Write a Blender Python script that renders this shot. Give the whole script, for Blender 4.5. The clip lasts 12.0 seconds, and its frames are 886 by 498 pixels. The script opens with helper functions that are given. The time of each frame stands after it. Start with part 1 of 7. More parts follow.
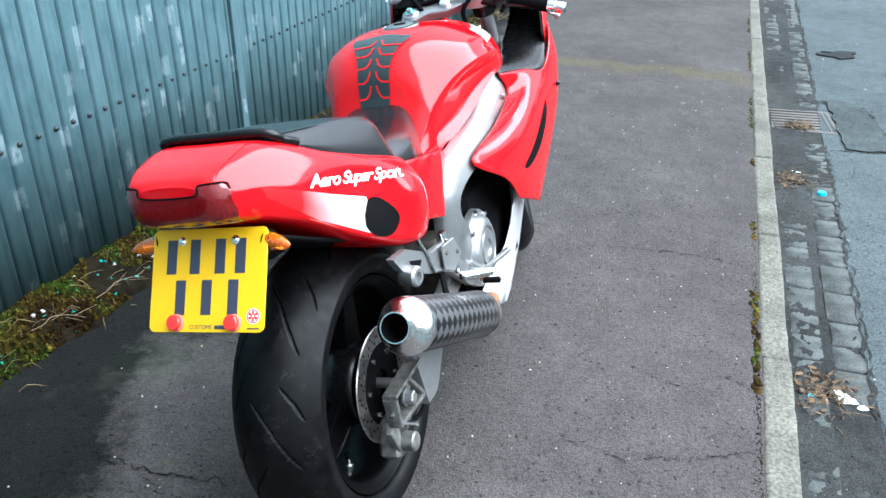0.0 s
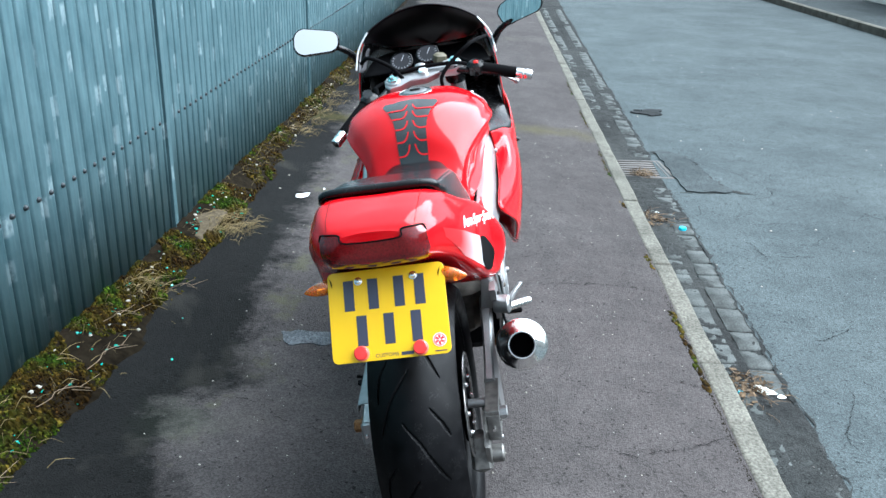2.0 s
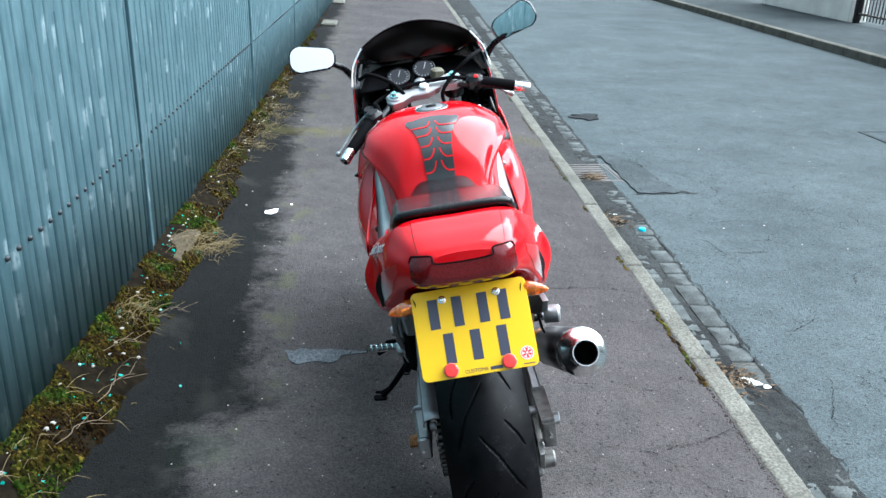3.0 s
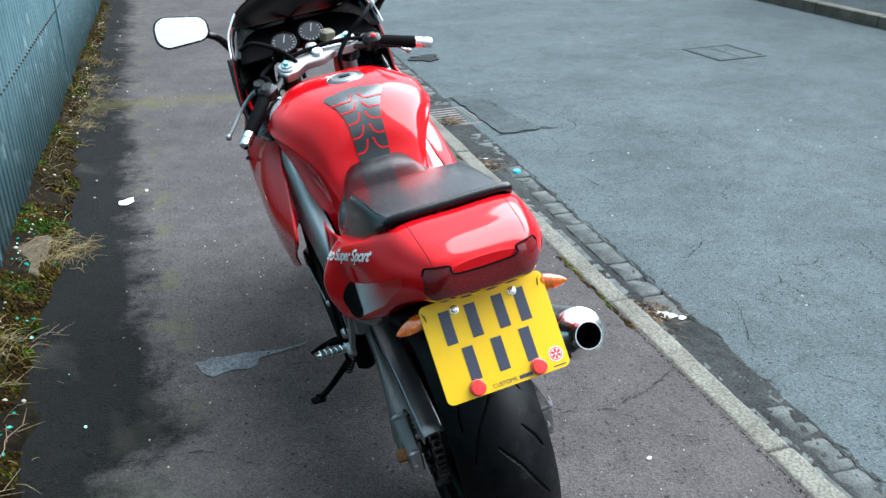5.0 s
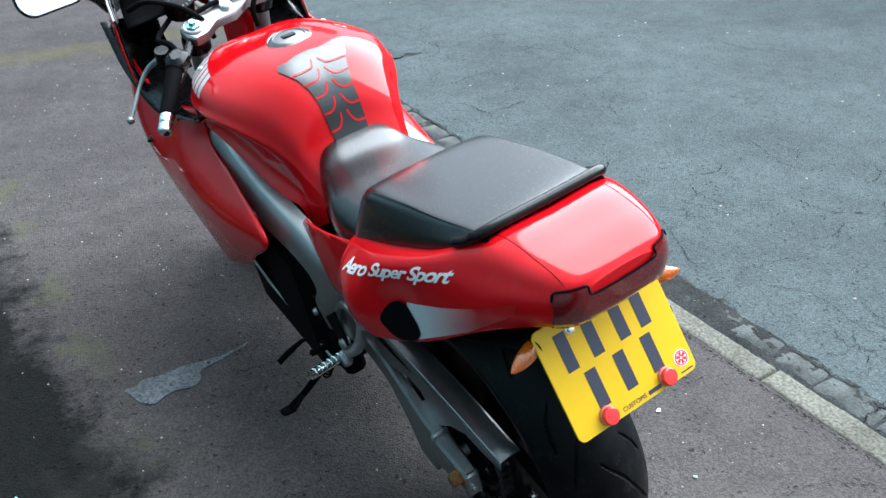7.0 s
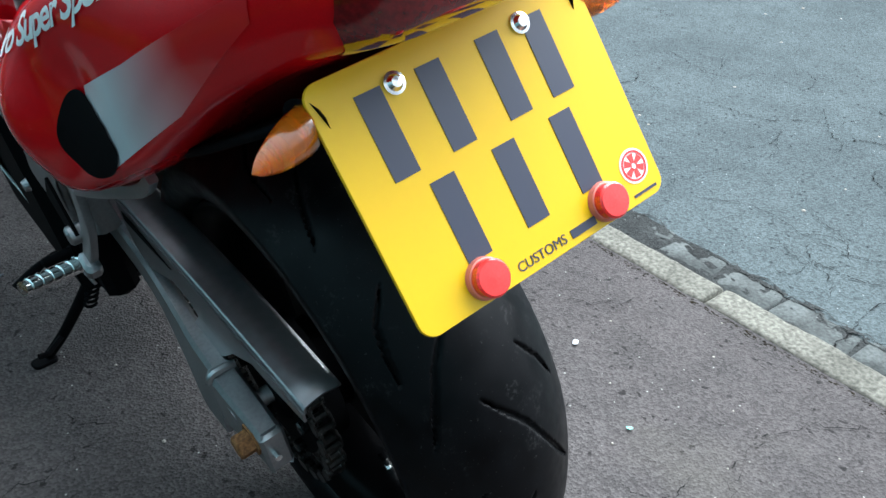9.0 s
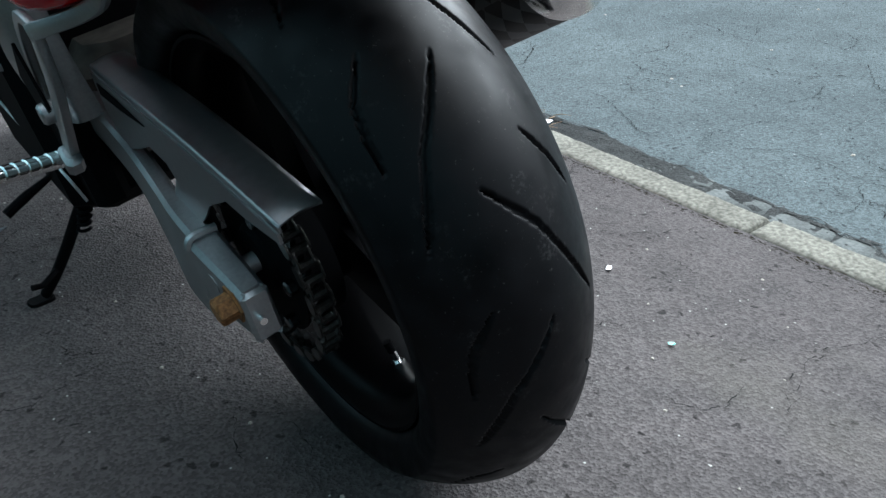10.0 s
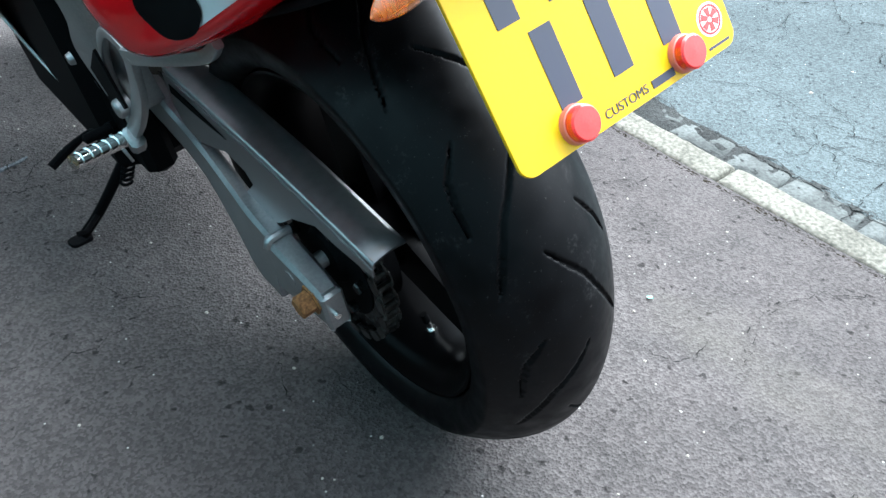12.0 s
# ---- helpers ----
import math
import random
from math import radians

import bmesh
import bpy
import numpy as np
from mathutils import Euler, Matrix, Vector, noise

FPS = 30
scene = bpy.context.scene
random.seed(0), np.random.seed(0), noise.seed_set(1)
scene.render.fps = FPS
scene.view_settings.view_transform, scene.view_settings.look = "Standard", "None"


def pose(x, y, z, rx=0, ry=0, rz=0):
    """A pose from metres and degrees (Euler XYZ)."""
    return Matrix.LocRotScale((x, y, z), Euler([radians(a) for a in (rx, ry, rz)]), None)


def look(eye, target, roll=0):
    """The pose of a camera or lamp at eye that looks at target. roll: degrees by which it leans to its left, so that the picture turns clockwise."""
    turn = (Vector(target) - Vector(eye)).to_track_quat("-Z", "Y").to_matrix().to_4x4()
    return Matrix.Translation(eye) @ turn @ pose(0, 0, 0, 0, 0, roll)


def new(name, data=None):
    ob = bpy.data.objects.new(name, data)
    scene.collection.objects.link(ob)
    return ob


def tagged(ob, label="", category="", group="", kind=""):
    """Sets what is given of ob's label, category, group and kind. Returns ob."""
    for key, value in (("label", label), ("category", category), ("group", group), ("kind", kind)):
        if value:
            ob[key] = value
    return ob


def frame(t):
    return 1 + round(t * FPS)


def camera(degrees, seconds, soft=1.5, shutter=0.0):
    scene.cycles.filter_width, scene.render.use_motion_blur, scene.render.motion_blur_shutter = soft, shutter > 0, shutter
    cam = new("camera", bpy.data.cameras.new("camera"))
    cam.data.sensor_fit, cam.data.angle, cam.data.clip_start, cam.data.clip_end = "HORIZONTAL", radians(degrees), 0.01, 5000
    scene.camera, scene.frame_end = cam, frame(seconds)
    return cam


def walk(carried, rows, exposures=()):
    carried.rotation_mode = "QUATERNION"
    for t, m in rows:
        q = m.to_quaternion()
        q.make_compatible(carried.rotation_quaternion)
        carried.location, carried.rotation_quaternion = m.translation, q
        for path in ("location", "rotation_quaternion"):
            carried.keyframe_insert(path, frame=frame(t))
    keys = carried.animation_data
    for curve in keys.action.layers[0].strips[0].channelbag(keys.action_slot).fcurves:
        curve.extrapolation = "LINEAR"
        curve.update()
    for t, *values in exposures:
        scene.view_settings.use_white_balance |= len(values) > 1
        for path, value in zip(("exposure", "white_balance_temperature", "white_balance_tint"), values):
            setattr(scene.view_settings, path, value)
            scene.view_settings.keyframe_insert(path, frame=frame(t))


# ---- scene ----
cam = camera(56.0, 12.0)
PATH = [
    (0, (0.355, -1.507, 1.385), (-0.176, 0.201, 0.489), -0.3),
    (0.5, (0.165, -1.575, 1.372), (-0.066, 0.232, 0.547), -1.7),
    (1, (-0.015, -1.629, 1.404), (0.021, 0.206, 0.609), -0.6),
    (1.5, (-0.119, -1.752, 1.392), (-0.1, 0.062, 0.551), -0.9),
    (2, (-0.226, -1.854, 1.423), (-0.271, -0.001, 0.672), 2.1),
    (2.5, (-0.431, -1.876, 1.432), (-0.32, -0.033, 0.663), -0.4),
    (3, (-0.538, -1.873, 1.445), (-0.375, -0.018, 0.714), 2.0),
    (3.2, (-0.537, -1.868, 1.443), (-0.362, -0.012, 0.718), 3.4),
    (4.8, (-0.737, -1.623, 1.456), (-0.254, 0.122, 0.607), 1.8),
    (5, (-0.801, -1.59, 1.459), (-0.237, 0.128, 0.606), -0.3),
    (5.5, (-0.962, -1.495, 1.486), (-0.195, 0.116, 0.583), -1.8),
    (6, (-0.984, -1.382, 1.465), (-0.217, 0.209, 0.525), -1.5),
    (6.5, (-1.017, -1.275, 1.469), (-0.218, 0.287, 0.508), -1.9),
    (6.7, (-1.047, -1.216, 1.47), (-0.155, 0.288, 0.498), -1.1),
    (8.3, (-0.811, -0.945, 1.255), (0.07, 0.32, -0.02), -0.7),
    (8.5, (-0.766, -0.898, 1.185), (0.228, 0.312, -0.059), 2.0),
    (9, (-0.69, -0.852, 0.973), (0.379, 0.452, -0.101), 1.0),
    (9.5, (-0.672, -0.865, 0.803), (0.404, 0.512, -0.17), -1.4),
    (10, (-0.668, -0.881, 0.746), (0.355, 0.518, -0.252), -2.7),
    (10.5, (-0.669, -0.902, 0.753), (0.394, 0.502, -0.196), -3.2),
    (11, (-0.674, -0.914, 0.761), (0.44, 0.469, -0.16), -2.6),
    (11.5, (-0.704, -0.89, 0.769), (0.464, 0.405, -0.21), 0.5),
    (12, (-0.777, -0.845, 0.966), (0.229, 0.323, -0.309), 1.4),
]
EXPOSURES = [(0, 3.02, 5580, 4), (1.0, 3.13, 5580, 4), (1.5, 2.91, 5580, 4), (3.0, 2.91, 5580, 4), (5.0, 2.84, 5650, 4), (6.5, 2.76, 5650, 4), (8.5, 3.05, 5720, 4), (9.0, 3.01, 5720, 4), (9.5, 2.88, 5720, 4), (10.0, 2.8, 5720, 4), (10.5, 2.8, 5720, 4), (11.0, 3.42, 5720, 4), (11.5, 3.72, 5720, 4), (12.0, 3.7, 5720, 4)]
walk(cam, [(t, look(eye, target, roll)) for t, eye, target, roll in PATH], EXPOSURES)


# ---- world and light ----
world = bpy.data.worlds.new("overcast_sky")
scene.world = world
world.use_nodes = True
_wt = world.node_tree
_sky = _wt.nodes.new("ShaderNodeTexSky")
_sky.sky_type = "NISHITA"
_sky.sun_disc = False
_sky.sun_elevation = radians(49)
_sky.sun_rotation = radians(74)
_sky.air_density, _sky.dust_density, _sky.ozone_density = 1.0, 6.0, 1.0
SUN_WAY = Vector((6.5, 1.9, 8.0)).normalized()
_dir = _wt.nodes.new("ShaderNodeTexCoord")
_dot = _wt.nodes.new("ShaderNodeVectorMath")
_dot.operation = "DOT_PRODUCT"
_dot.inputs[1].default_value = SUN_WAY
_wt.links.new(_dir.outputs["Generated"], _dot.inputs[0])
_veil = _wt.nodes.new("ShaderNodeMapRange")
_veil.interpolation_type = "SMOOTHSTEP"
for _key, _value in (("From Min", -0.1), ("From Max", 1.0), ("To Min", 0.55), ("To Max", 3.4)):
    _veil.inputs[_key].default_value = _value
_wt.links.new(_dot.outputs["Value"], _veil.inputs["Value"])
_cloud = _wt.nodes.new("ShaderNodeVectorMath")
_cloud.operation = "MULTIPLY"
_cloud.inputs[0].default_value = (8.9, 9.3, 9.7)
_wt.links.new(_veil.outputs[0], _cloud.inputs[1])
_mix = _wt.nodes.new("ShaderNodeMix")
_mix.data_type = "RGBA"
_mix.inputs[0].default_value = 0.9
_wt.links.new(_sky.outputs[0], _mix.inputs[6])
_wt.links.new(_cloud.outputs[0], _mix.inputs[7])
_wt.links.new(_mix.outputs[2], _wt.nodes["Background"].inputs[0])
_wt.nodes["Background"].inputs[1].default_value = 0.0125

sun_data = bpy.data.lights.new("sun", "SUN")
sun_data.energy, sun_data.angle, sun_data.color = 1.68, radians(82), (1.0, 0.975, 0.94)
sun = new("sun", sun_data)
sun.matrix_world = look(SUN_WAY * 10, (0, 0, 0))

# ---- materials ----
def mat(name, color, rough=0.5, metal=0.0, coat=0.0, spec=0.5):
    m = bpy.data.materials.new(name)
    m.use_nodes = True
    b = m.node_tree.nodes["Principled BSDF"]
    b.inputs["Base Color"].default_value = (*color, 1)
    b.inputs["Roughness"].default_value = rough
    b.inputs["Metallic"].default_value = metal
    b.inputs["Coat Weight"].default_value = coat
    b.inputs["Coat Roughness"].default_value = 0.04
    b.inputs["Specular IOR Level"].default_value = spec
    return m


def grain(m, scale, amount, bump=0.0, detail=4.0, rough_amount=0.0, stretch=(1, 1, 1), coords="Object"):
    """Breaks a material up with noise of that scale: colour, roughness and fine relief."""
    nt = m.node_tree
    b = nt.nodes["Principled BSDF"]
    tc, mp, n = nt.nodes.new("ShaderNodeTexCoord"), nt.nodes.new("ShaderNodeMapping"), nt.nodes.new("ShaderNodeTexNoise")
    mp.inputs["Scale"].default_value = stretch
    n.inputs["Scale"].default_value, n.inputs["Detail"].default_value = scale, detail
    nt.links.new(tc.outputs[coords], mp.inputs[0])
    nt.links.new(mp.outputs[0], n.inputs["Vector"])
    if amount:
        ramp = nt.nodes.new("ShaderNodeMapRange")
        ramp.inputs["From Min"].default_value, ramp.inputs["From Max"].default_value = 0.3, 0.7
        ramp.inputs["To Min"].default_value, ramp.inputs["To Max"].default_value = 1 - amount, 1 + amount
        nt.links.new(n.outputs["Fac"], ramp.inputs["Value"])
        mul = nt.nodes.new("ShaderNodeVectorMath")
        mul.operation = "MULTIPLY"
        base = b.inputs["Base Color"]
        if base.links:
            nt.links.new(base.links[0].from_socket, mul.inputs[0])
        else:
            mul.inputs[0].default_value = base.default_value[:3]
        nt.links.new(ramp.outputs[0], mul.inputs[1])
        nt.links.new(mul.outputs[0], base)
    if rough_amount:
        rr = nt.nodes.new("ShaderNodeMapRange")
        r0 = b.inputs["Roughness"].default_value
        rr.inputs["From Min"].default_value, rr.inputs["From Max"].default_value = 0.3, 0.7
        rr.inputs["To Min"].default_value, rr.inputs["To Max"].default_value = max(0, r0 - rough_amount), min(1, r0 + rough_amount)
        nt.links.new(n.outputs["Fac"], rr.inputs["Value"])
        nt.links.new(rr.outputs[0], b.inputs["Roughness"])
    if bump:
        bp = nt.nodes.new("ShaderNodeBump")
        bp.inputs["Strength"].default_value, bp.inputs["Distance"].default_value = 0.6, bump
        nt.links.new(n.outputs["Fac"], bp.inputs["Height"])
        if b.inputs["Normal"].links:
            nt.links.new(b.inputs["Normal"].links[0].from_socket, bp.inputs["Normal"])
        nt.links.new(bp.outputs[0], b.inputs["Normal"])
    return m


def node(nt, kind, **values):
    n = nt.nodes.new("ShaderNode" + kind)
    for key, value in values.items():
        n.inputs[key.replace("_", " ")].default_value = value
    return n


def ramp_node(nt, source, stops):
    r = nt.nodes.new("ShaderNodeValToRGB")
    while len(r.color_ramp.elements) < len(stops):
        r.color_ramp.elements.new(0.5)
    for e, (at, c) in zip(r.color_ramp.elements, stops):
        e.position, e.color = at, (*c, 1) if len(c) == 3 else c
    nt.links.new(source, r.inputs[0])
    return r.outputs[0]


def blend(nt, factor, a, b):
    m = nt.nodes.new("ShaderNodeMix")
    m.data_type = "RGBA"
    for src, at in ((factor, 0), (a, 6), (b, 7)):
        if isinstance(src, tuple):
            m.inputs[at].default_value = (*src, 1)
        elif isinstance(src, float):
            m.inputs[at].default_value = src
        else:
            nt.links.new(src, m.inputs[at])
    return m.outputs[2]


def noise_of(nt, coord, scale, detail=4.0, rough=0.5, distortion=0.0):
    n = node(nt, "TexNoise", Scale=scale, Detail=detail, Roughness=rough, Distortion=distortion)
    nt.links.new(coord, n.inputs["Vector"])
    return n.outputs["Fac"]


def asphalt(name, dark, light, fleck, tint, fleck_size=260.0, stain=None):
    """Worn asphalt: broad tone, aggregate, pale chips and pitted relief."""
    m = mat(name, dark, 0.85, 0.0, 0.0, 0.04)
    nt = m.node_tree
    b = nt.nodes["Principled BSDF"]
    co = nt.nodes.new("ShaderNodeTexCoord").outputs["Object"]
    broad = ramp_node(nt, noise_of(nt, co, 1.3, 5.0, 0.6), [(0.3, dark), (0.7, light)])
    mid = ramp_node(nt, noise_of(nt, co, 9.0, 6.0, 0.65), [(0.30, (0.86, 0.86, 0.86)), (0.70, tint)])
    mul = nt.nodes.new("ShaderNodeMix")
    mul.data_type, mul.blend_type = "RGBA", "MULTIPLY"
    mul.inputs[0].default_value = 1.0
    nt.links.new(broad, mul.inputs[6])
    nt.links.new(mid, mul.inputs[7])
    col = mul.outputs[2]
    v = node(nt, "TexVoronoi", Scale=fleck_size)
    nt.links.new(co, v.inputs["Vector"])
    cell = ramp_node(nt, v.outputs["Color"], [(0.25, (0.55, 0.55, 0.55)), (0.75, (1.35, 1.35, 1.35))])
    mul2 = nt.nodes.new("ShaderNodeMix")
    mul2.data_type, mul2.blend_type = "RGBA", "MULTIPLY"
    mul2.inputs[0].default_value = 0.6
    nt.links.new(col, mul2.inputs[6])
    nt.links.new(cell, mul2.inputs[7])
    col = mul2.outputs[2]
    v2 = node(nt, "TexVoronoi", Scale=70.0, Randomness=1.0)
    nt.links.new(co, v2.inputs["Vector"])
    sep = nt.nodes.new("ShaderNodeSeparateColor")
    nt.links.new(v2.outputs["Color"], sep.inputs[0])
    rare = ramp_node(nt, sep.outputs[0], [(0.915, (0, 0, 0)), (0.92, (1, 1, 1))])
    near = ramp_node(nt, v2.outputs["Distance"], [(0.07, (1, 1, 1)), (0.14, (0, 0, 0))])
    both = nt.nodes.new("ShaderNodeMath")
    both.operation = "MULTIPLY"
    nt.links.new(rare, both.inputs[0])
    nt.links.new(near, both.inputs[1])
    col = blend(nt, both.outputs[0], col, fleck)
    wob = node(nt, "TexNoise", Scale=70.0, Detail=2.0)
    nt.links.new(co, wob.inputs["Vector"])
    shifted = nt.nodes.new("ShaderNodeVectorMath")
    shifted.operation = "MULTIPLY_ADD"
    nt.links.new(wob.outputs["Color"], shifted.inputs[0])
    shifted.inputs[1].default_value = (0.024, 0.024, 0.0)
    nt.links.new(co, shifted.inputs[2])
    v3 = node(nt, "TexVoronoi", Scale=46.0, Randomness=1.0)
    nt.links.new(shifted.outputs[0], v3.inputs["Vector"])
    sep3 = nt.nodes.new("ShaderNodeSeparateColor")
    nt.links.new(v3.outputs["Color"], sep3.inputs[0])
    pit = nt.nodes.new("ShaderNodeMath")
    pit.operation = "MULTIPLY"
    nt.links.new(ramp_node(nt, sep3.outputs[1], [(0.58, (0, 0, 0)), (0.63, (1, 1, 1))]), pit.inputs[0])
    nt.links.new(ramp_node(nt, v3.outputs["Distance"], [(0.14, (0.9, 0.9, 0.9)), (0.26, (0, 0, 0))]), pit.inputs[1])
    col = blend(nt, pit.outputs[0], col, tuple(0.35 * k for k in dark))
    if stain:
        col = stain(nt, co, col)
    nt.links.new(col, b.inputs["Base Color"])
    h = nt.nodes.new("ShaderNodeMath")
    h.operation = "ADD"
    nt.links.new(v.outputs["Distance"], h.inputs[0])
    nt.links.new(noise_of(nt, co, 140.0, 5.0, 0.75), h.inputs[1])
    bp = node(nt, "Bump", Strength=0.8, Distance=0.0028)
    nt.links.new(h.outputs[0], bp.inputs["Height"])
    nt.links.new(bp.outputs[0], b.inputs["Normal"])
    return m


def maths(nt, kind, a, b, c=0.0):
    n = nt.nodes.new("ShaderNodeMath")
    n.operation = kind
    for at, src in enumerate((a, b, c)):
        if isinstance(src, (int, float)):
            n.inputs[at].default_value = src
        else:
            nt.links.new(src, n.inputs[at])
    return n.outputs[0]


def times(nt, factor, col, tone):
    """col multiplied by a tone where factor is one."""
    m = nt.nodes.new("ShaderNodeMix")
    m.data_type, m.blend_type = "RGBA", "MULTIPLY"
    nt.links.new(factor, m.inputs[0])
    nt.links.new(col, m.inputs[6])
    m.inputs[7].default_value = (*tone, 1)
    return m.outputs[2]


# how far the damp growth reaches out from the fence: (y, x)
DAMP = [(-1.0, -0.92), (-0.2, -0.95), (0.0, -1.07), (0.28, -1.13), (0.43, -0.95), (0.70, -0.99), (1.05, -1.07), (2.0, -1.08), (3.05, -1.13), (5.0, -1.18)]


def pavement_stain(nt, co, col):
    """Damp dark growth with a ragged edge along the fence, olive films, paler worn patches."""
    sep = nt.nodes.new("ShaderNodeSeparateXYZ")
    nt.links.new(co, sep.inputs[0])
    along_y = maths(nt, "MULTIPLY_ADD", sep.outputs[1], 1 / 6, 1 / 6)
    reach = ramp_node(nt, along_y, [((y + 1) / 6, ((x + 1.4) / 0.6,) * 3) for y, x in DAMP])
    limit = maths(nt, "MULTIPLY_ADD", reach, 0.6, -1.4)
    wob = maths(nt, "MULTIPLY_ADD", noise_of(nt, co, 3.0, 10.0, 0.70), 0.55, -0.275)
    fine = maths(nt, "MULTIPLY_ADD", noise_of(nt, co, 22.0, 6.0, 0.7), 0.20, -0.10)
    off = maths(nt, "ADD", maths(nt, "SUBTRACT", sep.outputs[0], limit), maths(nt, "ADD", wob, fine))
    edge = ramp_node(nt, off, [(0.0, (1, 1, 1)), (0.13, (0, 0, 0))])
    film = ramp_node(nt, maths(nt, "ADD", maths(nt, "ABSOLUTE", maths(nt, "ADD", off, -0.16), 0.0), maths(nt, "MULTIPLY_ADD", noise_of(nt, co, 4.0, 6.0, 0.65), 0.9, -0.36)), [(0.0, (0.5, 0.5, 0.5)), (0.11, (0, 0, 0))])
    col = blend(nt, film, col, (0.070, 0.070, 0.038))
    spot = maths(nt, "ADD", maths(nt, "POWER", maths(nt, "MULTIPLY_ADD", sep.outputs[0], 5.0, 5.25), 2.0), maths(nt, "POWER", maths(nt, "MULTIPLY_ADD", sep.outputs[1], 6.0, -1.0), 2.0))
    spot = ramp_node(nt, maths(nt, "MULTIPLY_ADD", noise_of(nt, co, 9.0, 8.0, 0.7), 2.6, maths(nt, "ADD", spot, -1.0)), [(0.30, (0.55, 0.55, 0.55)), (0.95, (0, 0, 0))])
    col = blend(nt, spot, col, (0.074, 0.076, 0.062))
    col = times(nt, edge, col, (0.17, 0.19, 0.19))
    worn = ramp_node(nt, noise_of(nt, co, 0.9, 5.0, 0.6, 0.4), [(0.60, (0, 0, 0)), (0.72, (0.35, 0.35, 0.35))])
    col = blend(nt, worn, col, (0.10, 0.094, 0.078))
    # a mossy stripe across the pavement
    stripe_y = maths(nt, "ABSOLUTE", maths(nt, "ADD", sep.outputs[1], -4.1), 0.0)
    stripe = ramp_node(nt, maths(nt, "MULTIPLY_ADD", noise_of(nt, co, 5.0, 5.0, 0.65), 0.5, stripe_y), [(0.24, (0.34, 0.34, 0.34)), (0.44, (0, 0, 0))])
    return blend(nt, stripe, col, (0.095, 0.084, 0.026))


RED = mat("red_paint", (0.54, 0.002, 0.006), 0.35, 0.0, 0.8, 0.0)
RED.node_tree.nodes["Principled BSDF"].inputs["Coat Roughness"].default_value = 0.085
grain(RED, 900, 0.06)
SILVER_PAINT = mat("silver_paint", (0.60, 0.61, 0.62), 0.40, 0.3, 0.4)
BLACK = mat("black_plastic", (0.003, 0.003, 0.0034), 0.26, 0.0, 0.0, 0.28)
grain(BLACK, 60, 0.2, 0, 4, 0.03)
WHEEL_BLACK = mat("satin_black_paint", (0.0012, 0.0012, 0.0015), 0.34, 0.0, 0.0, 0.05)
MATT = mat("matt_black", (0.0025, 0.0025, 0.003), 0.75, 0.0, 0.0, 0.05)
VINYL = mat("seat_vinyl", (0.005, 0.005, 0.0062), 0.23, 0.0, 0.0, 0.75)
grain(VINYL, 420, 0.15, 0.0001, 3, 0.05)
RUBBER = mat("tyre_rubber", (0.0020, 0.0020, 0.0025), 0.44, 0.0, 0.0, 0.12)
grain(RUBBER, 38, 0.35, 0.0004, 8, 0.12)
ALU = mat("cast_aluminium", (0.34, 0.342, 0.345), 0.40, 0.88)
grain(ALU, 240, 0.10, 0.0002, 6, 0.06)
grain(ALU, 9, 0.12, 0, 5)
GUARD = mat("grey_guard", (0.23, 0.23, 0.235), 0.34, 0.85)
grain(GUARD, 90, 0.08, 0, 6, 0.04)
CHROME = mat("polished_steel", (0.86, 0.855, 0.84), 0.20, 1.0)
grain(CHROME, 30, 0.1, 0, 5, 0.08)
GRUBBY = mat("grubby_cast_metal", (0.20, 0.195, 0.185), 0.5, 0.75)
grain(GRUBBY, 60, 0.4, 0.0006, 6, 0.1)
RUST = mat("rusty_nut", (0.26, 0.12, 0.045), 0.7, 0.5)
grain(RUST, 260, 0.5, 0.0008)
CHAIN = mat("oiled_chain", (0.065, 0.062, 0.058), 0.30, 0.9)
grain(CHAIN, 300, 0.4)
DISC = mat("disc_steel", (0.30, 0.285, 0.275), 0.33, 1.0)
grain(DISC, 120, 0.25, 0, 5, 0.1)
YELLOW = mat("plate_yellow", (0.72, 0.43, 0.000), 0.4, 0.0, 0.15, 0.3)
INK = mat("plate_ink", (0.035, 0.037, 0.06), 0.4)
WHITE = mat("white_vinyl", (0.8, 0.79, 0.78), 0.45)
REFLECTOR = mat("red_reflector", (0.75, 0.02, 0.015), 0.3, 0.0, 0.6)
grain(REFLECTOR, 700, 0.25)
PINK = mat("faded_red_rim", (0.62, 0.17, 0.13), 0.45)
LENS = mat("tail_light_lens", (0.12, 0.0015, 0.003), 0.10, 0.0, 1.0, 0.4)
grain(LENS, 260, 0.35)
AMBER = mat("amber_lens", (1.0, 0.27, 0.008), 0.05, 0.0, 0.8, 0.5)
AMBER.node_tree.nodes["Principled BSDF"].inputs["Transmission Weight"].default_value = 0.72
MIRROR = mat("mirror_glass", (0.9, 0.92, 0.92), 0.02, 1.0)
SMOKE = mat("smoked_screen", (0.006, 0.005, 0.006), 0.28, 0.0, 0.0, 0.15)
CHEEK = mat("grey_cheek", (0.13, 0.13, 0.14), 0.5)
PAD = mat("tank_pad_rubber", (0.010, 0.011, 0.012), 0.22, 0.0, 0.0, 0.9)
grain(PAD, 300, 0.2, 0.0004)
GLASS_GREEN = mat("broken_green_glass", (0.02, 0.26, 0.20), 0.12, 0.0, 0.6)
BOLT_BLUE = mat("anodised_cap", (0.25, 0.50, 0.50), 0.25, 0.9)

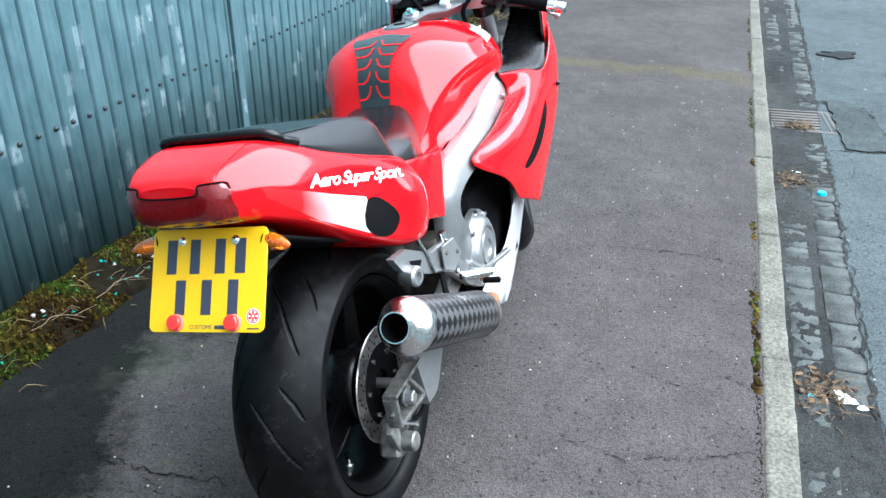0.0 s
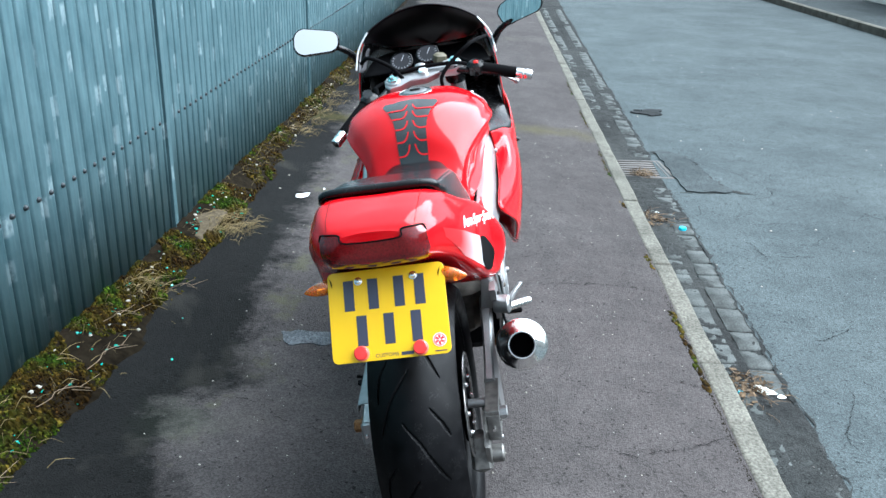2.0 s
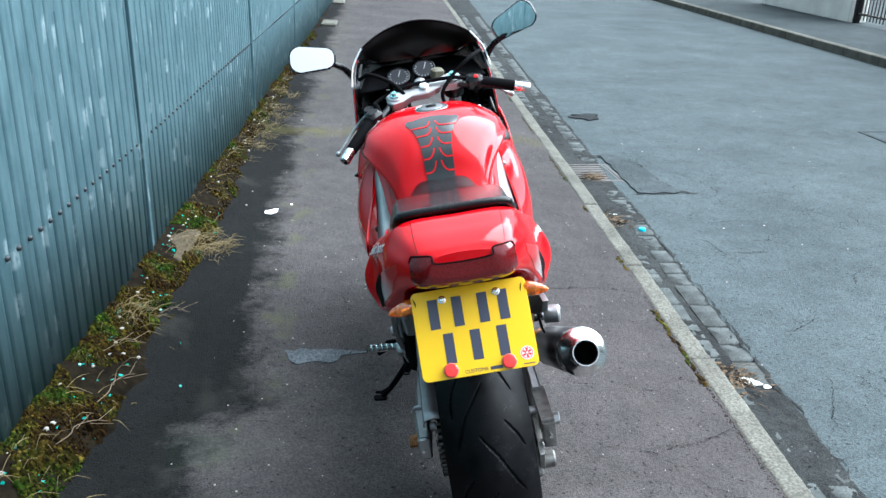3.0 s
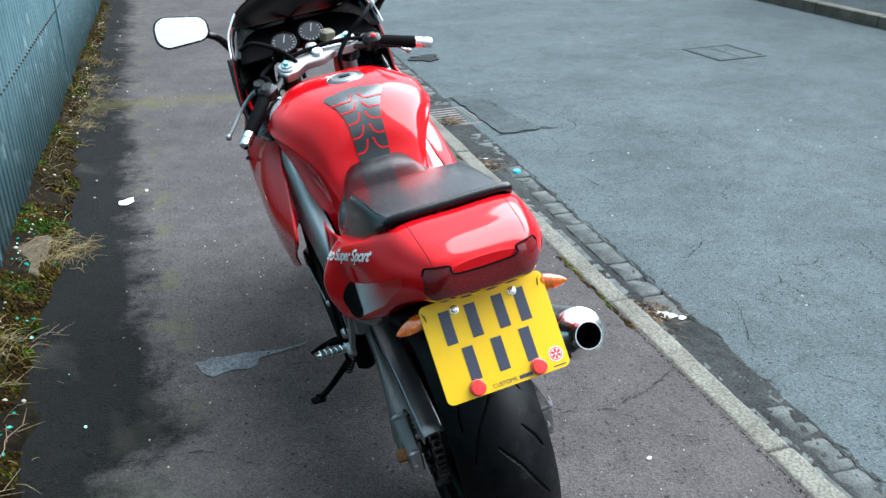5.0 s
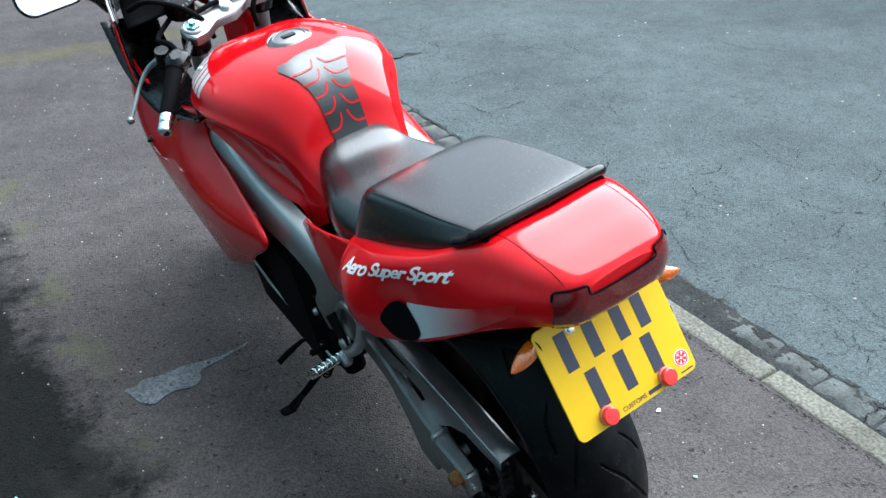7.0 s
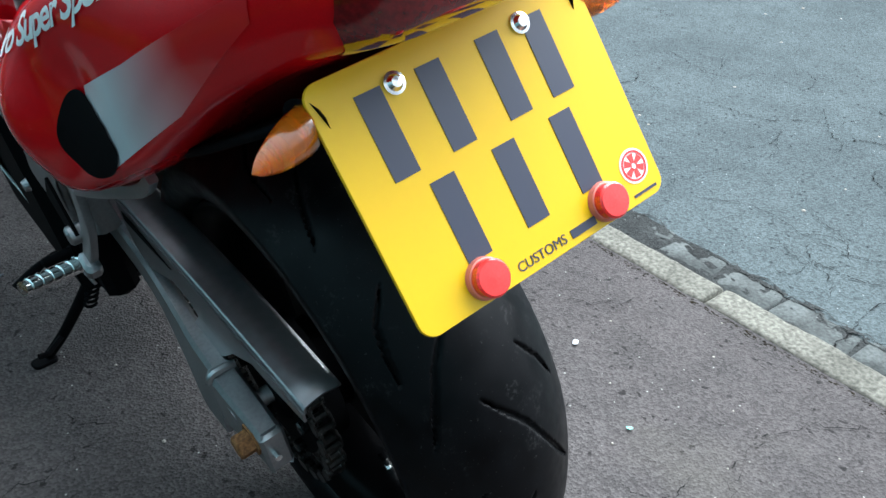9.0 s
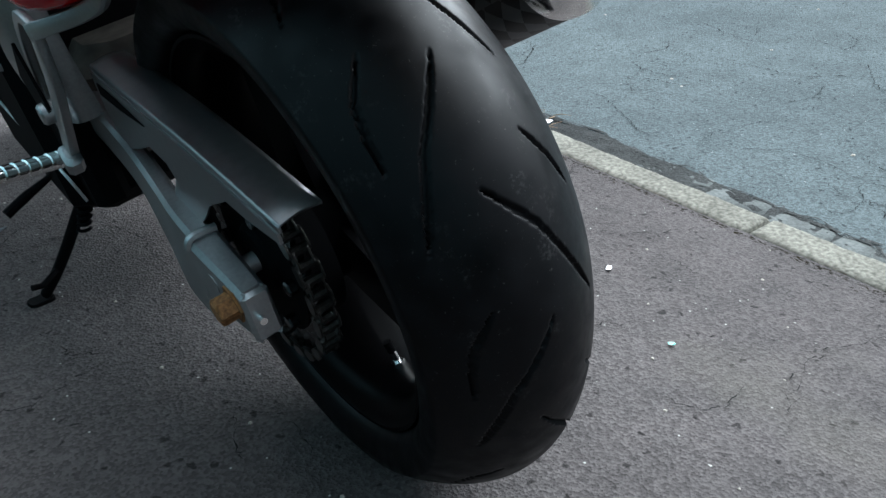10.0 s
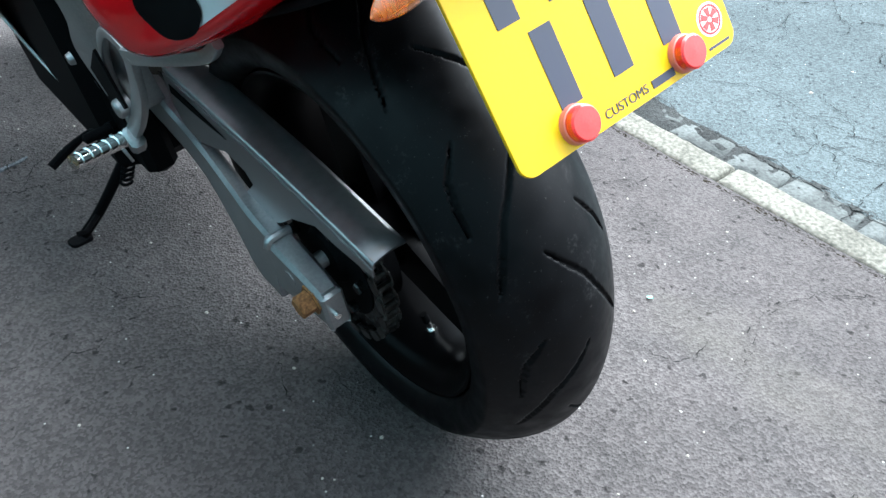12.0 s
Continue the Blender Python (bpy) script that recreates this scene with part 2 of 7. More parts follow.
FLASH = mat("silver_fading_to_red", (0.60, 0.61, 0.62), 0.36, 0.0, 0.85, 0.4)
FLASH.node_tree.nodes["Principled BSDF"].inputs["Coat Roughness"].default_value = 0.09
_nt = FLASH.node_tree
_sep = _nt.nodes.new("ShaderNodeSeparateXYZ")
_nt.links.new(_nt.nodes.new("ShaderNodeTexCoord").outputs["Object"], _sep.inputs[0])
_fade = node(_nt, "MapRange", From_Min=-0.10, From_Max=-0.225)
_nt.links.new(_sep.outputs[1], _fade.inputs[0])
_nt.links.new(blend(_nt, _fade.outputs[0], (0.60, 0.61, 0.62), (0.54, 0.002, 0.006)), _nt.nodes["Principled BSDF"].inputs["Base Color"])
_nt = RUBBER.node_tree
_co = _nt.nodes.new("ShaderNodeTexCoord").outputs["Object"]
_base = _nt.nodes["Principled BSDF"].inputs["Base Color"]
_spots = ramp_node(_nt, noise_of(_nt, _co, 330.0, 4.0, 0.6), [(0.66, (0, 0, 0)), (0.72, (0.5, 0.5, 0.5))])
_scuff = maths(_nt, "MULTIPLY", ramp_node(_nt, noise_of(_nt, _co, 26.0, 3.0, 0.6), [(0.60, (0, 0, 0)), (0.68, (1, 1, 1))]), ramp_node(_nt, noise_of(_nt, _co, 240.0, 5.0, 0.7), [(0.50, (0, 0, 0)), (0.60, (0.55, 0.55, 0.55))]))
_dust = blend(_nt, _spots, _base.links[0].from_socket, (0.07, 0.066, 0.062))
_nt.links.new(blend(_nt, _scuff, _dust, (0.032, 0.031, 0.031)), _base)

CARBON = mat("carbon_weave", (0.02, 0.02, 0.022), 0.4, 0.0, 0.15, 0.3)
_nt = CARBON.node_tree
_uv = _nt.nodes.new("ShaderNodeUVMap")
_turn = _nt.nodes.new("ShaderNodeMapping")
_turn.inputs["Rotation"].default_value = (0, 0, radians(45))
_nt.links.new(_uv.outputs[0], _turn.inputs[0])
_ck = node(_nt, "TexChecker", Scale=1.0)
_ck.inputs["Color1"].default_value = (0.003, 0.003, 0.0033, 1)
_ck.inputs["Color2"].default_value = (0.055, 0.055, 0.057, 1)
_nt.links.new(_turn.outputs[0], _ck.inputs["Vector"])
_nt.links.new(_ck.outputs[0], _nt.nodes["Principled BSDF"].inputs["Base Color"])

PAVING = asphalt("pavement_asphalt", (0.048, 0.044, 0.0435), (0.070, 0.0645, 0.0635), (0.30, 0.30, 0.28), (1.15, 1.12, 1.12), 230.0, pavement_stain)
ROADWAY = asphalt("road_asphalt", (0.053, 0.064, 0.067), (0.077, 0.092, 0.095), (0.34, 0.36, 0.36), (1.12, 1.12, 1.12), 200.0)
TAR = asphalt("tar_patch", (0.018, 0.020, 0.021), (0.036, 0.039, 0.040), (0.25, 0.25, 0.24), (1.2, 1.2, 1.2), 180.0)
ROAD_REPAIR = asphalt("road_repair", (0.040, 0.047, 0.049), (0.060, 0.070, 0.072), (0.25, 0.25, 0.24), (1.2, 1.2, 1.2), 180.0)
KERB = mat("kerb_stone", (0.108, 0.104, 0.088), 0.9, 0.0, 0.0, 0.1)
grain(KERB, 6, 0.25, 0, 5)
grain(KERB, 110, 0.45, 0.005, 6)
SETT = mat("granite_sett", (0.050, 0.055, 0.053), 0.75, 0.0, 0.0, 0.15)
grain(SETT, 14, 0.40, 0.004, 6)
grain(SETT, 150, 0.35, 0.002, 4)
SILT = asphalt("gutter_silt", (0.019, 0.020, 0.020), (0.040, 0.042, 0.041), (0.22, 0.22, 0.21), (1.25, 1.25, 1.25), 220.0)
GRATE = mat("worn_grate_iron", (0.075, 0.068, 0.062), 0.6, 0.4)
FIXING = mat("dull_bolt_steel", (0.030, 0.036, 0.040), 0.55, 0.5)
CRACK = mat("crack_dirt", (0.010, 0.010, 0.010), 0.95, 0.0, 0.0, 0.02)
SOIL = mat("verge_soil", (0.009, 0.007, 0.0045), 0.95, 0.0, 0.0, 0.03)
grain(SOIL, 30, 0.5, 0.01, 8)
MOSS = mat("moss", (0.062, 0.070, 0.010), 0.95, 0.0, 0.0, 0.05)
_nt = MOSS.node_tree
_co = _nt.nodes.new("ShaderNodeTexCoord").outputs["Object"]
_nt.links.new(ramp_node(_nt, noise_of(_nt, _co, 7.0, 4.0, 0.6), [(0.38, (0.012, 0.007, 0.002)), (0.47, (0.030, 0.021, 0.004)), (0.55, (0.026, 0.026, 0.004)), (0.64, (0.016, 0.032, 0.003))]), _nt.nodes["Principled BSDF"].inputs["Base Color"])
grain(MOSS, 60, 0.5, 0.004, 6)
_geo = _nt.nodes.new("ShaderNodeNewGeometry")
_base = _nt.nodes["Principled BSDF"].inputs["Base Color"]
_tuft = ramp_node(_nt, _geo.outputs["Random Per Island"], [(0.0, (0.18, 0.16, 0.15)), (0.55, (0.8, 0.8, 0.8)), (0.9, (1.5, 1.4, 1.2)), (1.0, (3.4, 3.0, 2.6))])
_mm = _nt.nodes.new("ShaderNodeMix")
_mm.data_type, _mm.blend_type = "RGBA", "MULTIPLY"
_mm.inputs[0].default_value = 1.0
_nt.links.new(_base.links[0].from_socket, _mm.inputs[6])
_nt.links.new(_tuft, _mm.inputs[7])
_nt.links.new(_mm.outputs[2], _base)
STRAW = mat("dry_grass", (0.17, 0.13, 0.065), 0.9, 0.0, 0.0, 0.1)
grain(STRAW, 10, 0.4)
SLAB = mat("muddy_slab", (0.062, 0.050, 0.033), 0.95, 0.0, 0.0, 0.05)
grain(SLAB, 14, 0.35, 0.003, 8)
grain(SLAB, 90, 0.3, 0.002, 5)
TWIG = mat("dead_stalk", (0.22, 0.165, 0.115), 0.9, 0.0, 0.0, 0.1)
PEBBLE = mat("pale_pebble", (0.30, 0.28, 0.245), 0.85, 0.0, 0.0, 0.15)
PAPER = mat("crumpled_paper", (0.82, 0.83, 0.84), 0.8)
IRON = mat("cast_iron", (0.08, 0.07, 0.06), 0.7, 0.5)
grain(IRON, 40, 0.45, 0.001, 6)
RENDER_WALL = mat("whitewashed_render", (0.72, 0.72, 0.66), 0.9)
grain(RENDER_WALL, 1.6, 0.18, 0, 6)
grain(RENDER_WALL, 30, 0.08, 0.004, 5)

GALV = mat("galvanised_steel", (0.30, 0.37, 0.39), 0.42, 0.55)
_nt = GALV.node_tree
_co = _nt.nodes.new("ShaderNodeTexCoord").outputs["Object"]
_mp = _nt.nodes.new("ShaderNodeMapping")
_mp.inputs["Scale"].default_value = (1, 1.0, 0.6)
_nt.links.new(_co, _mp.inputs[0])
_broad = ramp_node(_nt, noise_of(_nt, _mp.outputs[0], 9.0, 6.0, 0.7), [(0.3, (0.064, 0.128, 0.150)), (0.62, (0.118, 0.203, 0.227))])
_blk = node(_nt, "TexVoronoi", Scale=15.0)
_blk.distance = "CHEBYCHEV"
_nt.links.new(_mp.outputs[0], _blk.inputs["Vector"])
_bsep = _nt.nodes.new("ShaderNodeSeparateColor")
_nt.links.new(_blk.outputs["Color"], _bsep.inputs[0])
_rare = maths(_nt, "MULTIPLY", ramp_node(_nt, _bsep.outputs[0], [(0.56, (0, 0, 0)), (0.68, (1, 1, 1))]), ramp_node(_nt, _blk.outputs["Distance"], [(0.20, (1, 1, 1)), (0.34, (0, 0, 0))]))
_sp = maths(_nt, "MULTIPLY", _rare, ramp_node(_nt, noise_of(_nt, _mp.outputs[0], 34.0, 5.0, 0.65, 0.5), [(0.38, (0.15, 0.15, 0.15)), (0.56, (0.9, 0.9, 0.9))]))
_streak = _nt.nodes.new("ShaderNodeMapping")
_streak.inputs["Scale"].default_value = (1, 22.0, 0.5)
_nt.links.new(_co, _streak.inputs[0])
_st = ramp_node(_nt, noise_of(_nt, _streak.outputs[0], 2.5, 4.0, 0.6), [(0.35, (0.86, 0.86, 0.86)), (0.65, (1.08, 1.08, 1.08))])
_mm = _nt.nodes.new("ShaderNodeMix")
_mm.data_type, _mm.blend_type = "RGBA", "MULTIPLY"
_mm.inputs[0].default_value = 1.0
_nt.links.new(blend(_nt, _sp, _broad, (0.31, 0.41, 0.44)), _mm.inputs[6])
_nt.links.new(_st, _mm.inputs[7])
_nt.links.new(_mm.outputs[2], _nt.nodes["Principled BSDF"].inputs["Base Color"])

# ---- mesh helpers: each makes (vertices, faces) ----
def weld(*pieces):
    verts, faces = [], []
    for v, f in pieces:
        k = len(verts)
        verts += [tuple(p) for p in v]
        faces += [tuple(i + k for i in q) for q in f]
    return verts, faces


def moved(geo, m):
    return [tuple(m @ Vector(p)) for p in geo[0]], geo[1]


def mirrored(geo):
    return [(-x, y, z) for x, y, z in geo[0]], [tuple(reversed(f)) for f in geo[1]]


def spline(points, n):
    """n points along a smooth curve through the given ones."""
    p = np.array(points, float)
    q = np.vstack([2 * p[0] - p[1], p, 2 * p[-1] - p[-2]])
    out = []
    for t in np.linspace(0, len(p) - 1 - 1e-9, n):
        i = int(t)
        u = t - i
        a, b, c, d = q[i:i + 4]
        out.append(0.5 * (2 * b + (c - a) * u + (2 * a - 5 * b + 4 * c - d) * u * u + (3 * b - a - 3 * c + d) * u ** 3))
    return np.array(out)


def skin(rows, nu, nv, close=False):
    """A smooth surface through a grid of points: rows of equal length."""
    across = [spline(r, nv) for r in rows]
    cols = [spline([r[j] for r in across], nu) for j in range(nv)]
    verts = [tuple(cols[j][i]) for i in range(nu) for j in range(nv)]
    faces = []
    for i in range(nu - 1):
        for j in range(nv - (0 if close else 1)):
            k = (j + 1) % nv
            faces.append((i * nv + j, i * nv + k, (i + 1) * nv + k, (i + 1) * nv + j))
    return verts, faces


def both_sides(stations):
    """Rows of a symmetric body from (y, [(x, z), ...] from the top's middle outwards and down)."""
    return [[(-x, y, z) for x, z in reversed(half[1:])] + [(x, y, z) for x, z in half] for y, half in stations]


def turned(profile, n=32, start=0.0, sweep=2 * math.pi):
    """A body turned about the y axis from (radius, y)."""
    full = abs(sweep - 2 * math.pi) < 1e-6
    count = n if full else n + 1
    verts = [(r * math.cos(start + sweep * i / n), y, r * math.sin(start + sweep * i / n)) for i in range(count) for r, y in profile]
    m = len(profile)
    faces = [(i * m + j, i * m + j + 1, ((i + 1) % count) * m + j + 1, ((i + 1) % count) * m + j) for i in range(n) for j in range(m - 1)]
    return verts, faces


def tube(points, radius, n=10, steps=0):
    """A round bar along points; radius: one or one for each point."""
    p = spline(points, steps) if steps else np.array(points, float)
    r = np.interp(np.linspace(0, 1, len(p)), np.linspace(0, 1, len(np.atleast_1d(radius))), np.atleast_1d(radius)) if np.size(radius) > 1 else np.full(len(p), radius)
    d = np.gradient(p, axis=0)
    d /= np.linalg.norm(d, axis=1)[:, None]
    ref = np.array((0.0, 0.0, 1.0)) if abs(d[0][2]) < 0.9 else np.array((1.0, 0.0, 0.0))
    verts = []
    for c, t, k in zip(p, d, r):
        a = np.cross(t, ref)
        a /= np.linalg.norm(a)
        b = np.cross(t, a)
        ref = np.cross(a, t)
        verts += [tuple(c + k * (a * math.cos(w) + b * math.sin(w))) for w in np.linspace(0, 2 * math.pi, n, endpoint=False)]
    faces = [(i * n + j, i * n + (j + 1) % n, (i + 1) * n + (j + 1) % n, (i + 1) * n + j) for i in range(len(p) - 1) for j in range(n)]
    faces += [tuple(reversed(range(n))), tuple(range((len(p) - 1) * n, len(p) * n))]
    return verts, faces


def beam(points, sizes, steps=0, side=(1, 0, 0), soft=0.25):
    """A bar of rounded rectangular section: sizes are (along side, across) at each point."""
    p = spline(points, steps) if steps else np.array(points, float)
    s = np.array(sizes, float)
    s = np.array([np.interp(np.linspace(0, 1, len(p)), np.linspace(0, 1, len(s)), s[:, k]) for k in (0, 1)]).T
    d = np.gradient(p, axis=0)
    d /= np.linalg.norm(d, axis=1)[:, None]
    verts, n = [], 12
    for c, t, (w, h) in zip(p, d, s):
        a = np.array(side, float) - t * np.dot(side, t)
        a /= np.linalg.norm(a)
        b = np.cross(t, a)
        k = soft * min(w, h)
        for sx, sz in ((1, 1), (-1, 1), (-1, -1), (1, -1)):
            corner = [(w / 2 - k, h / 2), (w / 2 - k * 0.29, h / 2 - k * 0.29), (w / 2, h / 2 - k)]
            if sx * sz > 0:
                corner.reverse()
            verts += [tuple(c + a * sx * x + b * sz * z) for x, z in corner]
    faces = [(i * n + j, i * n + (j + 1) % n, (i + 1) * n + (j + 1) % n, (i + 1) * n + j) for i in range(len(p) - 1) for j in range(n)]
    faces += [tuple(reversed(range(n))), tuple(range((len(p) - 1) * n, len(p) * n))]
    return verts, faces


def slab(outline, thick, chamfer=0.0):
    """A flat plate with that outline in x and y, from z = 0 up, with a chamfered rim."""
    o = np.array(outline, float)
    mid = o.mean(axis=0)
    n = len(o)
    inner = o + (mid - o) / np.linalg.norm(mid - o, axis=1)[:, None] * chamfer
    rings = [(o, 0.0), (o, thick - chamfer), (inner, thick)] if chamfer else [(o, 0.0), (o, thick)]
    verts = [(x, y, z) for ring, z in rings for x, y in ring]
    faces = [(k * n + i, k * n + (i + 1) % n, (k + 1) * n + (i + 1) % n, (k + 1) * n + i) for k in range(len(rings) - 1) for i in range(n)]
    faces += [tuple(reversed(range(n))), tuple(range((len(rings) - 1) * n, len(rings) * n))]
    return verts, faces


def loft(rings, steps):
    """A solid body through closed sections of equal count, smooth along its length only."""
    cols = [spline([r[j] for r in rings], steps) for j in range(len(rings[0]))]
    n = len(cols)
    verts = [tuple(cols[j][i]) for i in range(steps) for j in range(n)]
    faces = [(i * n + j, i * n + (j + 1) % n, (i + 1) * n + (j + 1) % n, (i + 1) * n + j) for i in range(steps - 1) for j in range(n)]
    faces += [tuple(reversed(range(n))), tuple(range((steps - 1) * n, steps * n))]
    return verts, faces


def block(sx, sy, sz, chamfer=0.003):
    """A box on z = 0 with chamfered edges."""
    c = chamfer
    verts = []
    for z, inset in ((0, c), (c, 0), (sz - c, 0), (sz, c)):
        x, y = sx / 2, sy / 2
        i = inset
        verts += [(x - i, y - c - i, z), (x - c - i, y - i, z), (-x + c + i, y - i, z), (-x + i, y - c - i, z),
                  (-x + i, -y + c + i, z), (-x + c + i, -y + i, z), (x - c - i, -y + i, z), (x - i, -y + c + i, z)]
    faces = [(k * 8 + i, k * 8 + (i + 1) % 8, (k + 1) * 8 + (i + 1) % 8, (k + 1) * 8 + i) for k in range(3) for i in range(8)]
    faces += [tuple(reversed(range(8))), tuple(range(24, 32))]
    return verts, faces


def rounded(w, h, r, n=6):
    """The outline of a rectangle with round corners."""
    out = []
    for cx, cy, a in ((w / 2 - r, h / 2 - r, 0), (-w / 2 + r, h / 2 - r, 90), (-w / 2 + r, -h / 2 + r, 180), (w / 2 - r, -h / 2 + r, 270)):
        out += [(cx + r * math.cos(radians(a + 90 * i / n)), cy + r * math.sin(radians(a + 90 * i / n))) for i in range(n + 1)]
    return out


def circle(r, n=20, cx=0.0, cy=0.0):
    return [(cx + r * math.cos(2 * math.pi * i / n), cy + r * math.sin(2 * math.pi * i / n)) for i in range(n)]


def shape(name, geo, material, parent=None, label="", smooth=True, angle=35):
    """Links (vertices, faces) as one mesh object, under a thing or a part."""
    me = bpy.data.meshes.new(name)
    me.from_pydata([tuple(map(float, v)) for v in geo[0]], [], geo[1])
    me.materials.append(material)
    bm = bmesh.new()
    bm.from_mesh(me)
    bmesh.ops.recalc_face_normals(bm, faces=bm.faces)
    bm.to_mesh(me)
    bm.free()
    if smooth:
        me.shade_smooth()
        me.set_sharp_from_angle(angle=radians(angle))
    ob = new(name, me)
    if parent:
        ob.parent = parent
    if label:
        tagged(ob, label)
    return ob


def sheet(ob, thick, offset=-1.0):
    """Gives a surface thickness."""
    m = ob.modifiers.new("thickness", "SOLIDIFY")
    m.thickness, m.offset = thick, offset
    return ob


def along(a, b):
    """The pose that lays the y axis from a to b."""
    d = Vector(b) - Vector(a)
    return Matrix.Translation(a) @ d.to_track_quat("Y", "Z").to_matrix().to_4x4()


def rod(a, b, profile, n=24):
    """A turned body whose profile (radius, share of the way from a to b)."""
    length = (Vector(b) - Vector(a)).length
    return moved(turned([(r, s * length) for r, s in profile], n), along(a, b))


def bvh_of(geo):
    from mathutils.bvhtree import BVHTree
    return BVHTree.FromPolygons([Vector(v) for v in geo[0]], geo[1])


def drape(geo, tree, way, lift):
    """Lays a flat mesh onto a surface along a direction."""
    out = []
    way = Vector(way).normalized()
    for v in geo[0]:
        hit = tree.ray_cast(Vector(v), way)
        spot = hit[0] or tree.find_nearest(Vector(v) + way * 0.3)[0]
        out.append(tuple(spot - way * lift))
    return out, geo[1]


def fill(outline, step=0.01):
    """A fine flat mesh inside an outline in x and y, for draping."""
    o = np.array(outline, float)
    bm = bmesh.new()
    ring = [bm.verts.new((x, y, 0)) for x, y in o]
    bm.faces.new(ring)
    lo, hi = o.min(0), o.max(0)
    for axis in (0, 1):
        for c in np.arange(lo[axis] + step, hi[axis], step):
            co, no = [0, 0, 0], [0, 0, 0]
            co[axis], no[axis] = c, 1
            bmesh.ops.bisect_plane(bm, geom=bm.verts[:] + bm.edges[:] + bm.faces[:], plane_co=co, plane_no=no)
    bm.verts.index_update()
    geo = [tuple(v.co) for v in bm.verts], [tuple(v.index for v in f.verts) for f in bm.faces]
    bm.free()
    return geo


def lettering(text, size, extrude=0.0004, shear=0.0, bold=0.0, spacing=1.0):
    """Words in the built-in font as a flat mesh in x and y, centred."""
    c = bpy.data.curves.new("words", "FONT")
    c.body, c.size, c.extrude, c.shear, c.align_x, c.align_y = text, size, extrude, shear, "CENTER", "CENTER"
    c.offset, c.space_character = bold, spacing
    ob = bpy.data.objects.new("words", c)
    scene.collection.objects.link(ob)
    me = bpy.data.meshes.new_from_object(ob.evaluated_get(bpy.context.evaluated_depsgraph_get()))
    geo = [tuple(v.co) for v in me.vertices], [tuple(p.vertices) for p in me.polygons]
    bpy.data.objects.remove(ob)
    bpy.data.curves.remove(c)
    bpy.data.meshes.remove(me)
    return geo

# ---- setting: pavement, kerb, gutter, road, fence, far side ----
KERB_IN, KERB_OUT, KERB_Z, ROAD_FAR = 0.640, 0.728, -0.058, 6.2


def lean(y):
    """The street's line runs slightly off the y axis."""
    return 0.0125 * y


def pave_z(x, y):
    """Height of the pavement: it falls to the kerb, and a little along the street."""
    z = float(np.interp(x - 0.02 - 0.5 * lean(y), (-1.7, -0.85, -0.24, 0.10, 0.30, 0.63), (0.060, 0.032, 0.017, 0.002, -0.018, -0.062)))
    z -= 0.02 * min(max(y + 0.18, 0.0), 1.6) * float(np.interp(x, (-0.1, 0.6), (1, 0)))
    return z + 0.003 * noise.noise((x * 1.7, y * 1.7, 3.1))


def road_z(x, y):
    return -0.170 + 0.003 * noise.noise((x * 1.3, y * 1.3, 8.1))


def terrain(name, xs, ys, height, material, label, category, slant=0.0):
    verts = [(x + slant * y, y, height(x + slant * y, y)) for y in ys for x in xs]
    n = len(xs)
    faces = [(i * n + j, i * n + j + 1, (i + 1) * n + j + 1, (i + 1) * n + j) for i in range(len(ys) - 1) for j in range(n - 1)]
    return tagged(shape(name, (verts, faces), material), label, category, kind="structure")


ys_near = np.concatenate([np.arange(-7, 8, 0.1), np.geomspace(8, 60, 40)])
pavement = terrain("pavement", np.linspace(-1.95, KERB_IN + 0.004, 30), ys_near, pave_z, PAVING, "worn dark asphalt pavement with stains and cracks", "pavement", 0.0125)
road = terrain("road", np.concatenate([np.linspace(0.962, 2.2, 16), np.linspace(2.4, ROAD_FAR + 0.25, 20)]), ys_near, road_z, ROADWAY, "grey patched asphalt road surface", "road", 0.033)
ground = tagged(shape("ground", ([(-400, -400, -0.4), (400, -400, -0.4), (400, 400, -0.4), (-400, 400, -0.4)], [(0, 1, 2, 3)]), ROADWAY, smooth=False),
                "flat open ground reaching the horizon", "ground", kind="structure")
terrain("pavement_far", np.linspace(ROAD_FAR + 0.10, 16, 8), ys_near, lambda x, y: -0.05, ROAD_REPAIR, "dark asphalt pavement across the road", "pavement")

far_kerb = tagged(new("kerb_far"), "pale stone kerb across the road", "kerb", kind="structure")
for i in range(-7, 34):
    shape("kerb_stone", moved(block(0.12, 0.905, 0.3, 0.012), Matrix.Translation((ROAD_FAR + 0.06, 0.3 + 0.915 * i, -0.345))), KERB, far_kerb)

kerb = tagged(new("kerb"), "rough pale granite kerb of long stones", "kerb", kind="structure")
kerb_rng = random.Random(4)


